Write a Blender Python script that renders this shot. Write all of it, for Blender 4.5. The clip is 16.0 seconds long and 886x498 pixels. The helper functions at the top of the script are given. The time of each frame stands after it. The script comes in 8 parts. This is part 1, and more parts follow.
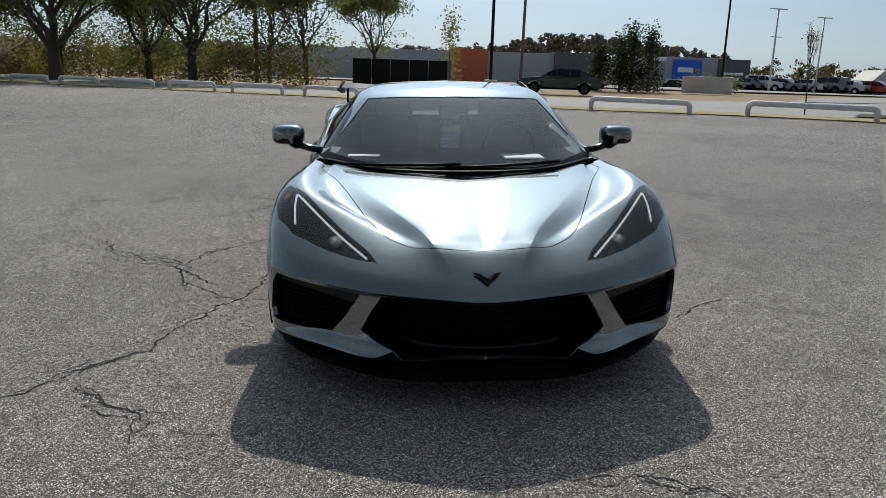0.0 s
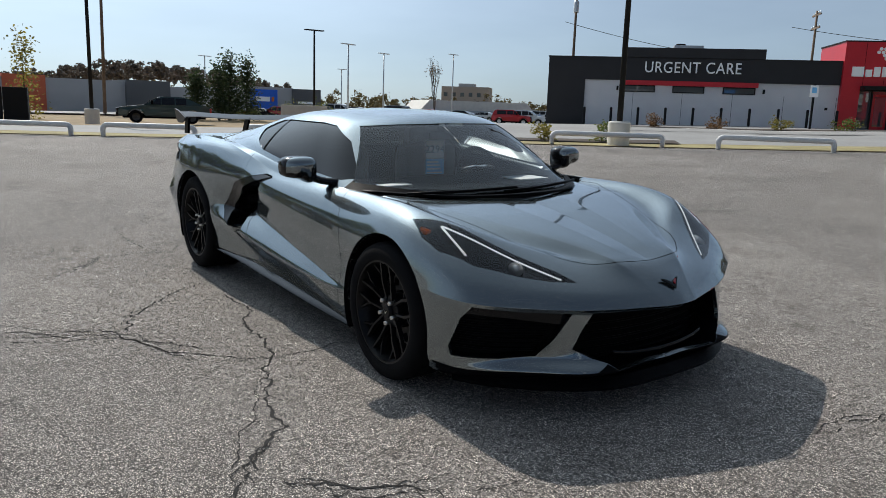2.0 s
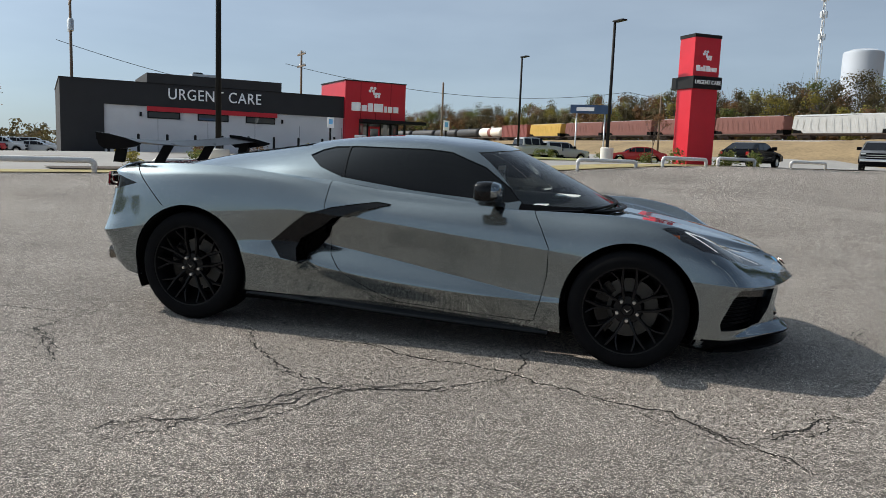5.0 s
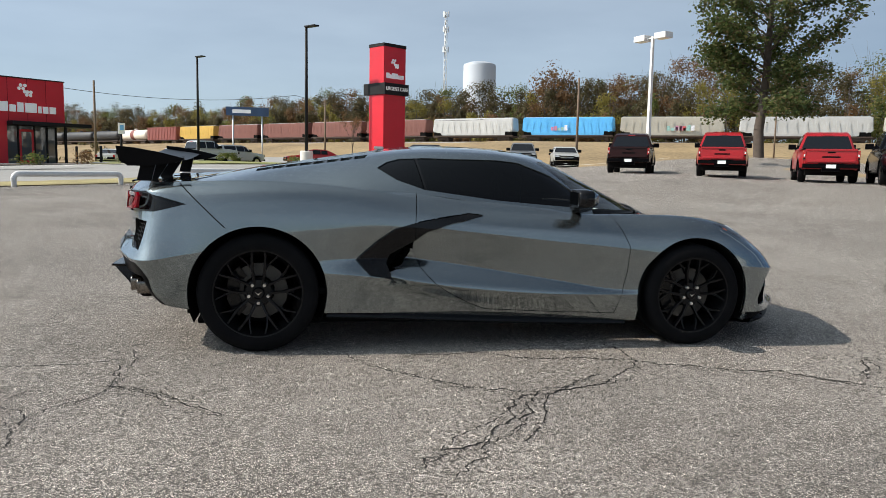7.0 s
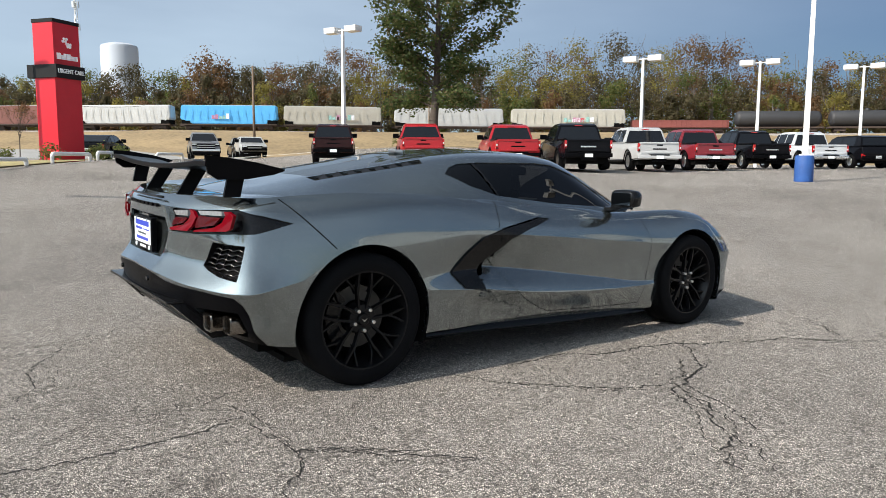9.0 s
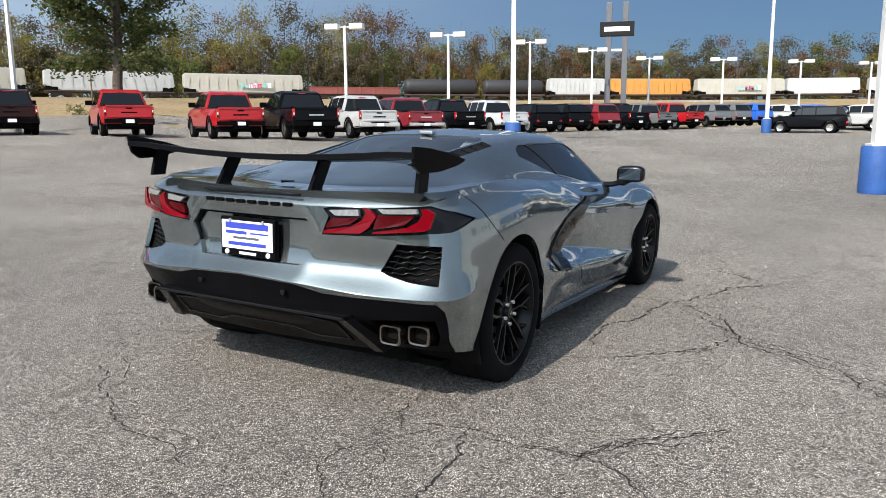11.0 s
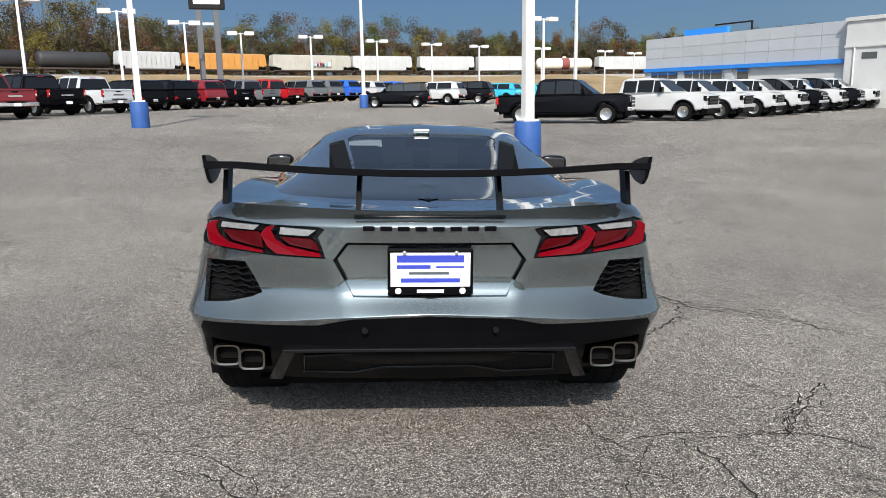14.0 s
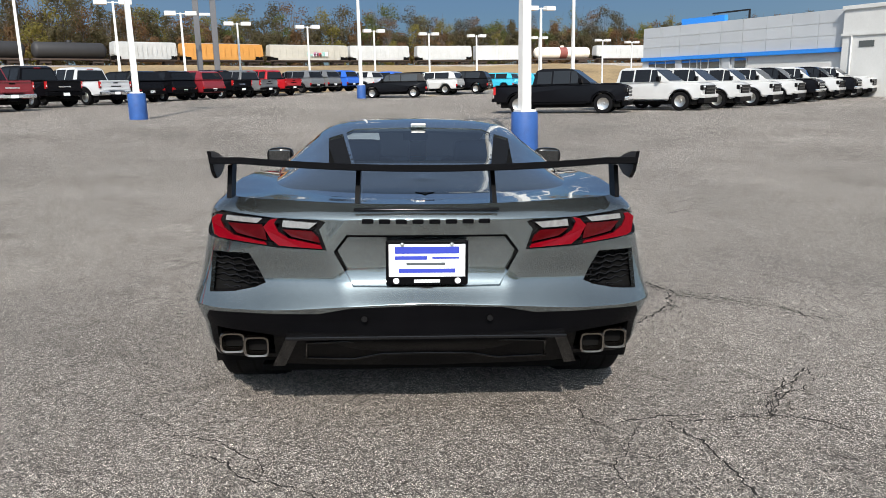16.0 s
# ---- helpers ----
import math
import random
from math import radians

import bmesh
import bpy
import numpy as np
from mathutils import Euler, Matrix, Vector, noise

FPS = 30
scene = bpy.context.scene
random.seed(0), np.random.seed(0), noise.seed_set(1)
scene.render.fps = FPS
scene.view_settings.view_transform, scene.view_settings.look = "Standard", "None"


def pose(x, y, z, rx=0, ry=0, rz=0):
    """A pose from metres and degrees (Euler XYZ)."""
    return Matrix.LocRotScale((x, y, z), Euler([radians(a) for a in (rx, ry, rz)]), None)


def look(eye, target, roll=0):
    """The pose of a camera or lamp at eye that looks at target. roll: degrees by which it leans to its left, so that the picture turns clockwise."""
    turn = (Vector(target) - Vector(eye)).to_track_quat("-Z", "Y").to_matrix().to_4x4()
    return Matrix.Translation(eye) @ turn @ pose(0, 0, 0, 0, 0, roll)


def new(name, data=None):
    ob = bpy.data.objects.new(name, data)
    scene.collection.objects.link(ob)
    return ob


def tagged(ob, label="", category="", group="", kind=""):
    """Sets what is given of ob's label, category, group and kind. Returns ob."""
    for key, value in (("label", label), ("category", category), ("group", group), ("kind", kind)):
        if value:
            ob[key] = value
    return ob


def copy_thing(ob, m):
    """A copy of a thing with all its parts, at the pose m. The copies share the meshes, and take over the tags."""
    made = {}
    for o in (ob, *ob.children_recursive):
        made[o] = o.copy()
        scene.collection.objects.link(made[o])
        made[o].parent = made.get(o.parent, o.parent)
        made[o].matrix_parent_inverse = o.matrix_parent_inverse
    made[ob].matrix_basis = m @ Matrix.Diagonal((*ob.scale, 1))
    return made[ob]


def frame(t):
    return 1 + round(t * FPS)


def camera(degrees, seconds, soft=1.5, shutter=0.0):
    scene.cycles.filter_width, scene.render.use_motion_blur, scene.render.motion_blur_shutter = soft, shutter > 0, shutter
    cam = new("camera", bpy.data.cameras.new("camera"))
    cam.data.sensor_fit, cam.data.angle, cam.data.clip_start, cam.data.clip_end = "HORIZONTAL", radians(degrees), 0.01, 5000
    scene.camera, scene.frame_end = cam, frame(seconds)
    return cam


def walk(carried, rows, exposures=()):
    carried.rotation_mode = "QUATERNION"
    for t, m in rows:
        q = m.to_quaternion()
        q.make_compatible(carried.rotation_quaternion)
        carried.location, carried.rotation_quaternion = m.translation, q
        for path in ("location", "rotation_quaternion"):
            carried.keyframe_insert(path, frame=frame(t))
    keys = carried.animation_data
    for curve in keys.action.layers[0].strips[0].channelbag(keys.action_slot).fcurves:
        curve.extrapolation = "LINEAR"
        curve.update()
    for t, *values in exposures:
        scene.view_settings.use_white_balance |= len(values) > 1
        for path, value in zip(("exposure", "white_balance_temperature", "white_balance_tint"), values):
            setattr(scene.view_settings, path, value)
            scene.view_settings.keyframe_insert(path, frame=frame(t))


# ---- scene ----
# the camera: seconds, eye, target, lean
PATH = [
    (0, (-0.354, -5.084, 1.320), (-0.224, -3.145, 0.848), 1.81),
    (0.5, (-0.936, -4.939, 1.295), (-0.511, -3.038, 0.844), 2.00),
    (1, (-1.540, -4.748, 1.272), (-0.839, -2.924, 0.848), 1.80),
    (1.5, (-2.124, -4.520, 1.242), (-1.187, -2.798, 0.844), 2.04),
    (2, (-2.684, -4.288, 1.230), (-1.538, -2.690, 0.865), 1.90),
    (2.5, (-3.213, -3.975, 1.207), (-1.875, -2.525, 0.878), 2.03),
    (3, (-3.726, -3.597, 1.186), (-2.231, -2.306, 0.870), 2.04),
    (3.5, (-4.138, -3.135, 1.161), (-2.508, -2.017, 0.858), 2.03),
    (4, (-4.524, -2.614, 1.140), (-2.776, -1.684, 0.862), 2.10),
    (4.2, (-4.643, -2.395, 1.128), (-2.855, -1.539, 0.861), 2.13),
    (6.3, (-5.411, 0.179, 1.074), (-3.425, 0.117, 0.845), 1.73),
    (6.5, (-5.390, 0.447, 1.085), (-3.409, 0.291, 0.863), 1.58),
    (7, (-5.323, 1.095, 1.077), (-3.368, 0.730, 0.862), 1.05),
    (7.5, (-5.107, 1.689, 1.096), (-3.200, 1.118, 0.905), 0.72),
    (8, (-4.878, 2.260, 1.103), (-3.047, 1.478, 0.912), 0.77),
    (8.5, (-4.521, 2.757, 1.120), (-2.794, 1.771, 0.908), 0.59),
    (9, (-4.199, 3.267, 1.149), (-2.600, 2.089, 0.914), 0.18),
    (9.5, (-3.754, 3.688, 1.177), (-2.305, 2.334, 0.917), -0.15),
    (9.7, (-3.590, 3.866, 1.185), (-2.200, 2.453, 0.920), -0.31),
    (11.8, (-1.537, 4.880, 1.317), (-0.898, 3.020, 0.957), -0.49),
    (12, (-1.319, 4.905, 1.338), (-0.767, 3.018, 0.972), -0.59),
    (12.5, (-0.785, 4.874, 1.367), (-0.460, 2.937, 0.992), -0.49),
    (13, (-0.334, 4.872, 1.398), (-0.204, 2.914, 1.011), -0.73),
    (13.5, (-0.066, 4.814, 1.390), (-0.070, 2.851, 1.006), -0.85),
    (14, (0.050, 4.900, 1.404), (-0.031, 2.942, 1.003), -0.93),
    (14.5, (0.045, 4.991, 1.419), (-0.060, 3.038, 1.001), -0.78),
    (15, (0.037, 4.981, 1.429), (-0.071, 3.030, 1.005), -0.70),
    (15.5, (0.038, 4.999, 1.430), (-0.060, 3.046, 1.008), -0.92),
    (16, (0.046, 5.018, 1.434), (-0.039, 3.066, 1.007), -1.14),
]
EXPOSURES = [(0, -0.80, 6650, 10), (1, -0.89, 6650, 10), (2, -0.55, 6600, 10), (4.2, -0.43, 6800, 10), (6.4, -0.10, 6900, 10), (7.5, -0.02, 6950, 10), (9.5, 0.12, 6850, 10), (12, 0.08, 6700, 10), (14, -0.06, 6700, 11), (16, -0.06, 6800, 11)]
cam = camera(61.1, 16.0, soft=0.85)
walk(cam, [(t, look(eye, target, lean)) for t, eye, target, lean in PATH], EXPOSURES)

# ---- daylight: one sun behind the parked car, clear autumn sky ----
SUN_ELEVATION, SUN_AZIMUTH = radians(40.5), radians(3.0)
world = bpy.data.worlds.new("world")
scene.world = world
world.use_nodes = True
wn = world.node_tree
sky = wn.nodes.new("ShaderNodeTexSky")
sky.sky_type = "NISHITA"
sky.sun_disc = False
sky.sun_elevation, sky.sun_rotation = SUN_ELEVATION, SUN_AZIMUTH
sky.air_density, sky.dust_density, sky.ozone_density = 0.9, 0.7, 3.0
# a pale autumn haze, low over the horizon and brighter on the sun's side
SUN_WAY = (math.cos(SUN_ELEVATION) * math.sin(SUN_AZIMUTH), math.cos(SUN_ELEVATION) * math.cos(SUN_AZIMUTH), math.sin(SUN_ELEVATION))
co = wn.nodes.new("ShaderNodeTexCoord")


def sky_math(kind, a, b):
    n = wn.nodes.new("ShaderNodeMath")
    n.operation, n.use_clamp = kind, kind == "MAXIMUM"
    for i, v in enumerate((a, b)):
        if isinstance(v, (int, float)):
            n.inputs[i].default_value = v
        else:
            wn.links.new(v, n.inputs[i])
    return n.outputs[0]


dot = wn.nodes.new("ShaderNodeVectorMath")
dot.operation = "DOT_PRODUCT"
dot.inputs[1].default_value = SUN_WAY
wn.links.new(co.outputs["Generated"], dot.inputs[0])
up = wn.nodes.new("ShaderNodeSeparateXYZ")
wn.links.new(co.outputs["Generated"], up.inputs[0])


def sky_step(src, a, b, at_a, at_b):
    """A smooth passage from one value to another."""
    n = wn.nodes.new("ShaderNodeMapRange")
    n.interpolation_type = "SMOOTHSTEP"
    for name, v in (("From Min", a), ("From Max", b), ("To Min", at_a), ("To Max", at_b)):
        n.inputs[name].default_value = v
    wn.links.new(src, n.inputs["Value"])
    return n.outputs[0]


half_way = sky_math("MULTIPLY_ADD", dot.outputs["Value"], 0.5)
half_way.node.inputs[2].default_value = 0.5
near_sun = sky_math("ADD", sky_step(dot.outputs["Value"], -.8, -.1, 0, .55), sky_step(dot.outputs["Value"], .55, 1.0, 0, .45))
low = sky_step(up.outputs["Z"], .20, .68, .92, .03)
streak = wn.nodes.new("ShaderNodeMapping")
streak.inputs["Scale"].default_value = (2.2, 2.2, 9.0)
wn.links.new(co.outputs["Generated"], streak.inputs["Vector"])
cloud = wn.nodes.new("ShaderNodeTexNoise")
cloud.inputs["Scale"].default_value, cloud.inputs["Detail"].default_value = 1.6, 6
wn.links.new(streak.outputs[0], cloud.inputs["Vector"])
veil = sky_math("MULTIPLY", sky_math("MULTIPLY", near_sun, low), sky_math("ADD", 0.7, sky_math("MULTIPLY", cloud.outputs["Fac"], 0.6)))
aureole = sky_math("POWER", half_way, 9.0)
veil = sky_math("ADD", veil, sky_math("MULTIPLY", aureole, 0.7))
high = sky_math("MULTIPLY", sky_math("POWER", half_way, 2.0), sky_math("SUBTRACT", 1.0, low))
veil = sky_math("ADD", veil, sky_math("MULTIPLY", high, 0.65))
glare = sky_math("POWER", half_way, 40.0)
veil = sky_math("ADD", veil, sky_math("MULTIPLY", glare, 3.0))
haze = wn.nodes.new("ShaderNodeMix")
haze.data_type, haze.blend_type = "RGBA", "ADD"
haze.clamp_result, haze.clamp_factor = False, False
wn.links.new(veil, haze.inputs["Factor"])
clear_blue = wn.nodes.new("ShaderNodeMix")
clear_blue.data_type, clear_blue.blend_type = "RGBA", "MULTIPLY"
clear_blue.inputs["Factor"].default_value = 1.0
clear_blue.inputs["B"].default_value = (.70, .97, 1.30, 1)
wn.links.new(sky.outputs[0], clear_blue.inputs["A"])
wn.links.new(clear_blue.outputs["Result"], haze.inputs["A"])
haze.inputs["B"].default_value = (16.6, 19.7, 21.9, 1)
wn.links.new(haze.outputs["Result"], wn.nodes["Background"].inputs[0])
wn.nodes["Background"].inputs[1].default_value = 0.040
sun_data = bpy.data.lights.new("sun", "SUN")
sun_data.energy, sun_data.angle, sun_data.color = 5.0, radians(0.53), (1.0, 0.95, 0.88)
sun = new("sun", sun_data)
sun.matrix_world = look((40 * math.cos(SUN_ELEVATION) * math.sin(SUN_AZIMUTH), 40 * math.cos(SUN_ELEVATION) * math.cos(SUN_AZIMUTH), 40 * math.sin(SUN_ELEVATION)), (0, 0, 0))
scene.view_settings.exposure = 0.0

# ---- materials ----
def material(name, base, rough=0.5, metal=0.0, grain=0.0, scale=8.0, bump=0.0, bump_scale=60.0, coat=0.0, transmission=0.0,
             fine=0.0, each=0.0, spec=0.5, emit=0.0):
    """A principled material: colour varied by a broad and a fine noise, by object, and with fine relief."""
    m = bpy.data.materials.new(name)
    m.use_nodes = True
    t = m.node_tree
    n, l = t.nodes, t.links
    b = n["Principled BSDF"]
    base = tuple(base[:3]) + (1,)
    b.inputs["Base Color"].default_value = base
    b.inputs["Roughness"].default_value = rough
    b.inputs["Metallic"].default_value = metal
    b.inputs["Coat Weight"].default_value = coat
    b.inputs["Coat Roughness"].default_value = 0.02
    b.inputs["Transmission Weight"].default_value = transmission
    b.inputs["Specular IOR Level"].default_value = spec
    if emit:
        b.inputs["Emission Color"].default_value = base
        b.inputs["Emission Strength"].default_value = emit
    co = n.new("ShaderNodeTexCoord")
    if grain or fine or each:
        mix = n.new("ShaderNodeHueSaturation")
        mix.inputs["Color"].default_value = base
        total = n.new("ShaderNodeMath")
        total.operation = "ADD"
        total.inputs[0].default_value = 1.0
        last = total
        for size, amount in ((scale, grain), (scale * 14, fine)):
            if amount:
                z = n.new("ShaderNodeTexNoise")
                z.inputs["Scale"].default_value = size
                z.inputs["Detail"].default_value = 5
                l.new(co.outputs["Object"], z.inputs["Vector"])
                r = n.new("ShaderNodeMapRange")
                r.inputs["From Min"].default_value, r.inputs["From Max"].default_value = 0.3, 0.7
                r.inputs["To Min"].default_value, r.inputs["To Max"].default_value = -amount, amount
                l.new(z.outputs["Fac"], r.inputs["Value"])
                a = n.new("ShaderNodeMath")
                a.operation = "ADD"
                l.new(last.outputs[0], a.inputs[0])
                l.new(r.outputs[0], a.inputs[1])
                last = a
        if each:
            o = n.new("ShaderNodeObjectInfo")
            r = n.new("ShaderNodeMapRange")
            r.inputs["To Min"].default_value, r.inputs["To Max"].default_value = -each, each
            l.new(o.outputs["Random"], r.inputs["Value"])
            a = n.new("ShaderNodeMath")
            a.operation = "ADD"
            l.new(last.outputs[0], a.inputs[0])
            l.new(r.outputs[0], a.inputs[1])
            last = a
        l.new(last.outputs[0], mix.inputs["Value"])
        l.new(mix.outputs["Color"], b.inputs["Base Color"])
    if bump:
        z = n.new("ShaderNodeTexNoise")
        z.inputs["Scale"].default_value = bump_scale
        z.inputs["Detail"].default_value = 4
        l.new(co.outputs["Object"], z.inputs["Vector"])
        k = n.new("ShaderNodeBump")
        k.inputs["Strength"].default_value = bump
        k.inputs["Distance"].default_value = 0.01
        l.new(z.outputs["Fac"], k.inputs["Height"])
        l.new(k.outputs["Normal"], b.inputs["Normal"])
    return m


M_PAINT = material("grey_metallic_paint", (0.142, 0.162, 0.166), 0.11, 0.95, grain=0.02, scale=3, coat=1.0, fine=0.02)


M_PAINT.node_tree.nodes["Principled BSDF"].inputs["Specular Tint"].default_value = (0.72, 0.82, 0.92, 1)
M_PAINT.node_tree.nodes["Principled BSDF"].inputs["Coat IOR"].default_value = 1.6


def flaked(m, rough, share):
    """Adds to a paint the wide gloss of its metal flakes."""
    t = m.node_tree
    n, l = t.nodes, t.links
    a, out = n["Principled BSDF"], n["Material Output"]
    b = n.new("ShaderNodeBsdfPrincipled")
    for name in ("Base Color", "Metallic", "Coat Weight", "Coat Roughness", "Coat IOR", "Specular Tint"):
        b.inputs[name].default_value = a.inputs[name].default_value
        if a.inputs[name].is_linked:
            l.new(a.inputs[name].links[0].from_socket, b.inputs[name])
    b.inputs["Roughness"].default_value = rough
    grain = n.new("ShaderNodeTexNoise")
    grain.inputs["Scale"].default_value = 900
    bump = n.new("ShaderNodeBump")
    bump.inputs["Strength"].default_value, bump.inputs["Distance"].default_value = 0.08, 0.0005
    l.new(grain.outputs["Fac"], bump.inputs["Height"])
    l.new(bump.outputs["Normal"], b.inputs["Normal"])
    mix = n.new("ShaderNodeMixShader")
    mix.inputs["Fac"].default_value = share
    l.new(a.outputs[0], mix.inputs[1])
    l.new(b.outputs[0], mix.inputs[2])
    l.new(mix.outputs[0], out.inputs["Surface"])


flaked(M_PAINT, 0.46, 0.27)
M_BLACK_GLOSS = material("gloss_black", (0.0045, 0.0045, 0.005), 0.16, 0.0, spec=0.26, grain=0.1)
M_BLACK = material("black_plastic", (0.0025, 0.0025, 0.003), 0.34, 0.0, spec=0.035, grain=0.2, bump=0.15, bump_scale=300)
M_WING = material("black_wing_paint", (0.003, 0.003, 0.0035), 0.3, spec=0.06, grain=0.1)
M_DARK = material("dark_cavity", (0.003, 0.003, 0.003), 0.9, spec=0.1, grain=0.2)
M_TYRE = material("tyre_rubber", (0.0045, 0.0045, 0.005), 0.8, spec=0.08, grain=0.25, bump=0.2, bump_scale=120)
M_RIM = material("black_wheel_paint", (0.0035, 0.0035, 0.004), 0.28, 0.0, grain=0.15, spec=0.22)
M_STEEL = material("brushed_steel", (0.45, 0.44, 0.42), 0.28, 1.0, grain=0.12)
M_EXHAUST = material("bronzed_exhaust_steel", (0.15, 0.135, 0.12), 0.24, 1.0, grain=0.12)
M_DISC = material("brake_disc_iron", (0.05, 0.048, 0.045), 0.45, 0.8, grain=0.15)


def pane(name, tint, ior):
    """A thin sheet of tinted glass: clear through, glossy by its angle."""
    m = bpy.data.materials.new(name)
    m.use_nodes = True
    n, l = m.node_tree.nodes, m.node_tree.links
    n.remove(n["Principled BSDF"])
    clear, gloss, angle, mix = (n.new(k) for k in ("ShaderNodeBsdfTransparent", "ShaderNodeBsdfGlossy", "ShaderNodeFresnel", "ShaderNodeMixShader"))
    clear.inputs["Color"].default_value = (*tint, 1)
    gloss.inputs["Roughness"].default_value = 0.0
    angle.inputs["IOR"].default_value = ior
    l.new(angle.outputs[0], mix.inputs["Fac"])
    l.new(clear.outputs[0], mix.inputs[1])
    l.new(gloss.outputs[0], mix.inputs[2])
    l.new(mix.outputs[0], n["Material Output"].inputs["Surface"])
    return m


M_TINT = pane("tinted_glass", (.014, .015, .016), 1.45)
M_SCREEN = pane("windscreen_glass", (.86, .93, .95), 1.62)
M_LENS = material("clear_lens", (0.92, 0.94, 0.95), 0.02, transmission=1.0)
M_REDLENS = material("red_lens", (0.105, 0.0008, 0.004), 0.12, spec=0.1, coat=0.25, grain=0.08, scale=20)
M_REDDARK = material("dark_red_lens", (0.040, 0.001, 0.002), 0.15, spec=0.1, coat=0.25, grain=0.25, scale=40)
M_WHITELENS = material("white_lens", (0.14, 0.14, 0.14), 0.15, coat=1.0, grain=0.3, scale=60)
M_DRL = material("light_guide", (0.9, 0.95, 1.0), 0.15, coat=1.0, emit=0.7)
M_HATCH = pane("hatch_glass", (.34, .42, .48), 1.75)
M_INTERIOR = material("dark_interior", (0.018, 0.021, 0.024), 1.0, spec=0.0, grain=0.2)
M_SEAT = material("grey_seat_leather", (0.05, 0.052, 0.054), 0.7, spec=0.1, grain=0.15)
M_PAPER = material("white_paper", (0.62, 0.64, 0.65), 0.7, grain=0.03)
M_CARD = material("thin_card", (.86, .88, .89), .7, grain=.02)
card_nodes, card_links = M_CARD.node_tree.nodes, M_CARD.node_tree.links
glow_through, card_mix = card_nodes.new("ShaderNodeBsdfTranslucent"), card_nodes.new("ShaderNodeMixShader")
glow_through.inputs["Color"].default_value = (.93, .96, .98, 1)
card_mix.inputs["Fac"].default_value = .15
card_links.new(card_nodes["Principled BSDF"].outputs[0], card_mix.inputs[1])
card_links.new(glow_through.outputs[0], card_mix.inputs[2])
card_links.new(card_mix.outputs[0], card_nodes["Material Output"].inputs["Surface"])
M_BLUEINK = material("blue_ink", (0.02, 0.035, 0.28), 0.6, grain=0.05)
M_LIGHTBLUE = material("pale_blue_ink", (0.16, 0.42, 0.66), 0.6, grain=0.1)
M_INK = material("grey_ink", (0.05, 0.06, 0.065), 0.6, grain=0.1)
M_AMBER = material("amber_reflector", (0.5, 0.09, 0.01), 0.15, coat=1.0)

# ---- helpers for meshes ----
def part(name, bm, mat, parent=None, label="", smooth=None, category="", group="", kind="", m=None):
    """Links a bmesh as one mesh object, under a thing or a part if given."""
    me = bpy.data.meshes.new(name)
    layer = bm.verts.layers.float_vector.get("nrm")
    normals = None
    if layer is not None:
        bm.normal_update()
        normals = [tuple(v[layer]) if v[layer].length > 0.1 else tuple(v.normal) for v in bm.verts]
    bm.to_mesh(me)
    bm.free()
    for one in (mat if isinstance(mat, (list, tuple)) else [mat]):
        me.materials.append(one)
    if smooth is not None:
        for f in me.polygons:
            f.use_smooth = True
        if smooth < 180:
            me.set_sharp_from_angle(angle=radians(smooth))
    if normals:
        for f in me.polygons:
            f.use_smooth = True
        me.normals_split_custom_set_from_vertices(normals)
    ob = new(name, me)
    if parent is not None:
        ob.parent = parent
    if m is not None:
        ob.matrix_basis = m
    return tagged(ob, label, category, group, kind)


def empty(name, label, category, m=None, group="", kind=""):
    ob = new(name)
    if m is not None:
        ob.matrix_basis = m
    return tagged(ob, label, category, group, kind)


def add_box(bm, x0, x1, y0, y1, z0, z1, bevel=0.0, m=None, mat=0):
    r = bmesh.ops.create_cube(bm, size=1)
    for v in r["verts"]:
        v.co = Vector(((x0 + x1) / 2 + v.co.x * (x1 - x0), (y0 + y1) / 2 + v.co.y * (y1 - y0), (z0 + z1) / 2 + v.co.z * (z1 - z0)))
    faces = list({f for v in r["verts"] for f in v.link_faces})
    verts = r["verts"]
    if bevel:
        k = bmesh.ops.bevel(bm, geom=list({e for v in verts for e in v.link_edges}), offset=bevel, segments=2, affect="EDGES", profile=0.6)
        verts = list({v for f in k["faces"] for v in f.verts} | {v for v in verts if v.is_valid})
        faces = list({f for v in verts for f in v.link_faces})
    for f in faces:
        f.material_index = mat
    if m is not None:
        for v in verts:
            v.co = m @ v.co
    return verts


def box(x0, x1, y0, y1, z0, z1, bevel=0.0):
    bm = bmesh.new()
    add_box(bm, x0, x1, y0, y1, z0, z1, bevel)
    return bm


def add_tube(bm, a, b, r0, r1=None, n=10, mat=0, caps=True):
    a, b = Vector(a), Vector(b)
    r1 = r0 if r1 is None else r1
    q = (b - a).to_track_quat("Z", "Y")
    rings = []
    for p, r in ((a, r0), (b, r1)):
        rings.append([bm.verts.new(p + q @ Vector((r * math.cos(2 * math.pi * i / n), r * math.sin(2 * math.pi * i / n), 0))) for i in range(n)])
    for i in range(n):
        f = bm.faces.new((rings[0][i], rings[0][(i + 1) % n], rings[1][(i + 1) % n], rings[1][i]))
        f.material_index, f.smooth = mat, True
    if caps:
        for ring, flip in ((rings[0], True), (rings[1], False)):
            f = bm.faces.new(list(reversed(ring)) if flip else ring)
            f.material_index = mat
    return rings


def tube(a, b, r0, r1=None, n=12):
    bm = bmesh.new()
    add_tube(bm, a, b, r0, r1, n)
    return bm


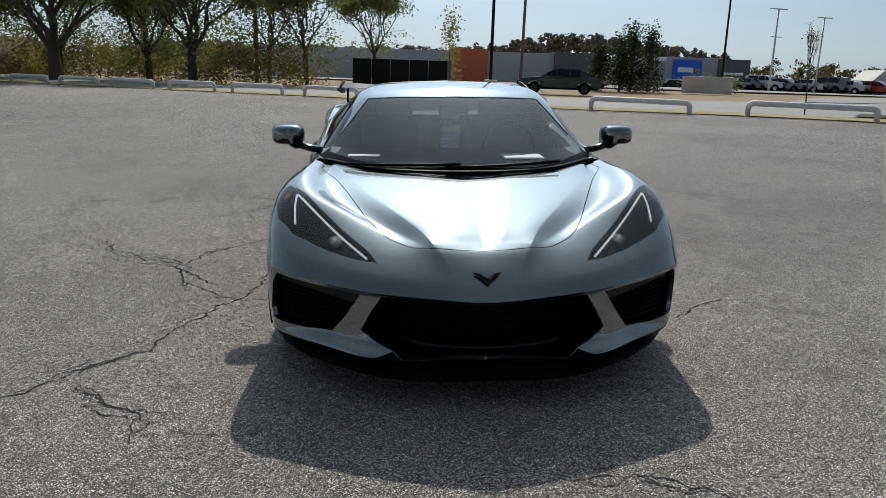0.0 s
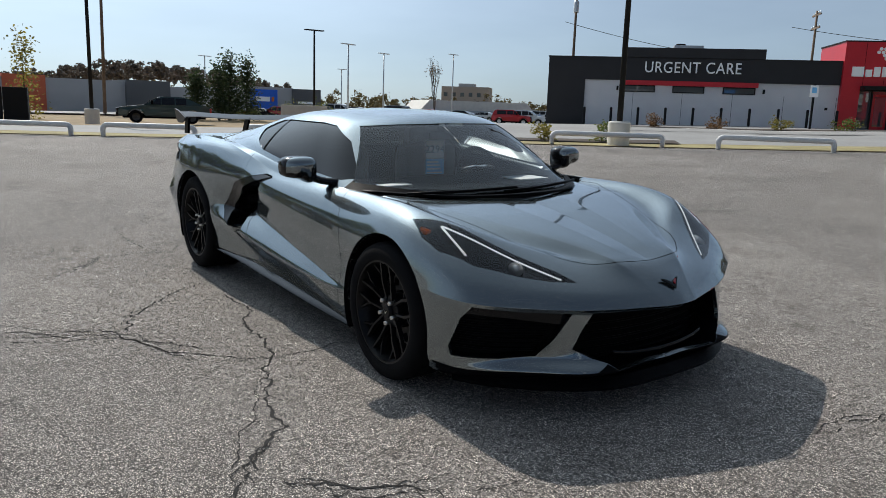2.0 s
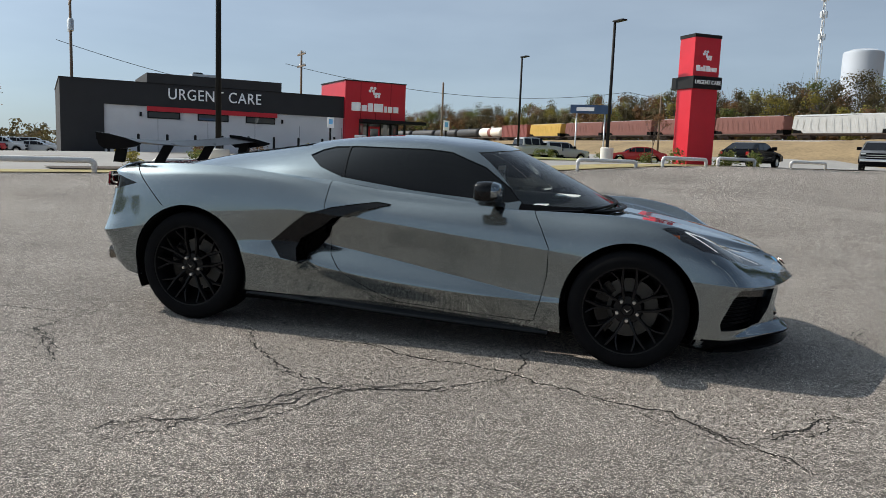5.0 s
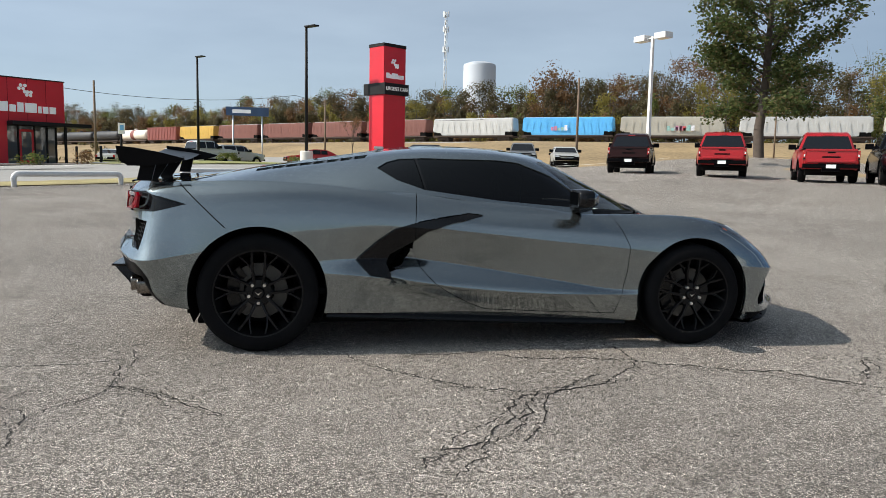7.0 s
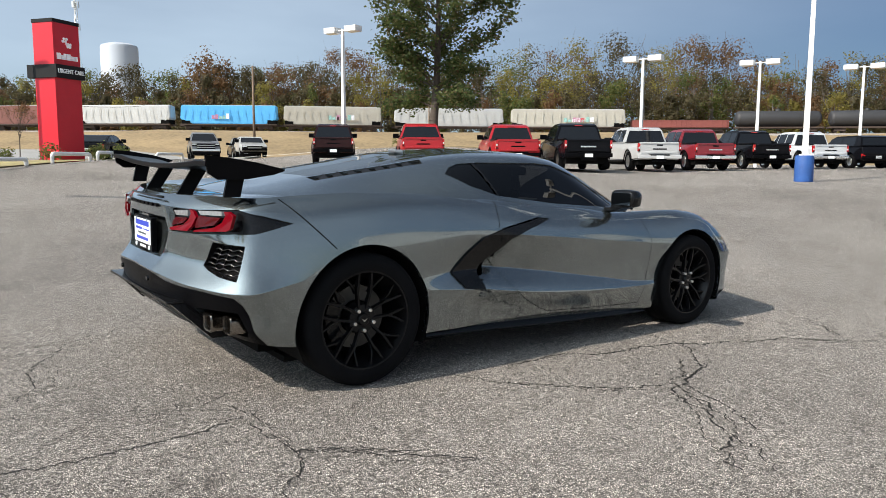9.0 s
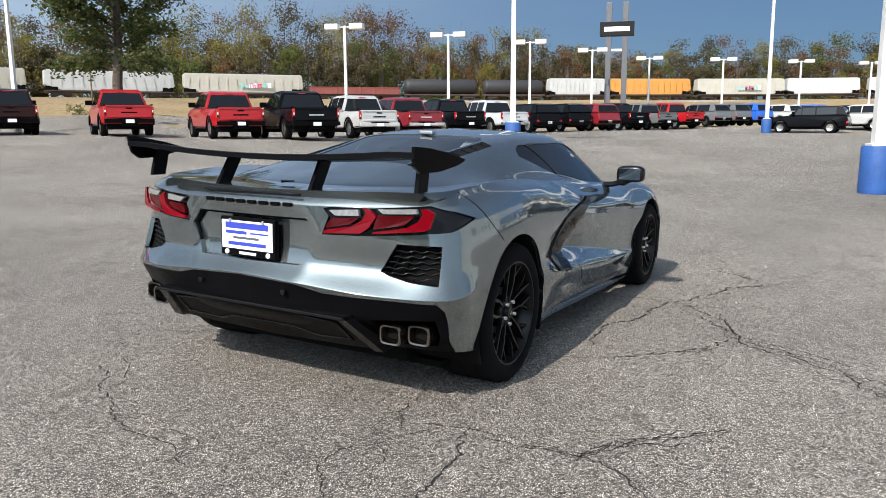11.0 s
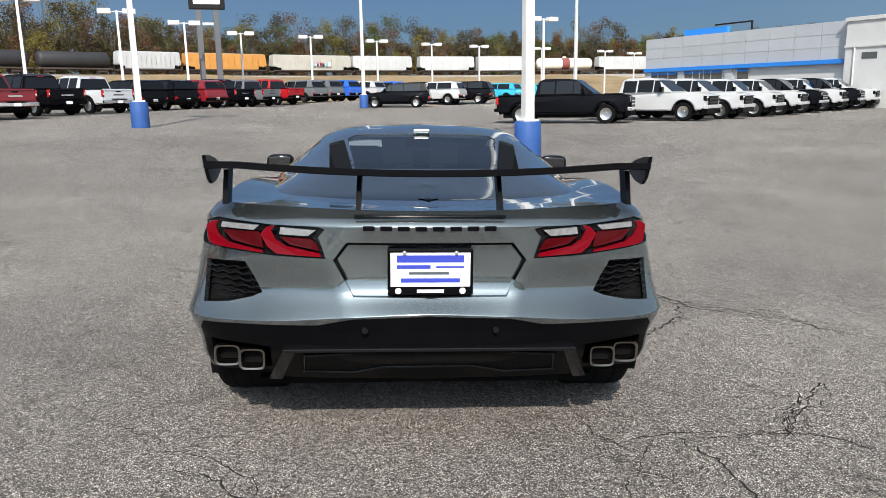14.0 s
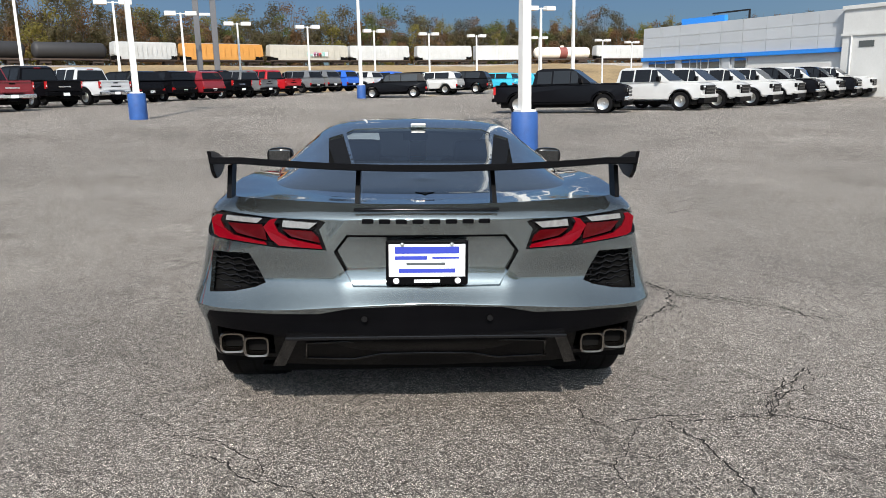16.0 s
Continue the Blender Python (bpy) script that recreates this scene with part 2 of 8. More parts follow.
def sweep(bm, pts, r, n=8, mat=0, flat=1.0):
    """A bent pipe through the points."""
    pts = [Vector(p) for p in pts]
    rings = []
    for i, p in enumerate(pts):
        d = (pts[min(i + 1, len(pts) - 1)] - pts[max(i - 1, 0)]).normalized()
        side = d.cross(Vector((0, 0, 1)))
        side = side.normalized() if side.length > 1e-3 else Vector((1, 0, 0))
        up = side.cross(d)
        rings.append([bm.verts.new(p + side * r * math.cos(2 * math.pi * k / n) + up * flat * r * math.sin(2 * math.pi * k / n)) for k in range(n)])
    for a, b in zip(rings, rings[1:]):
        for k in range(n):
            f = bm.faces.new((a[k], a[(k + 1) % n], b[(k + 1) % n], b[k]))
            f.smooth, f.material_index = True, mat
    bm.faces.new(rings[0])
    bm.faces.new(list(reversed(rings[-1])))
    bmesh.ops.recalc_face_normals(bm, faces=bm.faces[:])


def lathe(profile, n=48, axis="x", close=False):
    """Turns a profile of (radius, along) about an axis."""
    bm = bmesh.new()
    rings = []
    for r, a in profile:
        ring = []
        for i in range(n):
            c, s = r * math.cos(2 * math.pi * i / n), r * math.sin(2 * math.pi * i / n)
            ring.append(bm.verts.new({"x": (a, c, s), "y": (c, a, s), "z": (c, s, a)}[axis]))
        rings.append(ring)
    if close:
        rings.append(rings[0])
    for p, q in zip(rings, rings[1:]):
        for i in range(n):
            bm.faces.new((p[i], p[(i + 1) % n], q[(i + 1) % n], q[i]))
    bmesh.ops.recalc_face_normals(bm, faces=bm.faces[:])
    return bm


def plate(outline, thick, axis="y", at=0.0):
    """A flat plate of that outline (2D), standing across an axis; it grows along the axis from at by thick."""
    bm = bmesh.new()
    def place(u, v, w):
        return {"x": (w, u, v), "y": (u, w, v), "z": (u, v, w)}[axis]
    a = [bm.verts.new(place(u, v, at)) for u, v in outline]
    b = [bm.verts.new(place(u, v, at + thick)) for u, v in outline]
    bm.faces.new(a)
    bm.faces.new(list(reversed(b)))
    for i in range(len(a)):
        j = (i + 1) % len(a)
        bm.faces.new((a[j], a[i], b[i], b[j]))
    bmesh.ops.recalc_face_normals(bm, faces=bm.faces[:])
    return bm


def merge(bm, other):
    me = bpy.data.meshes.new("tmp")
    other.to_mesh(me)
    other.free()
    bm.from_mesh(me)
    bpy.data.meshes.remove(me)
    return bm


def moved(bm, m):
    bm.transform(m)
    if m.determinant() < 0:
        bmesh.ops.reverse_faces(bm, faces=bm.faces[:])
    return bm


def letters(text, size, depth, spacing=1.0):
    """The outline of a word in the built-in font as a solid bmesh, centred, in the x-z plane, facing -y."""
    cu = bpy.data.curves.new("word", "FONT")
    cu.body, cu.size, cu.extrude, cu.align_x, cu.align_y, cu.space_character = text, size, depth / 2, "CENTER", "CENTER", spacing
    ob = bpy.data.objects.new("word", cu)
    scene.collection.objects.link(ob)
    me = ob.evaluated_get(bpy.context.evaluated_depsgraph_get()).to_mesh()
    bm = bmesh.new()
    bm.from_mesh(me)
    bpy.data.objects.remove(ob)
    bpy.data.curves.remove(cu)
    bm.transform(pose(0, 0, 0, 90, 0, 0))
    return bm


def spline(p, n, mirror_start=False, mirror_end=False, sharp=(), ease=False):
    """Points along a smooth line through the rows of p, n steps a piece; it may break at the indices in sharp.
    mirror: the end lies on the plane x = 0 and is met squarely; ease: steps are shorter towards the points."""
    p = np.asarray(p, float)
    k = len(p)
    tan = np.zeros_like(p)
    seg = np.diff(p, axis=0)
    size = np.maximum(np.linalg.norm(seg.reshape(k - 1, -1), axis=1), 1e-6)
    size = size ** 0.5
    out = [p[:1]]
    left, right = np.zeros_like(p), np.zeros_like(p)
    for i in range(k):
        if 0 < i < k - 1 and i not in sharp:
            a, b = seg[i - 1] / size[i - 1], seg[i] / size[i]
            t = (a * size[i] + b * size[i - 1]) / (size[i] + size[i - 1])
            left[i] = right[i] = t
        else:
            if i > 0:
                left[i] = seg[i - 1] / size[i - 1]
            if i < k - 1:
                right[i] = seg[i] / size[i]
    if mirror_start:
        right[0] = right[0] * np.array([1, 0, 0])
    if mirror_end:
        left[-1] = left[-1] * np.array([1, 0, 0])
    u = np.arange(1, n + 1) / n
    if ease:
        u = (1 - np.cos(np.pi * u)) / 2
    u = u.reshape(-1, *([1] * (p.ndim - 1)))
    for i in range(k - 1):
        h = size[i]
        out.append((2 * u**3 - 3 * u**2 + 1) * p[i] + (u**3 - 2 * u**2 + u) * h * right[i] + (-2 * u**3 + 3 * u**2) * p[i + 1] + (u**3 - u**2) * h * left[i + 1])
    return np.concatenate(out)


def skin(rings, n_along, n_across, sharp=(), crease=(), breaks=None):
    """A smooth shell over rings of equal length (from the low one to the ridge), as a bmesh of the half x >= 0 with its
    normals kept on the vertices. crease: (line, y0, y1, y2, y3), a line that is sharp from y1 to y2 and fades out beyond.
    breaks: stations at which a line is bent, by the line."""
    lines = np.array([spline(r, n_along, True, True, (breaks or {}).get(k, ())) for k, r in enumerate(rings)])
    cols = []
    for i in range(lines.shape[1]):
        col = spline(lines[:, i], n_across, sharp=sharp, ease=True)
        for j, y0, y1, y2, y3 in crease:
            y = lines[j, i, 1]
            w = min(1, max(0, (y - y0) / (y1 - y0))) * min(1, max(0, (y3 - y) / (y3 - y2)))
            if w > 0:
                a, b = max(0, (j - 1)) * n_across, (j + 1) * n_across + 1
                part_col = spline(lines[:, i], n_across, sharp=tuple(sharp) + (j,), ease=True)
                col[a:b] = col[a:b] * (1 - w) + part_col[a:b] * w
        cols.append(col)
    grid = np.stack(cols, 1)
    bm = bmesh.new()
    layer = bm.verts.layers.float_vector.new("nrm")
    da, db = np.gradient(grid, axis=1), np.gradient(grid, axis=0)
    da[:, 0] *= (1, 0, 0)
    da[:, -1] *= (1, 0, 0)
    nor = np.cross(da, db)
    ln = np.linalg.norm(nor, axis=-1, keepdims=True)
    nor = np.where(ln > 1e-9, nor / np.maximum(ln, 1e-9), (0, 0, 1))
    verts = [[bm.verts.new(p) for p in row] for row in grid]
    for j, row in enumerate(verts):
        for i, v in enumerate(row):
            if v.co.x < 1e-4:
                v.co.x = 0
            v[layer] = Vector(nor[j, i])
    for j in range(len(verts) - 1):
        for i in range(len(verts[0]) - 1):
            q = [verts[j][i], verts[j][i + 1], verts[j + 1][i + 1], verts[j + 1][i]]
            if (q[0].co - q[3].co).length < 1e-5 and (q[1].co - q[2].co).length < 1e-5:
                continue
            bm.faces.new(q)
    bm.faces.ensure_lookup_table()
    bmesh.ops.remove_doubles(bm, verts=[v for v in bm.verts if v.co.x == 0], dist=1e-5)
    return bm


def inside(poly, u, v):
    hit = False
    for i in range(len(poly)):
        (a, b), (c, d) = poly[i], poly[i - 1]
        if (b > v) != (d > v) and u < (c - a) * (v - b) / (d - b) + a:
            hit = not hit
    return hit


def carve(bm, outline, axis, keep=lambda c: True):
    """Cuts the outline (2D, seen along the axis) into the shell and returns the faces inside it."""
    ax = "xyz".index(axis)
    uv = [i for i in range(3) if i != ax]
    n = len(outline)
    for i in range(n):
        a, b = outline[i], outline[(i + 1) % n]
        lo = [min(a[k], b[k]) - 0.004 for k in (0, 1)]
        hi = [max(a[k], b[k]) + 0.004 for k in (0, 1)]
        geom = set()
        for f in bm.faces:
            if not keep(f.calc_center_median()):
                continue
            us, vs = [v.co[uv[0]] for v in f.verts], [v.co[uv[1]] for v in f.verts]
            if max(us) >= lo[0] and min(us) <= hi[0] and max(vs) >= lo[1] and min(vs) <= hi[1]:
                geom.add(f)
        if not geom:
            continue
        edges = {e for f in geom for e in f.edges}
        verts = {v for f in geom for v in f.verts}
        co, no = Vector((0, 0, 0)), Vector((0, 0, 0))
        co[uv[0]], co[uv[1]] = a
        no[uv[0]], no[uv[1]] = b[1] - a[1], a[0] - b[0]
        if no.length < 1e-9:
            continue
        bmesh.ops.bisect_plane(bm, geom=list(geom) + list(edges) + list(verts), plane_co=co, plane_no=no.normalized(), dist=1e-5)
    return [f for f in bm.faces if keep(c := f.calc_center_median()) and inside(outline, c[uv[0]], c[uv[1]])]


def take(bm, faces):
    """Lifts the faces out of bm into a bmesh of their own."""
    out = bmesh.new()
    a, b = bm.verts.layers.float_vector.get("nrm"), out.verts.layers.float_vector.new("nrm")
    made = {}
    for f in faces:
        vs = []
        for v in f.verts:
            if v not in made:
                made[v] = out.verts.new(v.co)
                made[v][b] = v[a]
            vs.append(made[v])
        out.faces.new(vs)
    bmesh.ops.delete(bm, geom=faces, context="FACES")
    return out


def lip(bm, depth, shrink=0.0, way=None):
    """Turns the open edges of a panel inwards by depth, so that it has thickness; shrink draws its edge back for the gap.
    Edges on the plane x = 0 stay."""
    layer = bm.verts.layers.float_vector.get("nrm")
    edges = [e for e in bm.edges if len(e.link_faces) == 1 and not all(abs(v.co.x) < 1e-4 for v in e.verts)]
    verts = {v for e in edges for v in e.verts}
    if shrink:
        go = {}
        for v in verts:
            d = Vector((0, 0, 0))
            for e in v.link_edges:
                if len(e.link_faces) == 1:
                    f = e.link_faces[0]
                    t = (e.verts[0].co - e.verts[1].co).normalized()
                    w = f.calc_center_median() - v.co
                    w -= t * w.dot(t)
                    if w.length > 1e-6:
                        d += w.normalized()
            go[v] = d.normalized() * shrink if d.length > 1e-6 else d
        for v, d in go.items():
            keep_x = v.co.x
            v.co += d
            if abs(keep_x) < 1e-4:
                v.co.x = 0
    dup = {}
    for v in verts:
        n = Vector(v[layer])
        top = bm.verts.new(v.co)
        low = bm.verts.new(v.co + (Vector(way) if way else -n) * depth)
        if abs(v.co.x) < 1e-4:
            low.co.x = 0
        dup[v] = (top, low)
    for e in edges:
        a, b = e.verts
        if e.link_faces[0].loops[0] and next(l for l in e.link_faces[0].loops if l.edge == e).vert == a:
            a, b = b, a
        bm.faces.new((dup[a][0], dup[b][0], dup[b][1], dup[a][1]))
    return bm


def both(bm):
    """The shell and its mirror image in one."""
    layer = bm.verts.layers.float_vector.get("nrm")
    other = bm.copy()
    other.transform(Matrix.Diagonal((-1, 1, 1, 1)))
    bmesh.ops.reverse_faces(other, faces=other.faces[:])
    k = other.verts.layers.float_vector.get("nrm")
    for v in other.verts:
        v[k] = Vector((-v[k].x, v[k].y, v[k].z))
    me = bpy.data.meshes.new("tmp")
    other.to_mesh(me)
    other.free()
    bm.from_mesh(me)
    bpy.data.meshes.remove(me)
    layer = bm.verts.layers.float_vector.get("nrm")
    for v in bm.verts:
        if v.co.x == 0 and v[layer].length > 0.1:
            v[layer] = Vector((0, v[layer].y, v[layer].z)).normalized()
    bmesh.ops.remove_doubles(bm, verts=[v for v in bm.verts if v.co.x == 0], dist=1e-5)
    return bm


def other_side(bm):
    out = bm.copy()
    out.transform(Matrix.Diagonal((-1, 1, 1, 1)))
    bmesh.ops.reverse_faces(out, faces=out.faces[:])
    k = out.verts.layers.float_vector.get("nrm")
    if k is not None:
        for v in out.verts:
            v[k] = Vector((-v[k].x, v[k].y, v[k].z))
    return out

# ---- the sports car ----
# Lot falls gently, so the car stands a little tilted with it.
LOT_X, LOT_Y = 0.024, 0.0105
TILT = Matrix.Rotation(math.atan(math.hypot(LOT_X, LOT_Y)), 4, Vector((LOT_Y, -LOT_X, 0)))
CAR = empty("sports_car", "low grey metallic mid-engine sports coupe with black wheels and wing", "car",
            TILT @ pose(.015, 0, 0, 0, 0, .3))

# Lines of the lower body, each from the nose round the flank to the tail, from the sill up to the ridge.
BODY_LINES = [
    # lower edge and sill
    [(0, -2.20, .15), (.10, -2.19, .15), (.42, -2.12, .15), (.64, -2.00, .15), (.86, -1.83, .155), (.925, -1.64, .16), (.93, -1.36, .16), (.880, -.92, .155), (.862, -.4, .175),
     (.855, .1, .195), (.868, .5, .21), (.918, .95, .225), (.93, 1.36, .23), (.925, 1.75, .255), (.87, 1.90, .275), (.60, 1.97, .28), (.30, 2.02, .27), (0, 2.03, .26)],
    # undercut above the sill
    [(0, -2.25, .19), (.10, -2.245, .19), (.44, -2.262, .208), (.655, -2.10, .205), (.885, -1.885, .205), (.94, -1.65, .21), (.95, -1.36, .22), (.900, -.92, .215), (.890, -.4, .245),
     (.884, .1, .275), (.895, .5, .33), (.936, .95, .355), (.948, 1.36, .33), (.94, 1.75, .325), (.895, 1.94, .34), (.615, 2.03, .34), (.31, 2.085, .335), (0, 2.095, .335)],
    # lower edge of the hollow in the flank
    [(0, -2.27, .24), (.10, -2.265, .24), (.43, -2.215, .258), (.65, -2.06, .262), (.882, -1.89, .245), (.953, -1.655, .28), (.962, -1.36, .33), (.925, -.92, .33), (.938, -.4, .337),
     (.940, .1, .370), (.942, .5, .420), (.952, .95, .463), (.965, 1.36, .46), (.958, 1.75, .43), (.91, 1.96, .43), (.63, 2.12, .43), (.32, 2.195, .43), (0, 2.215, .43)],
    # floor of the hollow
    [(0, -2.27, .34), (.10, -2.262, .34), (.43, -2.19, .345), (.655, -2.07, .355), (.885, -1.90, .36), (.957, -1.655, .38), (.965, -1.36, .42), (.916, -.92, .360), (.893, -.4, .425),
     (.868, .1, .500), (.852, .5, .545), (.936, .95, .545), (.975, 1.36, .53), (.965, 1.75, .50), (.93, 1.975, .485), (.64, 2.145, .50), (.31, 2.215, .515), (0, 2.235, .52)],
    # under the beak; ridge over the black rear bumper
    [(0, -2.30, .44), (.10, -2.285, .44), (.43, -2.185, .442), (.66, -2.07, .452), (.885, -1.92, .478), (.958, -1.655, .49), (.967, -1.36, .51), (.918, -.92, .48), (.903, -.4, .53),
     (.888, .1, .595), (.878, .5, .635), (.938, .95, .64), (.974, 1.36, .62), (.968, 1.75, .575), (.947, 1.985, .535), (.66, 2.155, .545), (.30, 2.240, .577), (0, 2.25, .59)],
    # beak, then the crease along the door
    [(0, -2.325, .462), (.10, -2.312, .462), (.43, -2.20, .466), (.665, -2.08, .478), (.882, -1.925, .500), (.957, -1.655, .525), (.965, -1.36, .57), (.934, -.92, .622), (.930, -.4, .667),
     (.926, .1, .715), (.912, .5, .738), (.94, .95, .725), (.968, 1.36, .71), (.955, 1.75, .66), (.908, 1.98, .63), (.65, 2.085, .645), (.335, 2.178, .66), (0, 2.185, .66)],
    [(0, -2.272, .513), (.118, -2.256, .514), (.42, -2.155, .525), (.65, -2.03, .548), (.862, -1.87, .59), (.935, -1.64, .65), (.945, -1.36, .685), (.912, -.92, .715), (.916, -.4, .735),
     (.910, .1, .775), (.895, .5, .822), (.925, .95, .825), (.952, 1.36, .82), (.935, 1.75, .79), (.886, 1.955, .76), (.63, 2.095, .775), (.372, 2.165, .785), (0, 2.172, .79)],
    [(0, -2.215, .562), (.155, -2.190, .565), (.38, -2.075, .585), (.60, -1.93, .630), (.81, -1.76, .700), (.895, -1.58, .745), (.90, -1.34, .775), (.868, -.91, .785), (.887, -.4, .787),
     (.883, .1, .815), (.870, .5, .875), (.888, .95, .930), (.918, 1.36, .93), (.905, 1.74, .905), (.852, 1.955, .915), (.60, 2.09, .907), (.32, 2.165, .905), (0, 2.19, .905)],
    # top of the wings and haunches, edge of the tail
    [(0, -2.16, .598), (.185, -2.128, .611), (.34, -2.005, .622), (.53, -1.82, .686), (.735, -1.66, .768), (.795, -1.52, .803), (.81, -1.32, .827), (.80, -.90, .829), (.850, -.4, .824),
     (.853, .1, .848), (.846, .5, .917), (.835, .95, .974), (.845, 1.38, .991), (.84, 1.70, .980), (.80, 1.90, .968), (.55, 2.05, .966), (.28, 2.11, .960), (0, 2.13, .958)],
    [(0, -2.13, .613), (.20, -2.095, .628), (.31, -1.965, .637), (.475, -1.77, .679), (.615, -1.59, .727), (.665, -1.47, .757), (.70, -1.30, .788), (.715, -.90, .808), (.806, -.4, .858),
     (.806, .1, .903), (.790, .5, .944), (.70, .95, .958), (.62, 1.38, .962), (.62, 1.68, .962), (.60, 1.82, .962), (.43, 1.96, .962), (.22, 2.02, .960), (0, 2.04, .960)],
    # crease of the bonnet
    [(0, -2.118, .617), (.205, -2.075, .636), (.25, -1.965, .662), (.345, -1.79, .703), (.46, -1.58, .743), (.52, -1.45, .766), (.59, -1.28, .790), (.69, -.93, .812), (.50, -.4, .85),
     (.48, .1, .88), (.47, .5, .915), (.46, .95, .94), (.46, 1.37, .958), (.46, 1.66, .962), (.44, 1.80, .962), (.32, 1.93, .962), (.16, 1.99, .961), (0, 2.01, .960)],
    [(0, -2.11, .619), (.075, -2.06, .637), (.11, -1.98, .664), (.15, -1.78, .712), (.19, -1.57, .754), (.205, -1.44, .774), (.23, -1.26, .798), (.28, -.93, .824), (.30, -.4, .85),
     (.30, .1, .88), (.30, .5, .91), (.30, .95, .935), (.30, 1.37, .955), (.32, 1.65, .960), (.30, 1.78, .961), (.22, 1.90, .961), (.11, 1.96, .960), (0, 1.98, .960)],
    [(0, -2.10, .621), (0, -2.05, .635), (0, -1.97, .658), (0, -1.78, .703), (0, -1.56, .745), (0, -1.44, .765), (0, -1.26, .793), (0, -.93, .825), (0, -.4, .85),
     (0, .1, .88), (0, .5, .91), (0, .95, .935), (0, 1.36, .95), (0, 1.62, .957), (0, 1.74, .960), (0, 1.86, .960), (0, 1.92, .960), (0, 1.94, .960)],
]
# where each of those lines breaks: beside the badge, and at the sides of the plate panel
BODY_BREAKS = {4: (1, 16), 5: (1, 16), 6: (1, 16), 7: (1,), 8: (1,), 9: (1,), 10: (1,)}
# Lines of the cabin, from the foot of the windscreen round the windows to the engine cover.
CABIN_LINES = [
    [(0, -1.27, .79), (.42, -1.17, .80), (.775, -.80, .81), (.815, -.3, .845), (.815, .35, .925), (.80, .70, .945), (.76, 1.1, .95),
     (.70, 1.55, .955), (.40, 1.82, .945), (0, 1.90, .94)],
    [(0, -1.21, .838), (.42, -1.10, .845), (.742, -.715, .862), (.782, -.3, .905), (.778, .33, .98), (.745, .72, 1.005), (.675, 1.1, 1.0),
     (.59, 1.52, .985), (.34, 1.77, .965), (0, 1.84, .96)],
    [(0, -.52, 1.165), (.34, -.48, 1.157), (.53, -.36, 1.142), (.575, -.13, 1.158), (.578, .30, 1.158), (.55, .64, 1.132), (.51, 1.02, 1.082),
     (.45, 1.42, 1.027), (.26, 1.70, .985), (0, 1.76, .978)],
    [(0, -.42, 1.196), (.27, -.39, 1.188), (.42, -.28, 1.186), (.45, -.1, 1.20), (.45, .28, 1.20), (.42, .58, 1.176), (.37, .95, 1.118),
     (.32, 1.36, 1.053), (.19, 1.62, 1.003), (0, 1.68, .995)],
    [(0, -.36, 1.208), (0, -.3, 1.213), (0, -.2, 1.22), (0, -.02, 1.227), (0, .26, 1.225), (0, .55, 1.197), (0, .92, 1.137),
     (0, 1.31, 1.07), (0, 1.57, 1.018), (0, 1.63, 1.008)],
]
FRONT_AXLE, REAR_AXLE, FRONT_R, REAR_R = -1.361, 1.361, 0.327, 0.345


def circle(y, z, r, n=56):
    return [(y + r * math.cos(2 * math.pi * i / n), z + r * math.sin(2 * math.pi * i / n)) for i in range(n)]


def recess(bm, faces, depth, way=None):
    """Lifts faces out of the shell and sinks them: returns the floor, and the walls that lead down to it."""
    floor = take(bm, faces)
    layer = floor.verts.layers.float_vector.get("nrm")
    walls = bmesh.new()
    made = {}
    for e in floor.edges:
        if len(e.link_faces) == 1 and not all(abs(v.co.x) < 1e-4 for v in e.verts):
            for v in e.verts:
                if v not in made:
                    go = (Vector(way) if way else -Vector(v[layer])) * depth
                    if abs(v.co.x) < 1e-4:
                        go.x = 0
                    made[v] = (walls.verts.new(v.co), walls.verts.new(v.co + go))
            a, b = e.verts
            if next(l for l in e.link_faces[0].loops if l.edge == e).vert != a:
                a, b = b, a
            walls.faces.new((made[a][0], made[b][0], made[b][1], made[a][1]))
    for v in floor.verts:
        go = (Vector(way) if way else -Vector(v[layer])) * depth
        if abs(v.co.x) < 1e-4:
            go.x = 0
        v.co += go
    return floor, walls


def sides(name, bm, mat, parent, label="", **k):
    """A part on the one side, and its mirror image on the other."""
    twin = other_side(bm)
    return part(name, bm, mat, parent, label, **k), part(name, twin, mat, parent, label, **k)


shell = skin(BODY_LINES, 12, 8, sharp=(), crease=((2, -1.1, -.75, .75, 1.15), (3, -.95, -.5, .6, .9), (4, 1.55, 1.85, 3, 4), (4, -4, -3, -1.85, -1.7), (5, -4, -3, -1.8, -1.55), (5, -1.0, -.8, .3, .7),
                                                    (7, 1.75, 1.95, 3, 4), (8, .1, .6, 3, 4), (10, -2.2, -2.05, -1.0, -.8), (11, -2.2, -1.95, -1.15, -.9)), breaks=BODY_BREAKS)
cabin = skin(CABIN_LINES, 14, 12)

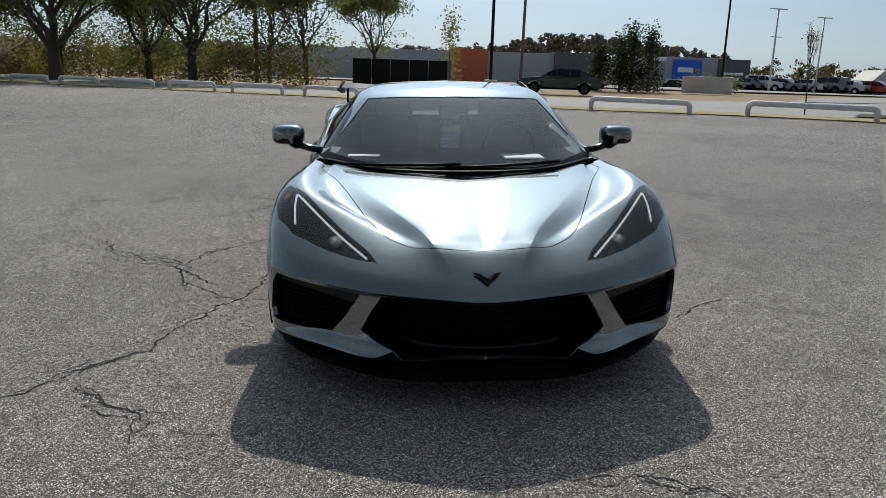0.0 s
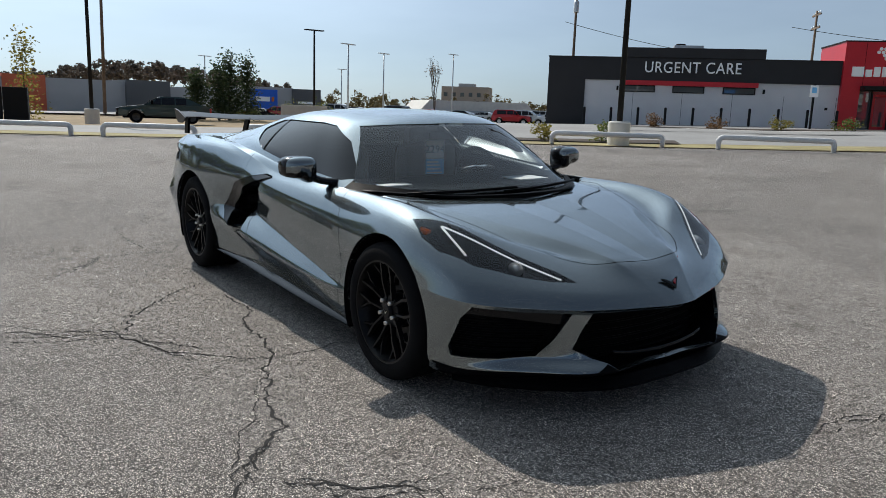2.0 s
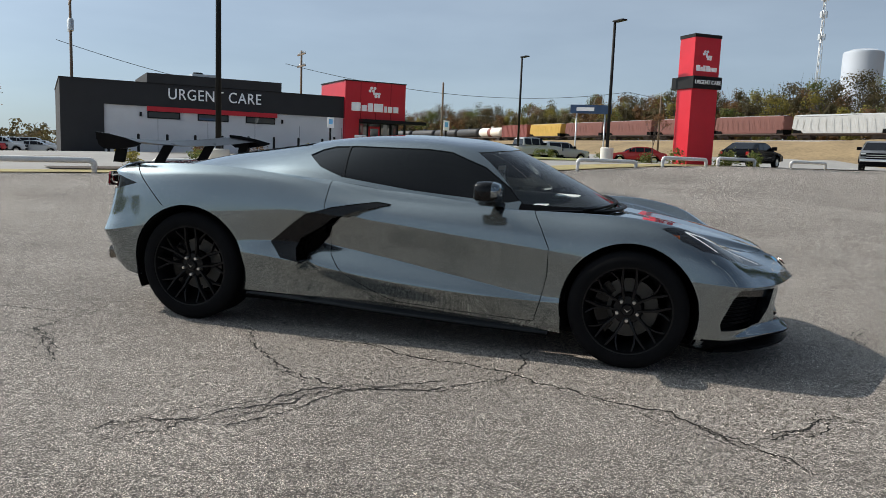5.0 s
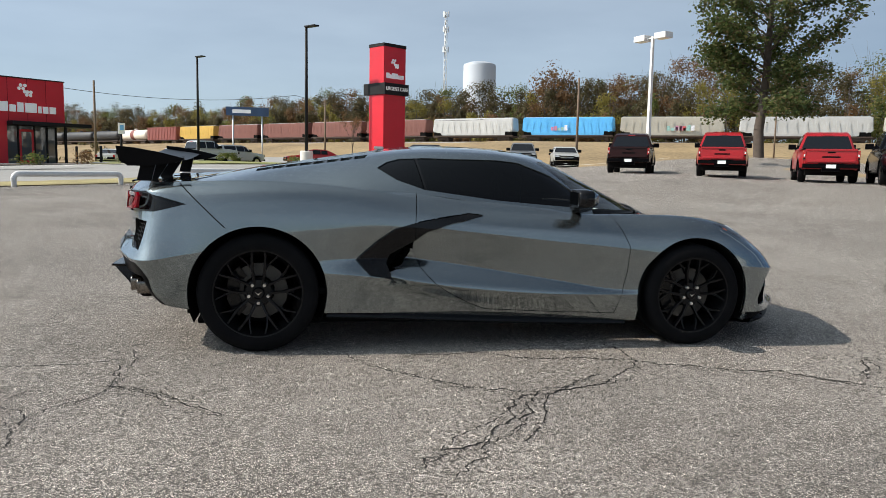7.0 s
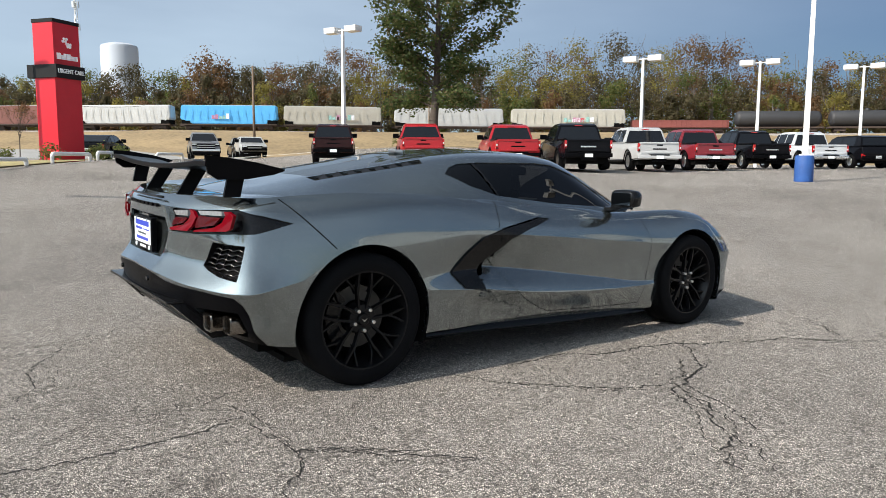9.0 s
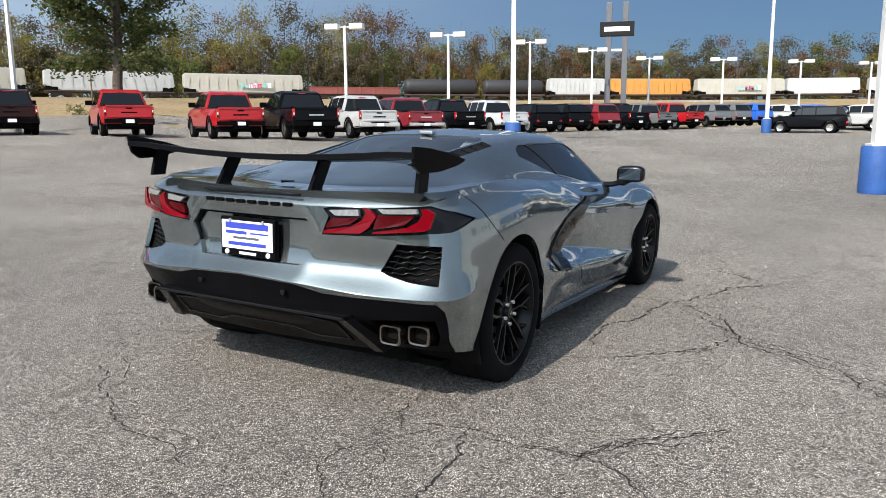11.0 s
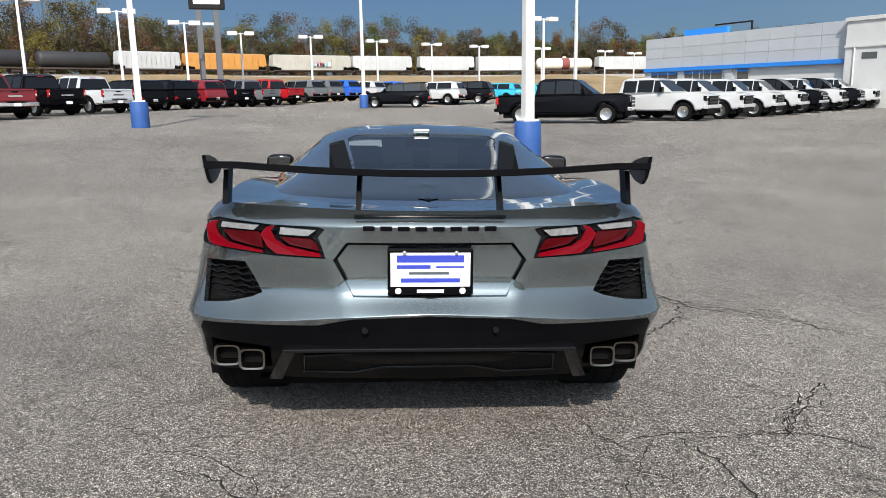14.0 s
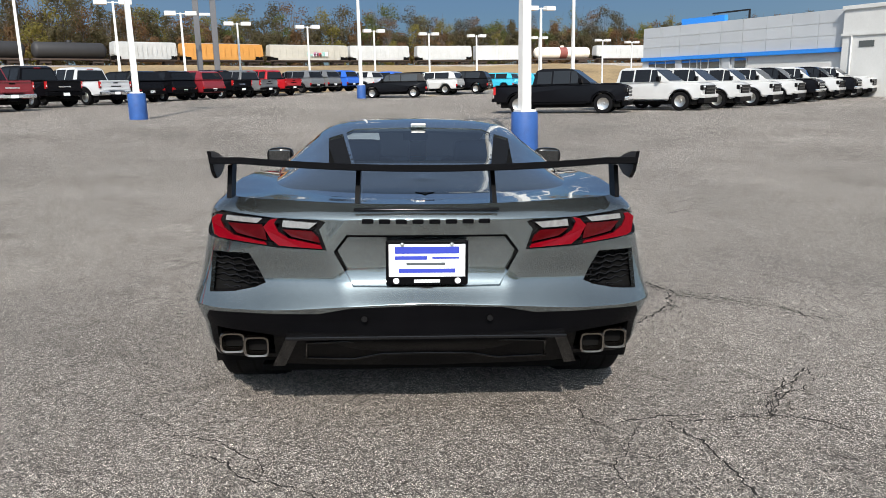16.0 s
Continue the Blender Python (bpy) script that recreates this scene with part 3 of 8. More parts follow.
# wheel openings and their dark liners
for axle, r, z in ((FRONT_AXLE, 0.372, FRONT_R), (REAR_AXLE, 0.392, REAR_R)):
    hole = carve(shell, circle(axle, z, r), "x", lambda c: c.x > 0.55)
    bmesh.ops.delete(shell, geom=hole, context="FACES")
    low = [f for f in shell.faces if abs(f.calc_center_median().y - axle) < r * 0.97 and f.calc_center_median().z < z and f.calc_center_median().x > 0.55]
    bmesh.ops.delete(shell, geom=low, context="FACES")
    ring = [(x, axle + r * math.cos(a), z + r * math.sin(a)) for x in (0.945, 0.60) for a in (math.radians(-25 + 230 * i / 30) for i in range(31))]
    liner = bmesh.new()
    vs = [liner.verts.new(p) for p in ring]
    for i in range(30):
        liner.faces.new((vs[i], vs[i + 1], vs[32 + i], vs[31 + i]))
    liner.faces.new(vs[31:])
    sides("wheel_liner", liner, M_DARK, CAR, "black wheel arch liner")

# headlights: a clear cover over a dark bowl with two light guides
LAMP = [(.434, -2.098), (.475, -2.025), (.58, -1.895), (.70, -1.745), (.79, -1.61), (.873, -1.505), (.902, -1.62), (.885, -1.73), (.80, -1.865), (.64, -1.985), (.53, -2.055)]
lamp_faces = carve(shell, LAMP, "z", lambda c: c.z > 0.555 and c.y < -1.3)
lamp_glass = take(shell, lamp_faces)
bowl = lamp_glass.copy()
lay = bowl.verts.layers.float_vector.get("nrm")
for v in bowl.verts:
    v.co -= Vector(v[lay]) * (0.002 if any(len(e.link_faces) == 1 for e in v.link_edges) else 0.045)
lens_pair = sides("headlight", lamp_glass, M_LENS, CAR, "clear swept-back headlight cover")
inner = sides("bowl", bowl, M_BLACK_GLOSS, None, "black headlight bowl")
for a, b in zip(inner, lens_pair):
    a.parent = b


def on_shell(bm, x, y):
    """The height of the shell above a place, and its normal."""
    best = min(bm.verts, key=lambda v: (v.co.x - x) ** 2 + (v.co.y - y) ** 2 - 0.0001 * v.co.z)
    return best.co.z


guide_lines = ([(.478, -2.05), (.594, -1.908), (.714, -1.758), (.802, -1.628)], [(.806, -1.63), (.807, -1.71), (.797, -1.80)])
ref = bmesh.new()
ref.from_mesh(lens_pair[0].data)
for line in guide_lines:
    pts = spline(np.array([(x, y, on_shell(ref, x, y) - 0.016) for x, y in line]), 6)
    bm = bmesh.new()
    sweep(bm, pts, 0.005)
    for a, b in zip(sides("light_guide", bm, M_DRL, None, "white light guide strip"), lens_pair):
        a.parent = b
bm = bmesh.new()
bmesh.ops.create_uvsphere(bm, u_segments=16, v_segments=10, radius=0.035, matrix=pose(.62, -1.915, on_shell(ref, .62, -1.915) - 0.04))
for a, b in zip(sides("projector", bm, M_STEEL, None, "round projector lens"), lens_pair):
    a.parent = b
bm = box(.835, .862, -1.60, -1.54, .715, .735, .004)
for a, b in zip(sides("reflector", bm, M_AMBER, None, "amber side reflector"), lens_pair):
    a.parent = b
ref.free()

# bonnet with its shut line
HOOD = [(-.1, -2.125), (.0, -2.125), (.10, -2.117), (.195, -2.105), (.30, -2.045), (.39, -1.965), (.435, -1.90), (.47, -1.82), (.565, -1.56), (.655, -1.31), (.743, -1.10), (.735, -.96), (.45, -.93), (-.1, -.93)]
hood = take(shell, carve(shell, HOOD, "z", lambda c: c.z > 0.58 and c.y < -0.5))
part("bonnet", both(lip(hood, 0.02, 0.004)), M_PAINT, CAR, "grey metallic bonnet with two raised creases")
# front openings
GRILLE = [(-.1, .444), (.0, .444), (.25, .446), (.418, .449), (.468, .37), (.505, .298), (.44, .262), (.375, .238), (.33, .205), (-.1, .195)]
SIDE_INTAKE = [(.503, .449), (.70, .463), (.868, .483), (.893, .43), (.912, .30), (.905, .258), (.76, .255), (.628, .267), (.57, .345)]
floor, walls = recess(shell, carve(shell, GRILLE, "y", lambda c: c.y < -1.9), 0.16, (0, 1, 0))
part("grille_cavity", both(floor), M_DARK, CAR, "deep black centre grille")
walls.verts.layers.float_vector.new("nrm")
part("grille_frame", both(walls), M_BLACK, CAR, "black grille surround")
floor, walls = recess(shell, carve(shell, SIDE_INTAKE, "y", lambda c: c.y < -1.66), 0.07, (-.5, .9, 0))
sides("intake_mesh", floor, M_DARK, CAR, "black ribbed brake intake")
walls.verts.layers.float_vector.new("nrm")
sides("intake_frame", walls, M_BLACK_GLOSS, CAR, "gloss black intake surround")
for k in range(9):
    z = .275 + .021 * k
    bm = bmesh.new()
    pts = [(.60 - .10 * (z - .27) / .18, -2.025 - .06 * (z - .27) / .18, z), (.70, -1.975, z + .004), (.80, -1.90, z + .008), (.865, -1.83, z + .012)]
    sweep(bm, spline(np.array(pts), 4), 0.005, 6)
    sides("intake_rib", bm, M_BLACK, CAR)
bm = plate([(.485, .415), (.53, .398), (.88, .445), (.885, .478), (.52, .447)], 0.03, "y", -2.125)
for v in bm.verts:
    v.co.y += 0.52 * max(0, v.co.x - 0.5) + .25 * max(0, v.co.x - .7)
sides("intake_winglet", bm, M_BLACK_GLOSS, CAR, "gloss black winglet in the intake")
for k in range(5):
    z = .225 + .036 * k
    bm = bmesh.new()
    sweep(bm, [(-.40, -2.10, z), (-.2, -2.14, z), (0, -2.155, z), (.2, -2.14, z), (.40, -2.10, z)], 0.005, 6)
    part("grille_bar", bm, M_BLACK, CAR)
bm = bmesh.new()
sweep(bm, spline(np.array([(-.30, -2.20, .262), (-.22, -2.215, .25), (0, -2.235, .243), (.22, -2.215, .25), (.30, -2.20, .262)]), 4), 0.012, 8, flat=.8)
part("lower_grille_vane", bm, M_BLACK_GLOSS, CAR, "gloss black vane across the grille")
NOSE_LIP = [(-.1, .194), (.33, .204), (.376, .236), (.445, .214), (.64, .207), (.88, .207), (.97, .215), (.97, .08), (-.1, .08)]
lip_low = take(shell, carve(shell, NOSE_LIP, "y", lambda c: c.y < -1.76))
part("lower_valance", both(lip_low), M_BLACK, CAR, "black lower front valance")
# splitter
bm = bmesh.new()
edge = [(0, -2.285), (.30, -2.27), (.46, -2.21), (.62, -2.10), (.78, -1.95), (.865, -1.82)]
ring = spline(np.array([(x, y, 0.0) for x, y in edge]), 6)
rows = []
for x, y, _ in ring:
    inner_x, inner_y = x * .8, y + .28
    lift = 0.012 * (x / .9) ** 2
    rows.append([bm.verts.new(p) for p in ((inner_x, inner_y, .12), (x, y, .115 + lift), (x * 1.008, y - .012, .135 + lift), (x * .99, y + .03, .165 + lift), (inner_x, inner_y, .165))])
for a, b in zip(rows, rows[1:]):
    for i in range(4):
        bm.faces.new((a[i], b[i], b[i + 1], a[i + 1]))
bmesh.ops.recalc_face_normals(bm, faces=bm.faces[:])
sides("front_splitter", bm, M_BLACK, CAR, "gloss black front splitter", smooth=35)
# badge: plain crossed shape in dark chrome and red
bm = plate([(-.055, .028), (-.03, .022), (0, .0), (.03, .022), (.055, .028), (.022, -.004), (0, -.028), (-.022, -.004)], 0.008, "z")
badge_place = Matrix.Translation((0, -2.254, .535)) @ pose(0, 0, 0, 42, 0, 0)
badge = part("badge", bm, M_BLACK_GLOSS, CAR, "small dark winged badge", m=badge_place)
bm = plate([(.004, .004), (.022, .017), (.03, .014), (.006, -.008)], 0.003, "z", .009)
part("badge_inlay", bm, material("red_enamel", (.35, .01, .02), .2, coat=1), badge, "red enamel inlay")

# doors
DOOR = [(-.80, .845), (-.865, .74), (-.915, .637), (-.912, .478), (-.882, .332), (-.846, .204), (-.4, .215), (.0, .232), (.08, .262), (.163, .302), (.253, .351), (.342, .414), (.413, .493), (.45, .579), (.456, .681),
        (.452, .80), (.44, .96), (.36, .956), (-.07, .90), (-.5, .862)]
door_faces = carve(shell, DOOR, "x", lambda c: c.x > 0.70)
door = take(shell, door_faces)
# side intake: a gloss blade round a deep scoop
BLADE = [(.037, .816), (.128, .824), (.335, .790), (.454, .764), (.571, .729), (.687, .643), (.802, .544), (.717, .453), (.591, .438), (.624, .525), (.601, .576), (.451, .662), (.384, .714), (.23, .767)]
SCOOP = [(.458, .655), (.601, .574), (.622, .526), (.60, .47), (.53, .50), (.462, .585)]
MOUTH = [(.06, .818), (.23, .767), (.384, .714), (.451, .662), (.601, .576), (.622, .526), (.60, .47)]
UNDER = MOUTH + [(.60, .40), (.05, .40)]


def off_mouth(y, z):
    """How far a place on the flank lies from the blade's inner edge."""
    best = 9.0
    for (y0, z0), (y1, z1) in zip(MOUTH, MOUTH[1:]):
        t = min(1, max(0, ((y - y0) * (y1 - y0) + (z - z0) * (z1 - z0)) / ((y1 - y0) ** 2 + (z1 - z0) ** 2)))
        best = min(best, math.hypot(y - y0 - t * (y1 - y0), z - z0 - t * (z1 - z0)))
    return best


def dive(bm):
    """Lets the flank run inwards under the blade, ever deeper towards its rear end."""
    for v in bm.verts:
        y, z = v.co.y, v.co.z
        if v.co.x > .70 and .05 < y < .64 and .40 < z < .82:
            d = off_mouth(y, z)
            if d < .005 or inside(UNDER, y, z):
                t = min(1, max(0, (y - .10) / .36))
                v.co.x -= .115 * t * t * (3 - 2 * t) * math.exp(-(d / .085) ** 2)


scoop, walls = recess(shell, carve(shell, SCOOP, "x", lambda c: c.x > 0.75), 0.15, (-1, .25, 0))
bmesh.ops.delete(walls, geom=[f for f in walls.faces if off_mouth(f.calc_center_median().y, f.calc_center_median().z) > .035], context="FACES")
sides("scoop_cavity", scoop, M_DARK, CAR, "black side air intake")
walls.verts.layers.float_vector.new("nrm")
sides("scoop_wall", walls, M_BLACK_GLOSS, CAR, "gloss black intake duct wall")
blade_front = take(door, carve(door, BLADE, "x"))
blade_rear = take(shell, carve(shell, BLADE, "x", lambda c: c.x > 0.75 and c.y < .95))
for bm in (blade_front, blade_rear):
    k = bm.verts.layers.float_vector.get("nrm")
    for v in bm.verts:
        t = min(1, max(0, (v.co.y - .08) / .38))
        v.co.x += 0.010 + .030 * t * math.exp(-(off_mouth(v.co.y, v.co.z) / .05) ** 2)
    lip(bm, 0.10, 0.001)
dive(door)
dive(shell)
sides("intake_blade", blade_rear, M_BLACK_GLOSS, CAR, "gloss black boomerang intake blade")
doors = sides("door", lip(door, 0.02, 0.0045), M_PAINT, CAR, "grey metallic door with a concave lower flank")
for a, b in zip(sides("door_blade", blade_front, M_BLACK_GLOSS, None, "gloss black trim on the door"), doors):
    a.parent = b

# seam between the rear bumper and the quarter panel
SEAM = [(1.792, .965), (1.800, .965), (1.548, .727), (1.540, .727)]
seam = take(shell, carve(shell, SEAM, "x", lambda c: c.x > 0.72 and 1.4 < c.y < 1.9))
layer = seam.verts.layers.float_vector.get("nrm")
for v in seam.verts:
    v.co -= Vector(v[layer]) * .004
sides("panel_seam", seam, M_DARK, CAR, "dark shut line")

# tail lamps
TAIL = [(.389, .783), (.417, .863), (.391, .893), (.425, .902), (.60, .902), (.74, .912), (.82, .918), (.877, .895), (.875, .811), (.796, .799), (.592, .786)]
TAIL_SIDE = [(1.754, .853), (1.90, .892), (2.03, .91), (2.03, .80), (1.93, .806)]
tail_faces = carve(shell, TAIL, "y", lambda c: c.y > 1.93)
tail_faces = set(tail_faces) | set(carve(shell, TAIL_SIDE, "x", lambda c: c.x > .80 and 1.70 < c.y < 2.0))
tail, walls = recess(shell, [f for f in shell.faces if f in tail_faces or (f.calc_center_median().y > 1.93 and inside(TAIL, f.calc_center_median().x, f.calc_center_median().z))], 0.012)
tails = sides("tail_lamp", tail, M_BLACK_GLOSS, CAR, "dark tail lamp with two red chevrons")
walls.verts.layers.float_vector.new("nrm")
for a, b in zip(sides("lamp_rim", walls, M_BLACK_GLOSS, None), tails):
    a.parent = b


def tail_y(x, z):
    """The face of the tail lamp at a place across."""
    t = min(1, max(0, (x - .32) / .57))
    return 2.172 - 0.075 * t - 0.10 * t ** 3 - 0.10 * (z - .79)


def stripe(outline, out, step=.03):
    """A plate that follows the curve of the tail."""
    bm = plate(outline, 0.014, "y", 0)
    bmesh.ops.subdivide_edges(bm, edges=bm.edges[:], cuts=3, use_grid_fill=True)
    for v in bm.verts:
        v.co.y += tail_y(v.co.x, v.co.z) - 0.012 + out
    return bm


CHEVRON = [[(.857, .892), (.829, .909), (.806, .908), (.816, .888), (.800, .857), (.76, .832), (.628, .809), (.624, .801), (.825, .818), (.846, .829)],
           [(.636, .871), (.61, .898), (.579, .905), (.593, .886), (.576, .853), (.535, .828), (.41, .805), (.404, .792), (.574, .800), (.608, .825)]]
DEEP = [[(.785, .878), (.642, .878), (.63, .849), (.624, .818), (.748, .840)], [(.56, .862), (.447, .858), (.42, .836), (.412, .814), (.524, .835)]]
CLEAR = [[(.789, .908), (.640, .902), (.662, .884), (.795, .888)], [(.557, .898), (.425, .890), (.454, .868), (.562, .872)]]
for shapes, mat, name, lab, out in ((CHEVRON, M_REDLENS, "chevron", "bright red light chevron", .012), (DEEP, M_REDDARK, "inner_lens", "dark red lens", .006), (CLEAR, M_WHITELENS, "reversing_lens", "clear ribbed lens", .008)):
    for shape in shapes:
        for a, b in zip(sides(name, stripe(shape, out), mat, None, lab), tails):
            a.parent = b

# rear vents
VENT = [(.872, .750), (.707, .757), (.671, .697), (.641, .640), (.683, .621), (.771, .600), (.882, .587)]
vent, walls = recess(shell, carve(shell, VENT, "y", lambda c: c.y > 1.7), 0.05, (0, -1, 0))
vents = sides("rear_vent", vent, M_DARK, CAR, "black rear corner vent with slats")
walls.verts.layers.float_vector.new("nrm")
for a, b in zip(sides("vent_frame", walls, M_BLACK_GLOSS, None), vents):
    a.parent = b
def vent_y(x, z):
    return 2.070 - .50 * (x - .64) + .10 * (.68 - z)


for row in range(7):
    z = .605 + .0235 * row
    xs = [x for x in (.64 + .008 * i for i in range(32)) if inside(VENT, x, z)]
    if len(xs) < 3:
        continue
    bm = bmesh.new()
    sweep(bm, [(x, vent_y(x, z), z + .004 * math.sin(i * .9)) for i, x in enumerate(xs)], .0075, 6, flat=.55)
    for a, b in zip(sides("slat", bm, M_BLACK_GLOSS, None, "gloss black slat"), vents):
        a.parent = b
bm = bmesh.new()
for k in range(6):
    x0 = .66 + .045 * k
    pts = [(x0 + .06 * t, .60 + .16 * t) for t in (i / 12 for i in range(13))]
    pts = [(x, z) for x, z in pts if inside(VENT, x, z)]
    if len(pts) > 3:
        sweep(bm, [(x, vent_y(x, z) - .010, z) for x, z in pts], .004, 5)
for a, b in zip(sides("vent_mesh", bm, M_BLACK, None, "black diagonal ribs behind the slats"), vents):
    a.parent = b

# number plate recess, lower bumper and diffuser
def sloped(bm):
    """Leans a panel forward towards the ground."""
    for v in bm.verts:
        v.co.y -= 1.0 * max(0, .455 - v.co.z)
    return bm



PLATE = [(-.1, .845), (.312, .845), (.362, .778), (.288, .642), (-.1, .640)]
pl, walls = recess(shell, carve(shell, PLATE, "y", lambda c: c.y > 1.9), 0.03, (0, -1, 0))
part("plate_recess", both(pl), M_PAINT, CAR, "grey recessed panel for the plate")
walls.verts.layers.float_vector.new("nrm")
part("recess_edge", both(walls), M_PAINT, CAR, "grey bevelled edge of the plate recess")
# dark strip stands in for the shadow line and gap at the upper edge
bm = bmesh.new()
edge = [(-.318, .70), (-.357, .778), (-.308, .840), (-.15, .8405), (0, .841), (.15, .8405), (.308, .840), (.357, .778), (.318, .70)]
sweep(bm, [(x, 2.155 - .12 * x * x + .10 * max(0, .80 - z), z) for x, z in edge], .008, 6)
part("recess_shadow_line", bm, M_DARK, CAR, "black strip for the shadow line and gap round the plate recess")
EXHAUST_BAY = [(.612, .432), (.700, .436), (.862, .436), (.868, .345), (.845, .312), (.632, .306)]
bay, walls = recess(shell, carve(shell, EXHAUST_BAY, "y", lambda c: c.y > 1.70), 0.11, (0, -1, 0))
sides("exhaust_bay", bay, M_DARK, CAR, "black bay round the exhaust tips")
walls.verts.layers.float_vector.new("nrm")
sides("bay_edge", walls, M_BLACK_GLOSS, CAR, "gloss black edge of the exhaust bay")
LOWER = [(-.1, .583), (.0, .583), (.296, .570), (.42, .541), (.714, .528), (.885, .514), (.905, .48), (.895, .30), (.88, .18), (-.1, .18)]
lower = take(shell, carve(shell, LOWER, "y", lambda c: c.y > 1.74))
part("lower_bumper", both(lip(lower, 0.02, 0.001)), M_BLACK, CAR, "black lower rear bumper")
bm = sloped(plate([(-.54, .450), (.54, .450), (.62, .285), (.42, .268), (.2, .262), (-.2, .262), (-.42, .268), (-.62, .285)], 0.05, "y", 2.165))
part("diffuser", bm, M_BLACK, CAR, "gloss black rear diffuser panel")
bm = sloped(plate([(-.47, .415), (.47, .415), (.50, .322), (.30, .310), (.18, .342), (-.18, .342), (-.30, .310), (-.50, .322)], 0.006, "y", 2.213))
part("diffuser_mesh", bm, M_BLACK, CAR, "black mesh panel")
bm = box(-.55, .55, 2.13, 2.240, .444, .458, .004)
part("diffuser_blade", bm, M_BLACK_GLOSS, CAR)
for edge, r in (([(-.49, .318), (-.475, .415), (-.30, .422), (0, .424), (.30, .422), (.475, .415), (.49, .318)], .006),
                ([(-.50, .322), (-.30, .307), (-.18, .340), (0, .341), (.18, .340), (.30, .307), (.50, .322)], .006)):
    bm = bmesh.new()
    sweep(bm, [(x, 2.219 - 1.0 * max(0, .455 - z), z) for x, z in edge], r, 8)
    part("diffuser_trim", bm, M_BLACK_GLOSS, CAR, "gloss black rib of the diffuser")
bm = sloped(plate([(.505, .440), (.552, .442), (.635, .275), (.585, .27)], 0.09, "y", 2.14))
sides("diffuser_fin", bm, M_BLACK_GLOSS, CAR, "gloss black diffuser fin")
for x in (.690, .798):
    bm = bmesh.new()
    n = 28
    def squircle(a, w, h):
        c, s = math.cos(a), math.sin(a)
        return (math.copysign(abs(c) ** .45, c) * w, math.copysign(abs(s) ** .45, s) * h)
    rings = []
    for w, h, y in ((.050, .042, 1.98), (.050, .042, 2.085), (.053, .045, 2.092), (.050, .042, 2.098), (.043, .035, 2.096), (.040, .032, 2.08), (.038, .030, 1.985)):
        rings.append([bm.verts.new((x + squircle(2 * math.pi * i / n, w, h)[0], y - (x - .68) * .5, .370 + squircle(2 * math.pi * i / n, w, h)[1])) for i in range(n)])
    for a, b in zip(rings, rings[1:]):
        for i in range(n):
            bm.faces.new((a[i], a[(i + 1) % n], b[(i + 1) % n], b[i]))
    bm.faces.new(rings[-1])
    bmesh.ops.recalc_face_normals(bm, faces=bm.faces[:])
    pair = sides("exhaust_tip", bm, M_EXHAUST, CAR, "squared polished exhaust tip", smooth=50)
    bm = plate([(x + squircle(2 * math.pi * i / n, .041, .031)[0], .370 + squircle(2 * math.pi * i / n, .037, .029)[1]) for i in range(n)], .004, "y", 2.045 - (x - .68) * .5)
    for a, b in zip(sides("pipe_bore", bm, M_DARK, None), pair):
        a.parent = b
for x in (.243,):
    bm = lathe([(.0, .012), (.012, .012), (.014, .0)], 16, "y")
    sides("parking_sensor", moved(bm, Matrix.Translation((x, 2.236, .53))), M_BLACK_GLOSS, CAR)

# number plate in a black frame; writing as plain bars
holder = part("plate_frame", box(-.160, .160, 2.165, 2.193, .650, .826, .006), M_BLACK, CAR, "black plastic plate frame", m=Matrix.Rotation(0, 4, "X"))
part("dealer_plate", box(-.148, .148, 2.192, 2.196, .684, .812), M_PAPER, holder, "white paper plate with blue print")
for x0, x1, z0, z1, mat in ((-.125, .125, .776, .803, M_BLUEINK), (.0, .125, .752, .766, M_BLUEINK), (-.02, -.125, .755, .762, M_BLUEINK), (-.07, .08, .730, .740, M_INK), (-.11, .11, .700, .716, M_BLUEINK)):
    part("print_bar", box(min(x0, x1), max(x0, x1), 2.196, 2.1975, z0, z1), mat, holder)
part("frame_print", box(-.05, .05, 2.193, 2.1945, .660, .672), M_PAPER, holder)
for x in (-.12, .12):
    part("screw_cap", moved(lathe([(.0, .006), (.011, .005), (.012, .0)], 16, "y"), Matrix.Translation((x, 2.1935, .667))), M_PAPER, holder)
    part("screw_cap", moved(lathe([(.0, .008), (.007, .006), (.008, .0)], 14, "y"), Matrix.Translation((x * .8, 2.196, .812))), M_STEEL, holder)
for k in range(8):
    x = .225 - .45 * k / 7
    part("badge_bar", box(x - .019, x + .024, 2.165 - .20 * x * x, 2.199 - .20 * x * x, .892, .909, .002), M_BLACK, CAR)
part("rear_badge", moved(plate([(-.040, .016), (-.010, .006), (0, .022), (.010, .006), (.040, .016), (.014, -.004), (0, -.030), (-.014, -.004)], .006, "y", 0), pose(.0, 1.93, .972, 84, 0, 0)), M_BLACK, CAR, "small dark winged badge")
bm = bmesh.new()
sweep(bm, [(x, 2.176 - .16 * x * x, .944) for x in (-.28, -.2, -.1, 0, .1, .2, .28)], .0065, 6)
part("brake_light", bm, M_BLACK_GLOSS, CAR, "slim dark high brake light")

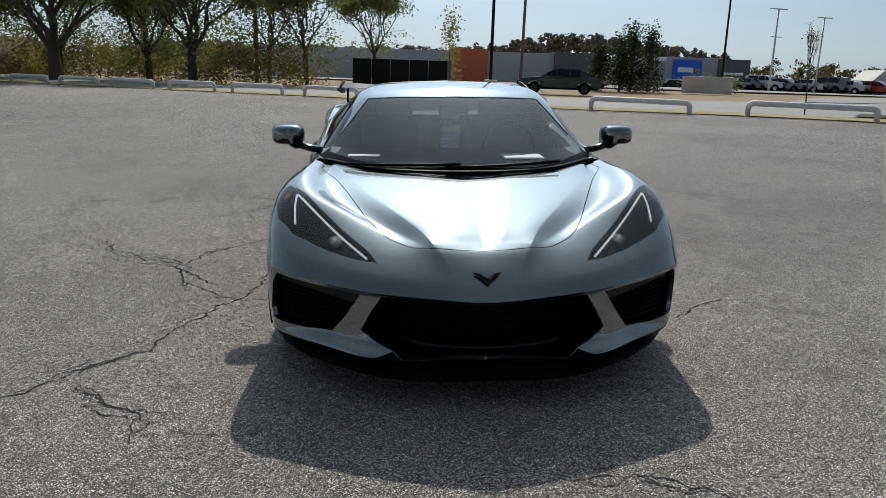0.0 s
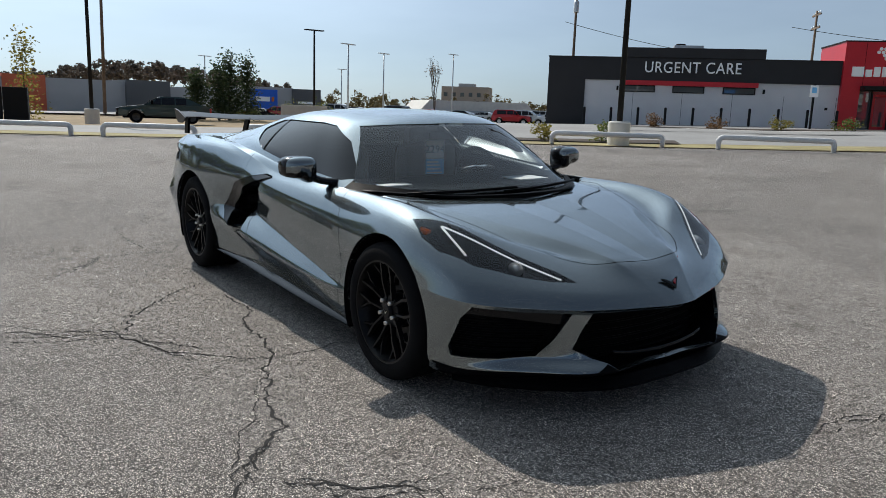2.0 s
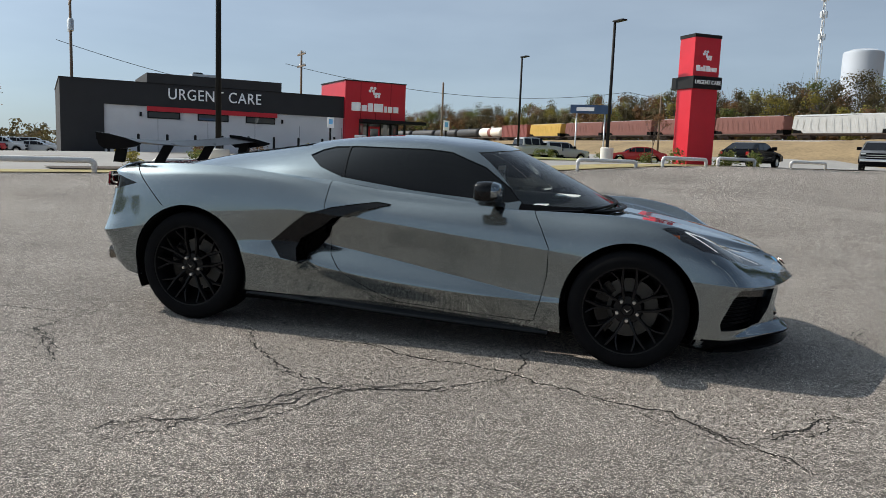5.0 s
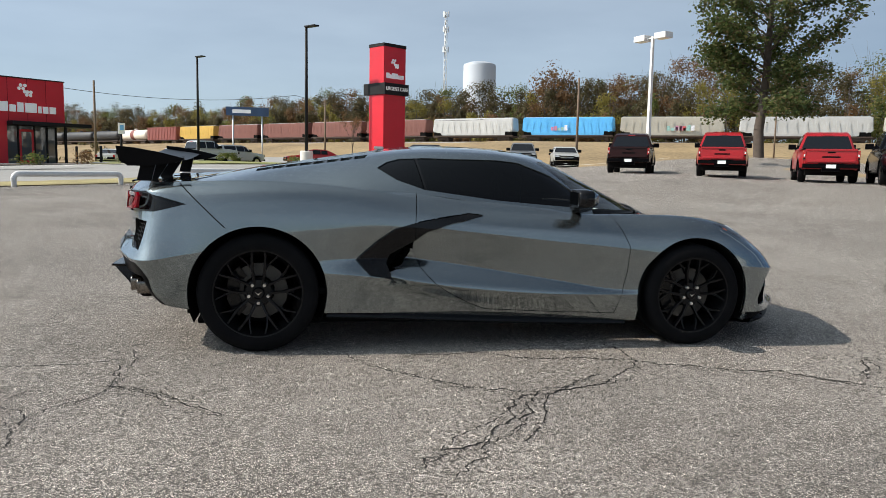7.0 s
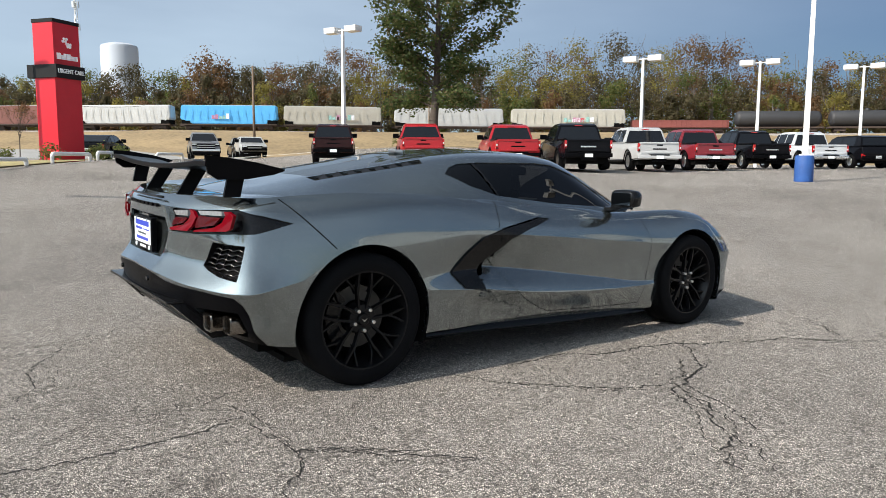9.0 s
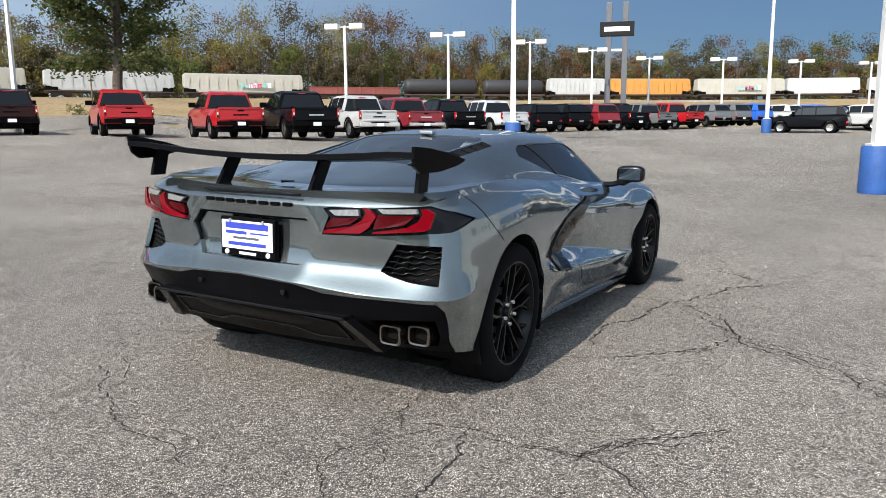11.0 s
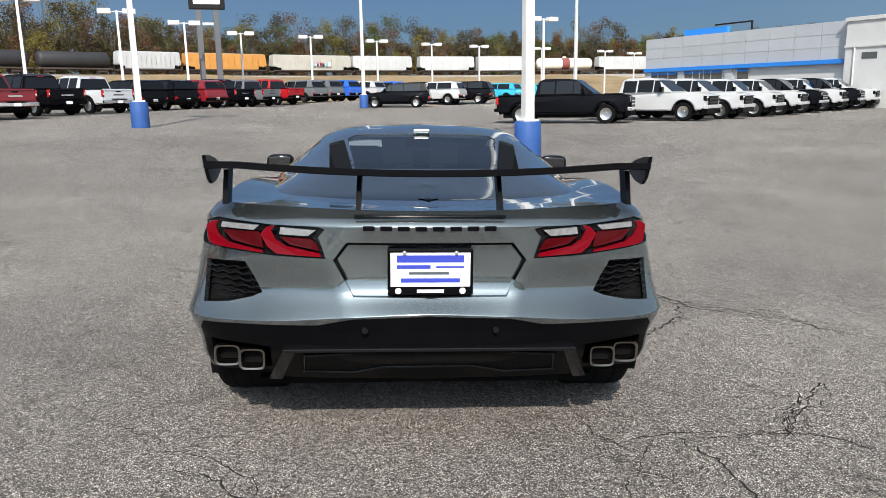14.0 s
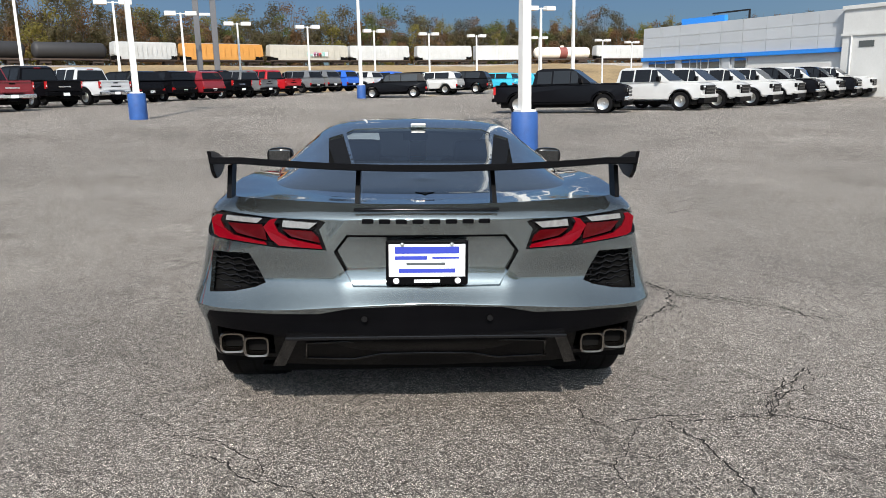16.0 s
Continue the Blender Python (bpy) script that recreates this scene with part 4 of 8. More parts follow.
# rear wing on four struts
bm = bmesh.new()
prof = [(-.10, -.006), (-.03, .005), (.06, .015), (.135, .025), (.148, .0265), (.152, .023), (.153, .003), (.148, .0), (.06, -.004), (-.03, -.012)]
rows = []
for i in range(41):
    x = -.826 + 1.652 * i / 40
    drop = -.030 * max(0, 1 - (abs(x) / .70) ** 2)
    rows.append([bm.verts.new((x, 1.985 + y, 1.115 + z + drop)) for y, z in prof])
for a, b in zip(rows, rows[1:]):
    for i in range(len(prof)):
        bm.faces.new((a[i], b[i], b[(i + 1) % len(prof)], a[(i + 1) % len(prof)]))
bm.faces.new(rows[0])
bm.faces.new(rows[-1])
bmesh.ops.recalc_face_normals(bm, faces=bm.faces[:])
wing = part("rear_wing", bm, M_WING, CAR, "gloss black rear wing", smooth=40)
END = [(1.77, 1.098), (1.82, 1.080), (1.95, 1.058), (2.08, 1.056), (2.125, 1.085), (2.14, 1.165), (2.04, 1.158), (1.90, 1.136), (1.77, 1.106)]
bm = plate(END, .014, "x", .826)
for v in bm.verts:
    v.co.x += (1.98 - v.co.y) * .11 + (v.co.z - 1.10) * .12
sides("end_plate", bm, M_WING, wing, "upswept wing end plate")
for x, top, foot in ((.775, 1.10, .972), (.268, 1.095, .952)):
    bm = bmesh.new()
    quad = [bm.verts.new(p) for p in ((x - .009, 1.93, top), (x + .009, 1.93, top), (x + .009, 2.01, top), (x - .009, 2.01, top),
                                      (x - .005, 2.02 - .06 * (x > .5), foot), (x + .013, 2.02 - .06 * (x > .5), foot), (x + .013, 2.10 - .06 * (x > .5), foot), (x - .005, 2.10 - .06 * (x > .5), foot))]
    for f in ((0, 1, 2, 3), (4, 7, 6, 5), (0, 4, 5, 1), (1, 5, 6, 2), (2, 6, 7, 3), (3, 7, 4, 0)):
        bm.faces.new([quad[i] for i in f])
    bmesh.ops.recalc_face_normals(bm, faces=bm.faces[:])
    sides("strut", bm, M_WING, wing, "black wing strut")

# sill and underbody
bm = bmesh.new()
line = spline(np.array([(.892, -.93, .140), (.900, -.5, .150), (.900, .1, .168), (.905, .6, .19), (.925, .97, .205)]), 8)
rows = [[bm.verts.new(p) for p in ((x - .10, y, z + .05), (x - .005, y, z + .012), (x, y, z), (x - .01, y, z - .012), (x - .13, y, z - .012))] for x, y, z in line]
for a, b in zip(rows, rows[1:]):
    for i in range(4):
        bm.faces.new((a[i], b[i], b[i + 1], a[i + 1]))
bmesh.ops.recalc_face_normals(bm, faces=bm.faces[:])
sides("side_skirt", bm, M_BLACK_GLOSS, CAR, "gloss black side skirt", smooth=50)
part("underbody", box(-.74, .74, -2.0, 1.72, .13, .16), M_DARK, CAR)
part("inner_body", box(-.60, .60, -1.85, 1.80, .16, .52), M_DARK, CAR)

# cabin glass
SCREEN = [(-.1, .814), (.40, .822), (.742, .858), (.515, 1.138), (.33, 1.15), (-.1, 1.158)]
screen = take(cabin, carve(cabin, SCREEN, "y", lambda c: c.y < -0.30))
WINDOW = [(-.725, .876), (-.64, .862), (-.30, .885), (-.07, .902), (.37, .955), (.41, 1.142), (.386, 1.146), (-.10, 1.147), (-.25, 1.135), (-.47, 1.055), (-.70, .90)]
QUARTER = [(.385, .957), (.55, 1.01), (.665, 1.078), (.60, 1.115), (.52, 1.137), (.425, 1.142)]
window = take(cabin, carve(cabin, WINDOW, "x", lambda c: c.x > 0.45))
quarter = take(cabin, carve(cabin, QUARTER, "x", lambda c: c.x > 0.45))
PILLAR = [(.362, .955), (.392, .957), (.432, 1.143), (.402, 1.143)]
pillar = take(cabin, carve(cabin, PILLAR, "x", lambda c: c.x > 0.45))
sides("door_pillar", pillar, M_BLACK_GLOSS, CAR, "gloss black door pillar")
FOOT = [(-.1, -1.40), (-.1, -1.15), (.42, -1.05), (.70, -.72), (.86, -.70), (.86, -1.40)]
foot = take(cabin, carve(cabin, FOOT, "z", lambda c: c.z < .875 and c.y < -.68))
part("screen_foot", both(foot), M_BLACK, CAR, "black panel at the foot of the windscreen")
REAR = [(-.1, .60), (.37, .60), (.412, .68), (.325, 1.38), (-.1, 1.40)]
rear_glass = take(cabin, carve(cabin, REAR, "z", lambda c: c.z > 1.0))
LOUVRE = [(.43, .70), (.508, .73), (.445, 1.40), (.337, 1.40)]
louvre = take(cabin, carve(cabin, LOUVRE, "z", lambda c: c.z > 1.0))
slat_places = [(y, .475 - .105 * (y - .74) / .62, on_shell(louvre, .475 - .105 * (y - .74) / .62, y)) for y in (.80 + .085 * k for k in range(7))]
for bm, d in ((screen, .004), (window, .006), (quarter, .006), (rear_glass, .004), (louvre, .02)):
    k = bm.verts.layers.float_vector.get("nrm")
    for v in bm.verts:
        v.co -= Vector(v[k]) * d
screen_ob = part("windscreen", both(screen), M_SCREEN, CAR, "raked windscreen with a price card behind it")
screen_ob.visible_shadow = False
for o in sides("side_window", window, M_TINT, CAR, "dark tinted door window"):
    o.visible_shadow = False
sides("quarter_window", quarter, M_TINT, CAR, "dark tinted quarter window")
rg = part("rear_window", both(rear_glass), M_HATCH, CAR, "tinted rear hatch glass")
rg.visible_shadow = False
sides("louvre", louvre, M_DARK, CAR, "black air louvre beside the hatch")
ROOF = [(-.1, -.375), (.30, -.355), (.40, -.26), (.455, .0), (.46, .42), (-.1, .44)]
roof = take(cabin, carve(cabin, ROOF, "z", lambda c: c.z > 1.1))
part("roof_panel", both(lip(roof, .012, .0018)), M_PAINT, CAR, "removable grey roof panel")
bmesh.ops.delete(shell, geom=[f for f in shell.faces if abs(f.calc_center_median().x) < .785 and -.95 < f.calc_center_median().y < .60 and f.calc_center_median().z > .78], context="FACES")
part("cabin_frame", both(lip(cabin, .02)), M_PAINT, CAR, "grey pillars and rear buttresses")
part("body_shell", both(lip(shell, .02)), M_PAINT, CAR, "grey metallic body with sharp creases")
for y, x, z in slat_places:
    bm = box(-.045, .045, -.012, .030, -.003, .003, .001)
    sides("hatch_slat", moved(bm, pose(x, y, z - .008, -28, 14, 6)), M_BLACK_GLOSS, CAR)
part("camera_pod", box(-.045, .045, .56, .62, 1.190, 1.212, .006), M_STEEL, CAR, "small rear camera housing")

# mirrors
bm = bmesh.new()
n = 20
rows = []
for y, w, h, cx in ((-.642, .03, .02, .975), (-.634, .068, .042, .98), (-.60, .088, .056, .983), (-.56, .095, .058, .985), (-.515, .093, .056, .985), (-.507, .085, .05, .985)):
    ring = []
    for i in range(n):
        a = 2 * math.pi * i / n
        c, s = math.cos(a), math.sin(a)
        ring.append(bm.verts.new((cx + math.copysign(abs(c) ** .6, c) * w, y, .935 + math.copysign(abs(s) ** .6, s) * h - .03 * (c < -.2) * (s < 0))))
    rows.append(ring)
for a, b in zip(rows, rows[1:]):
    for i in range(n):
        f = bm.faces.new((a[i], a[(i + 1) % n], b[(i + 1) % n], b[i]))
bm.faces.new(rows[0])
bm.faces.new(rows[-1])
bmesh.ops.recalc_face_normals(bm, faces=bm.faces[:])
for f in bm.faces:
    f.material_index = 1 if f.calc_center_median().z < .915 or f.calc_center_median().y > -.60 else 0
mirrors = sides("door_mirror", bm, [M_PAINT, M_BLACK_GLOSS], CAR, "gloss black door mirror with a grey metallic front cap", smooth=60)
bm = box(.91, 1.06, -.509, -.502, .895, .975, .002)
for a, b in zip(sides("mirror_glass", bm, material("mirror_glass", (.12, .125, .13), .02, 1.0), None), mirrors):
    a.parent = b
bm = bmesh.new()
sweep(bm, spline(np.array([(.77, -.60, .848), (.86, -.59, .858), (.95, -.58, .893)]), 5), .034, 10, flat=.6)
for a, b in zip(sides("mirror_arm", bm, M_BLACK_GLOSS, None, "black mirror arm"), mirrors):
    a.parent = b

# wipers
for x0, x1, lean in ((-.62, -.02, .0), (-.10, .52, .0)):
    bm = bmesh.new()
    pts = [(x0 + (x1 - x0) * t, -1.215 + .42 * abs(x0 + (x1 - x0) * t) ** 2 - .012, .828 + .02 * t) for t in (0, .25, .5, .75, 1)]
    sweep(bm, pts, .008, 8)
    part("wiper", bm, M_BLACK, CAR, "black wiper arm")
bm = bmesh.new()
cowl = spline(np.array([(-.74, -.83, .822), (-.42, -1.17, .815), (0, -1.275, .815), (.42, -1.17, .815), (.74, -.83, .822)]), 8)
sweep(bm, cowl, .020, 8, flat=.35)
part("cowl", bm, M_BLACK, CAR, "black cowl at the foot of the windscreen")

# cabin inside
dash = bmesh.new()
add_box(dash, -.70, .70, -1.05, -.45, .62, .80, .05)
merge(dash, plate([(-.70, -.45), (-.70, -.76), (-.42, -1.075), (0, -1.175), (.42, -1.075), (.70, -.76), (.70, -.45)], .012, "z", .824))
part("dashboard", dash, M_INTERIOR, CAR, "dark dashboard")
for x in (-.36, .36):
    bm = bmesh.new()
    add_box(bm, x - .24, x + .24, -.35, .15, .35, .50, .05)
    add_box(bm, x - .22, x + .22, .12, .30, .45, .98, .06, m=Matrix.Rotation(0.0, 4, "X"))
    add_box(bm, x - .13, x + .13, .22, .32, .96, 1.10, .04)
    part("seat", bm, M_SEAT, CAR, "grey bucket seat")
bm = bmesh.new()
add_box(bm, -.62, .62, .42, .48, .40, .98, .02)
part("bulkhead", bm, M_INTERIOR, CAR)
part("headliner", box(-.44, .44, -.36, .45, 1.150, 1.158, .002), M_INTERIOR, CAR)
part("cabin_floor", box(-.72, .72, -1.0, 1.5, .30, .34), M_INTERIOR, CAR)
part("engine_cover", box(-.42, .42, .60, 1.35, .80, .92, .03), M_INTERIOR, CAR)
bm = lathe([(.165, -.012), (.18, 0), (.165, .012), (.15, 0)], 32, "y", True)
part("steering_wheel", moved(bm, pose(.36, -.42, .83, -22, 0, 0)), M_INTERIOR, CAR)
bm = box(-.09, .09, -.50, -.47, 1.05, 1.105, .010)
part("inside_mirror", bm, M_INTERIOR, CAR)
# price card behind the glass with its number; the small print as bars
card = part("price_card", box(-.061, .061, -.001, .001, -.054, .054), M_CARD, CAR, "white price card with printed number", m=pose(-.02, -.452, .992, 0, 0, -13))
w = letters("2294", .064, .001)
part("card_number", moved(w, Matrix.Translation((0, -.0022, .0)) @ pose(0, 0, 0, 0, 0, 0)), M_INK, card)
card2 = part("blue_card", box(-.060, .060, -.001, .001, -.045, .05), M_LIGHTBLUE, CAR, "pale blue printed card", m=pose(-.02, -.452, .886, 0, 0, -13))
for z in (.03, .01, -.012, -.035):
    part("card_print", box(-.05, .035 - z * .4, -.002, -.001, z - .005, z + .004), M_PAPER, card2)
part("dash_papers", box(.25, .47, -.95, -.78, .838, .846, .001), M_CARD, CAR, "papers lying on the dashboard")
part("dash_papers", box(-.62, -.44, -.84, -.76, .838, .843, .001, ), M_CARD, CAR, "papers lying on the dashboard")


# wheels
def make_wheel(radius, rim, width, name_label):
    """A wheel about its own middle, with its face towards -x."""
    w = empty("wheel", name_label, "")
    half = width / 2
    prof = [(rim - .012, half - .02), (rim, half), (rim + .02, half + .006), (radius - .03, half + .004), (radius - .008, half - .012), (radius, half - .035)]
    prof = [(r, -a) for r, a in prof] + [(r, a) for r, a in reversed(prof)]
    t = part("tyre", lathe(prof, 72, "x"), M_TYRE, w, "low-profile black tyre", smooth=35)
    for k in range(3):
        a = (-.5 + .5 * k) * width * .5
        part("tread_groove", lathe([(radius - .004, a - .006), (radius + .0006, a - .006), (radius + .0006, a + .006), (radius - .004, a + .006)], 72, "x"), M_DARK, t)
    face = -half + .012
    part("rim", lathe([(rim - .005, face - .004), (rim + .004, face - .010), (rim - .010, face - .008), (rim - .022, face + .02), (rim - .045, face + .10), (rim - .06, half - .03), (rim - .005, half - .02)], 72, "x"), M_RIM, w, "black rim", smooth=35)
    part("hub", lathe([(.0, face + .012), (.028, face + .012), (.033, face + .018), (.036, face + .03), (.075, face + .034), (.082, face + .05), (.082, face + .10)], 40, "x"), M_RIM, w, "black hub", smooth=35)
    part("centre_cap", plate([(-.018, .008), (0, -.004), (.018, .008), (.006, -.004), (0, -.012), (-.006, -.004)], .002, "x", face + .009), M_STEEL, w)
    for k in range(5):
        a0 = 2 * math.pi * k / 5 + math.pi / 2
        nut_a = a0 + math.pi / 5
        n = bmesh.new()
        add_tube(n, (face + .006, .057 * math.cos(nut_a), .057 * math.sin(nut_a)), (face + .04, .057 * math.cos(nut_a), .057 * math.sin(nut_a)), .0095, .0105, 6)
        part("lug_nut", n, M_STEEL, w)
        for s in (-1, 1):
            b = bmesh.new()
            arms = [[(.05, a0 + s * .42), (.15, a0 + s * .26), (rim - .012, a0 + s * .15)], [(.142, a0 + s * .27), (.19, a0 + s * .36), (rim - .012, a0 + s * .47)]]
            for j, line in enumerate(arms):
                pts = [(face + (.030 if i == 0 else .014 - .010 * (i == len(line) - 1)) + .004 * j, r * math.cos(a), r * math.sin(a)) for i, (r, a) in enumerate(line)]
                for p, q in zip(pts, pts[1:]):
                    p, q = Vector(p), Vector(q)
                    d = (q - p).normalized()
                    side = d.cross(Vector((1, 0, 0))).normalized()
                    wp, wq = (.0115, .0075) if j == 0 else (.0075, .0065)
                    vs = []
                    for c, ww in ((p - d * .003, wp), (q + d * .003, wq)):
                        vs += [b.verts.new(c + side * ww + Vector((.022, 0, 0))), b.verts.new(c + side * ww * .6), b.verts.new(c - side * ww * .6), b.verts.new(c - side * ww + Vector((.022, 0, 0)))]
                    for f in ((0, 1, 5, 4), (1, 2, 6, 5), (2, 3, 7, 6), (3, 0, 4, 7), (0, 3, 2, 1), (4, 5, 6, 7)):
                        b.faces.new([vs[i] for i in f])
            bmesh.ops.recalc_face_normals(b, faces=b.faces[:])
            part("spoke", b, M_RIM, w)
    part("brake_disc", lathe([(.09, face + .105), (.165, face + .105), (.165, face + .125), (.09, face + .125)], 48, "x", True), M_DISC, w, "grey brake disc", smooth=30)
    cal = lathe([(.115, face + .085), (.185, face + .085), (.185, face + .15), (.115, face + .15)], 48, "x", True)
    bmesh.ops.delete(cal, geom=[f for f in cal.faces if f.calc_center_median().y * 1 < .085], context="FACES")
    part("brake_caliper", cal, M_BLACK_GLOSS, w, "black brake caliper")
    return w


for axle, r, rim, width, x in ((FRONT_AXLE, FRONT_R, .246, .245, .826), (REAR_AXLE, REAR_R, .258, .305, .797)):
    for sx in (-1, 1):
        w = make_wheel(r, rim, width, "black split-spoke alloy wheel")
        w.parent = CAR
        w.matrix_basis = Matrix.Translation((sx * x, axle, r)) @ (pose(0, 0, 0) if sx < 0 else pose(0, 0, 0, 0, 0, 180))


# ---- the ground: a lot that falls gently, with banks beyond it ----
# places on plan and their heights
LEVELS = [(27, -14, 1.0), (20, -19, .8), (16, -26, .72), (16, -33, .78), (12, -45, .85), (5, -60, 1.1), (0, -50, .55), (-6, -28, .1), (-15, -35, .08),
          (-37, -54, .1), (38, -27, 2.1), (35, -4, 1.15), (33, 1, 1.1), (47, 8, 1.25), (43, 18, .85), (24, 19, .72), (23, 50, .1), (-18, 36, 0.0), (9, 39, .0),
          (0, 112, -2.0), (45, 110, -1.2), (60, 60, -.3), (-2.6, -12.4, 0.0), (10, -22, .4)]
RAIL_LINE = [(-40.0, 45.0), (-18.0, 31.6), (-3.2, 22.6), (7.4, 14.9), (16.3, 8.3), (26.3, -1.0), (32.9, -5.4), (38.0, -10.5)]
TRACK = [(420, 260), (281, 88), (201, 20), (139, -42), (109, -96), (70, -142), (15, -184), (-37, -202), (-160, -230), (-320, -260)]


def ground_height(x, y):
    z = LOT_X * x + LOT_Y * y
    far = math.hypot(x, y)
    k = min(1, max(0, (far - 7) / 14))
    k = k * k * (3 - 2 * k)
    if k > 0:
        top, low = 0.0, 0.0
        for a, b, h in LEVELS:
            w = 1 / ((x - a) ** 2 + (y - b) ** 2 + 9) ** 1.5
            top, low = top + w * h, low + w
        for a in range(0, 360, 45):
            p, q = 13 * math.cos(radians(a)), 13 * math.sin(radians(a))
            w = 1 / ((x - p) ** 2 + (y - q) ** 2 + 9) ** 1.5
            top, low = top + w * (LOT_X * p + LOT_Y * q), low + w
        z = z * (1 - k) + top / low * k
    d = 1e9
    for (a, b), (c, e) in zip(TRACK, TRACK[1:]):
        t = min(1, max(0, ((x - a) * (c - a) + (y - b) * (e - b)) / ((c - a) ** 2 + (e - b) ** 2)))
        d = min(d, math.hypot(x - a - t * (c - a), y - b - t * (e - b)))
    u = min(1, max(0, (62 - d) / 55))
    side = 5.4 * u * u * (3 - 2 * u)
    return z * (1 - u) + (1.2 + side) * u if d < 62 else z


def asphalt_material():
    """Weathered asphalt: pale stones in a darker binder, broad stains, worn patches."""
    m = bpy.data.materials.new("weathered_asphalt")
    m.use_nodes = True
    t = m.node_tree
    n, l = t.nodes, t.links
    b = n["Principled BSDF"]
    b.inputs["Roughness"].default_value = 0.86
    co = n.new("ShaderNodeTexCoord")

    def noise_of(scale, detail=4, rough=.55):
        z = n.new("ShaderNodeTexNoise")
        z.inputs["Scale"].default_value, z.inputs["Detail"].default_value, z.inputs["Roughness"].default_value = scale, detail, rough
        l.new(co.outputs["Object"], z.inputs["Vector"])
        return z.outputs["Fac"]

    def ramp(src, stops):
        r = n.new("ShaderNodeValToRGB")
        for i, (p, c) in enumerate(stops):
            e = r.color_ramp.elements[i] if i < 2 else r.color_ramp.elements.new(p)
            e.position, e.color = p, (*c, 1)
        l.new(src, r.inputs["Fac"])
        return r.outputs["Color"]

    def mixed(kind, a, c, f=1.0):
        x = n.new("ShaderNodeMix")
        x.data_type, x.blend_type = "RGBA", kind
        x.inputs["Factor"].default_value = f
        l.new(a, x.inputs["A"])
        l.new(c, x.inputs["B"])
        return x.outputs["Result"]

    v = n.new("ShaderNodeTexVoronoi")
    v.inputs["Scale"].default_value = 165
    l.new(co.outputs["Object"], v.inputs["Vector"])
    stone = ramp(v.outputs["Color"], ((0.0, (.11, .10, .09)), (0.5, (.46, .427, .392)), (1.0, (.88, .835, .785))))
    gap = ramp(v.outputs["Distance"], ((.28, (1.3, 1.3, 1.3)), (.55, (.10, .095, .09))))
    colour = mixed("MULTIPLY", stone, gap, .85)
    colour = mixed("MULTIPLY", colour, ramp(noise_of(62, 5, .72), ((.38, (.30, .29, .28)), (.56, (1.28, 1.28, 1.28)))), .75)
    colour = mixed("MULTIPLY", colour, ramp(noise_of(300, 2), ((.36, (.42, .41, .40)), (.50, (1.25, 1.25, 1.25)))), .9)
    colour = mixed("MULTIPLY", colour, ramp(noise_of(.45, 9, .72), ((.32, (.80, .79, .78)), (.66, (1.10, 1.09, 1.075)))))
    colour = mixed("MULTIPLY", colour, ramp(noise_of(17, 7, .8), ((.36, (.66, .65, .64)), (.58, (1.14, 1.14, 1.14)))), .8)
    colour = mixed("MULTIPLY", colour, ramp(noise_of(.11, 3), ((.35, (.88, .866, .852)), (.62, (1.12, 1.10, 1.085)))))
    colour = mixed("MULTIPLY", colour, ramp(noise_of(2.3, 8, .75), ((.28, (.55, .53, .51)), (.46, (1.04, 1.04, 1.04)))), .9)
    l.new(colour, b.inputs["Base Color"])
    k = n.new("ShaderNodeBump")
    k.inputs["Strength"].default_value, k.inputs["Distance"].default_value = 1.0, .006
    l.new(v.outputs["Distance"], k.inputs["Height"])
    k.invert = True
    k2 = n.new("ShaderNodeBump")
    k2.inputs["Strength"].default_value, k2.inputs["Distance"].default_value = .35, .02
    l.new(noise_of(14, 4), k2.inputs["Height"])
    l.new(k.outputs["Normal"], k2.inputs["Normal"])
    l.new(k2.outputs["Normal"], b.inputs["Normal"])
    return m


M_ASPHALT = asphalt_material()
M_ROAD = material("road_asphalt", (.20, .195, .185), .85, grain=.12, scale=.5, fine=.12, bump=.2)
M_CONCRETE = material("pale_concrete", (.46, .44, .40), .8, grain=.12, scale=1.5, fine=.08, bump=.2)
M_DRYGRASS = material("dry_grass", (.19, .135, .07), .95, grain=.35, scale=.12, fine=.35, bump=.8, bump_scale=6)
M_GRASS = material("lawn_grass", (.16, .165, .055), .95, grain=.3, scale=.5, fine=.35, bump=.8, bump_scale=20)
M_STRAW = material("straw_verge", (.22, .185, .085), .95, grain=.35, scale=1.5, fine=.35, bump=.8, bump_scale=25)
M_MULCH = material("dark_mulch", (.045, .033, .025), .95, grain=.4, scale=3, fine=.4, bump=.8, bump_scale=30)


def patch(name, outline, mat, label, lift, size=4.0, kind="structure"):
    """A sheet of ground of that outline, lying on the terrain."""
    bm = bmesh.new()
    f = bm.faces.new([bm.verts.new((x, y, 0)) for x, y in outline])
    if f.calc_area() and f.normal.z < 0:
        f.normal_flip()
    bmesh.ops.triangulate(bm, faces=bm.faces[:])
    for _ in range(9):
        long = [e for e in bm.edges if e.calc_length() > size * (1 + math.hypot(*((e.verts[0].co + e.verts[1].co) / 2)[:2]) / 30)]
        if not long:
            break
        bmesh.ops.subdivide_edges(bm, edges=long, cuts=1)
        bmesh.ops.triangulate(bm, faces=[g for g in bm.faces if len(g.verts) > 3])
    for v in bm.verts:
        v.co.z = ground_height(v.co.x, v.co.y) + lift
    bmesh.ops.recalc_face_normals(bm, faces=bm.faces[:])
    if sum(g.normal.z for g in bm.faces) < 0:
        bmesh.ops.reverse_faces(bm, faces=bm.faces[:])
    return part(name, bm, mat, None, label, smooth=180, kind=kind)


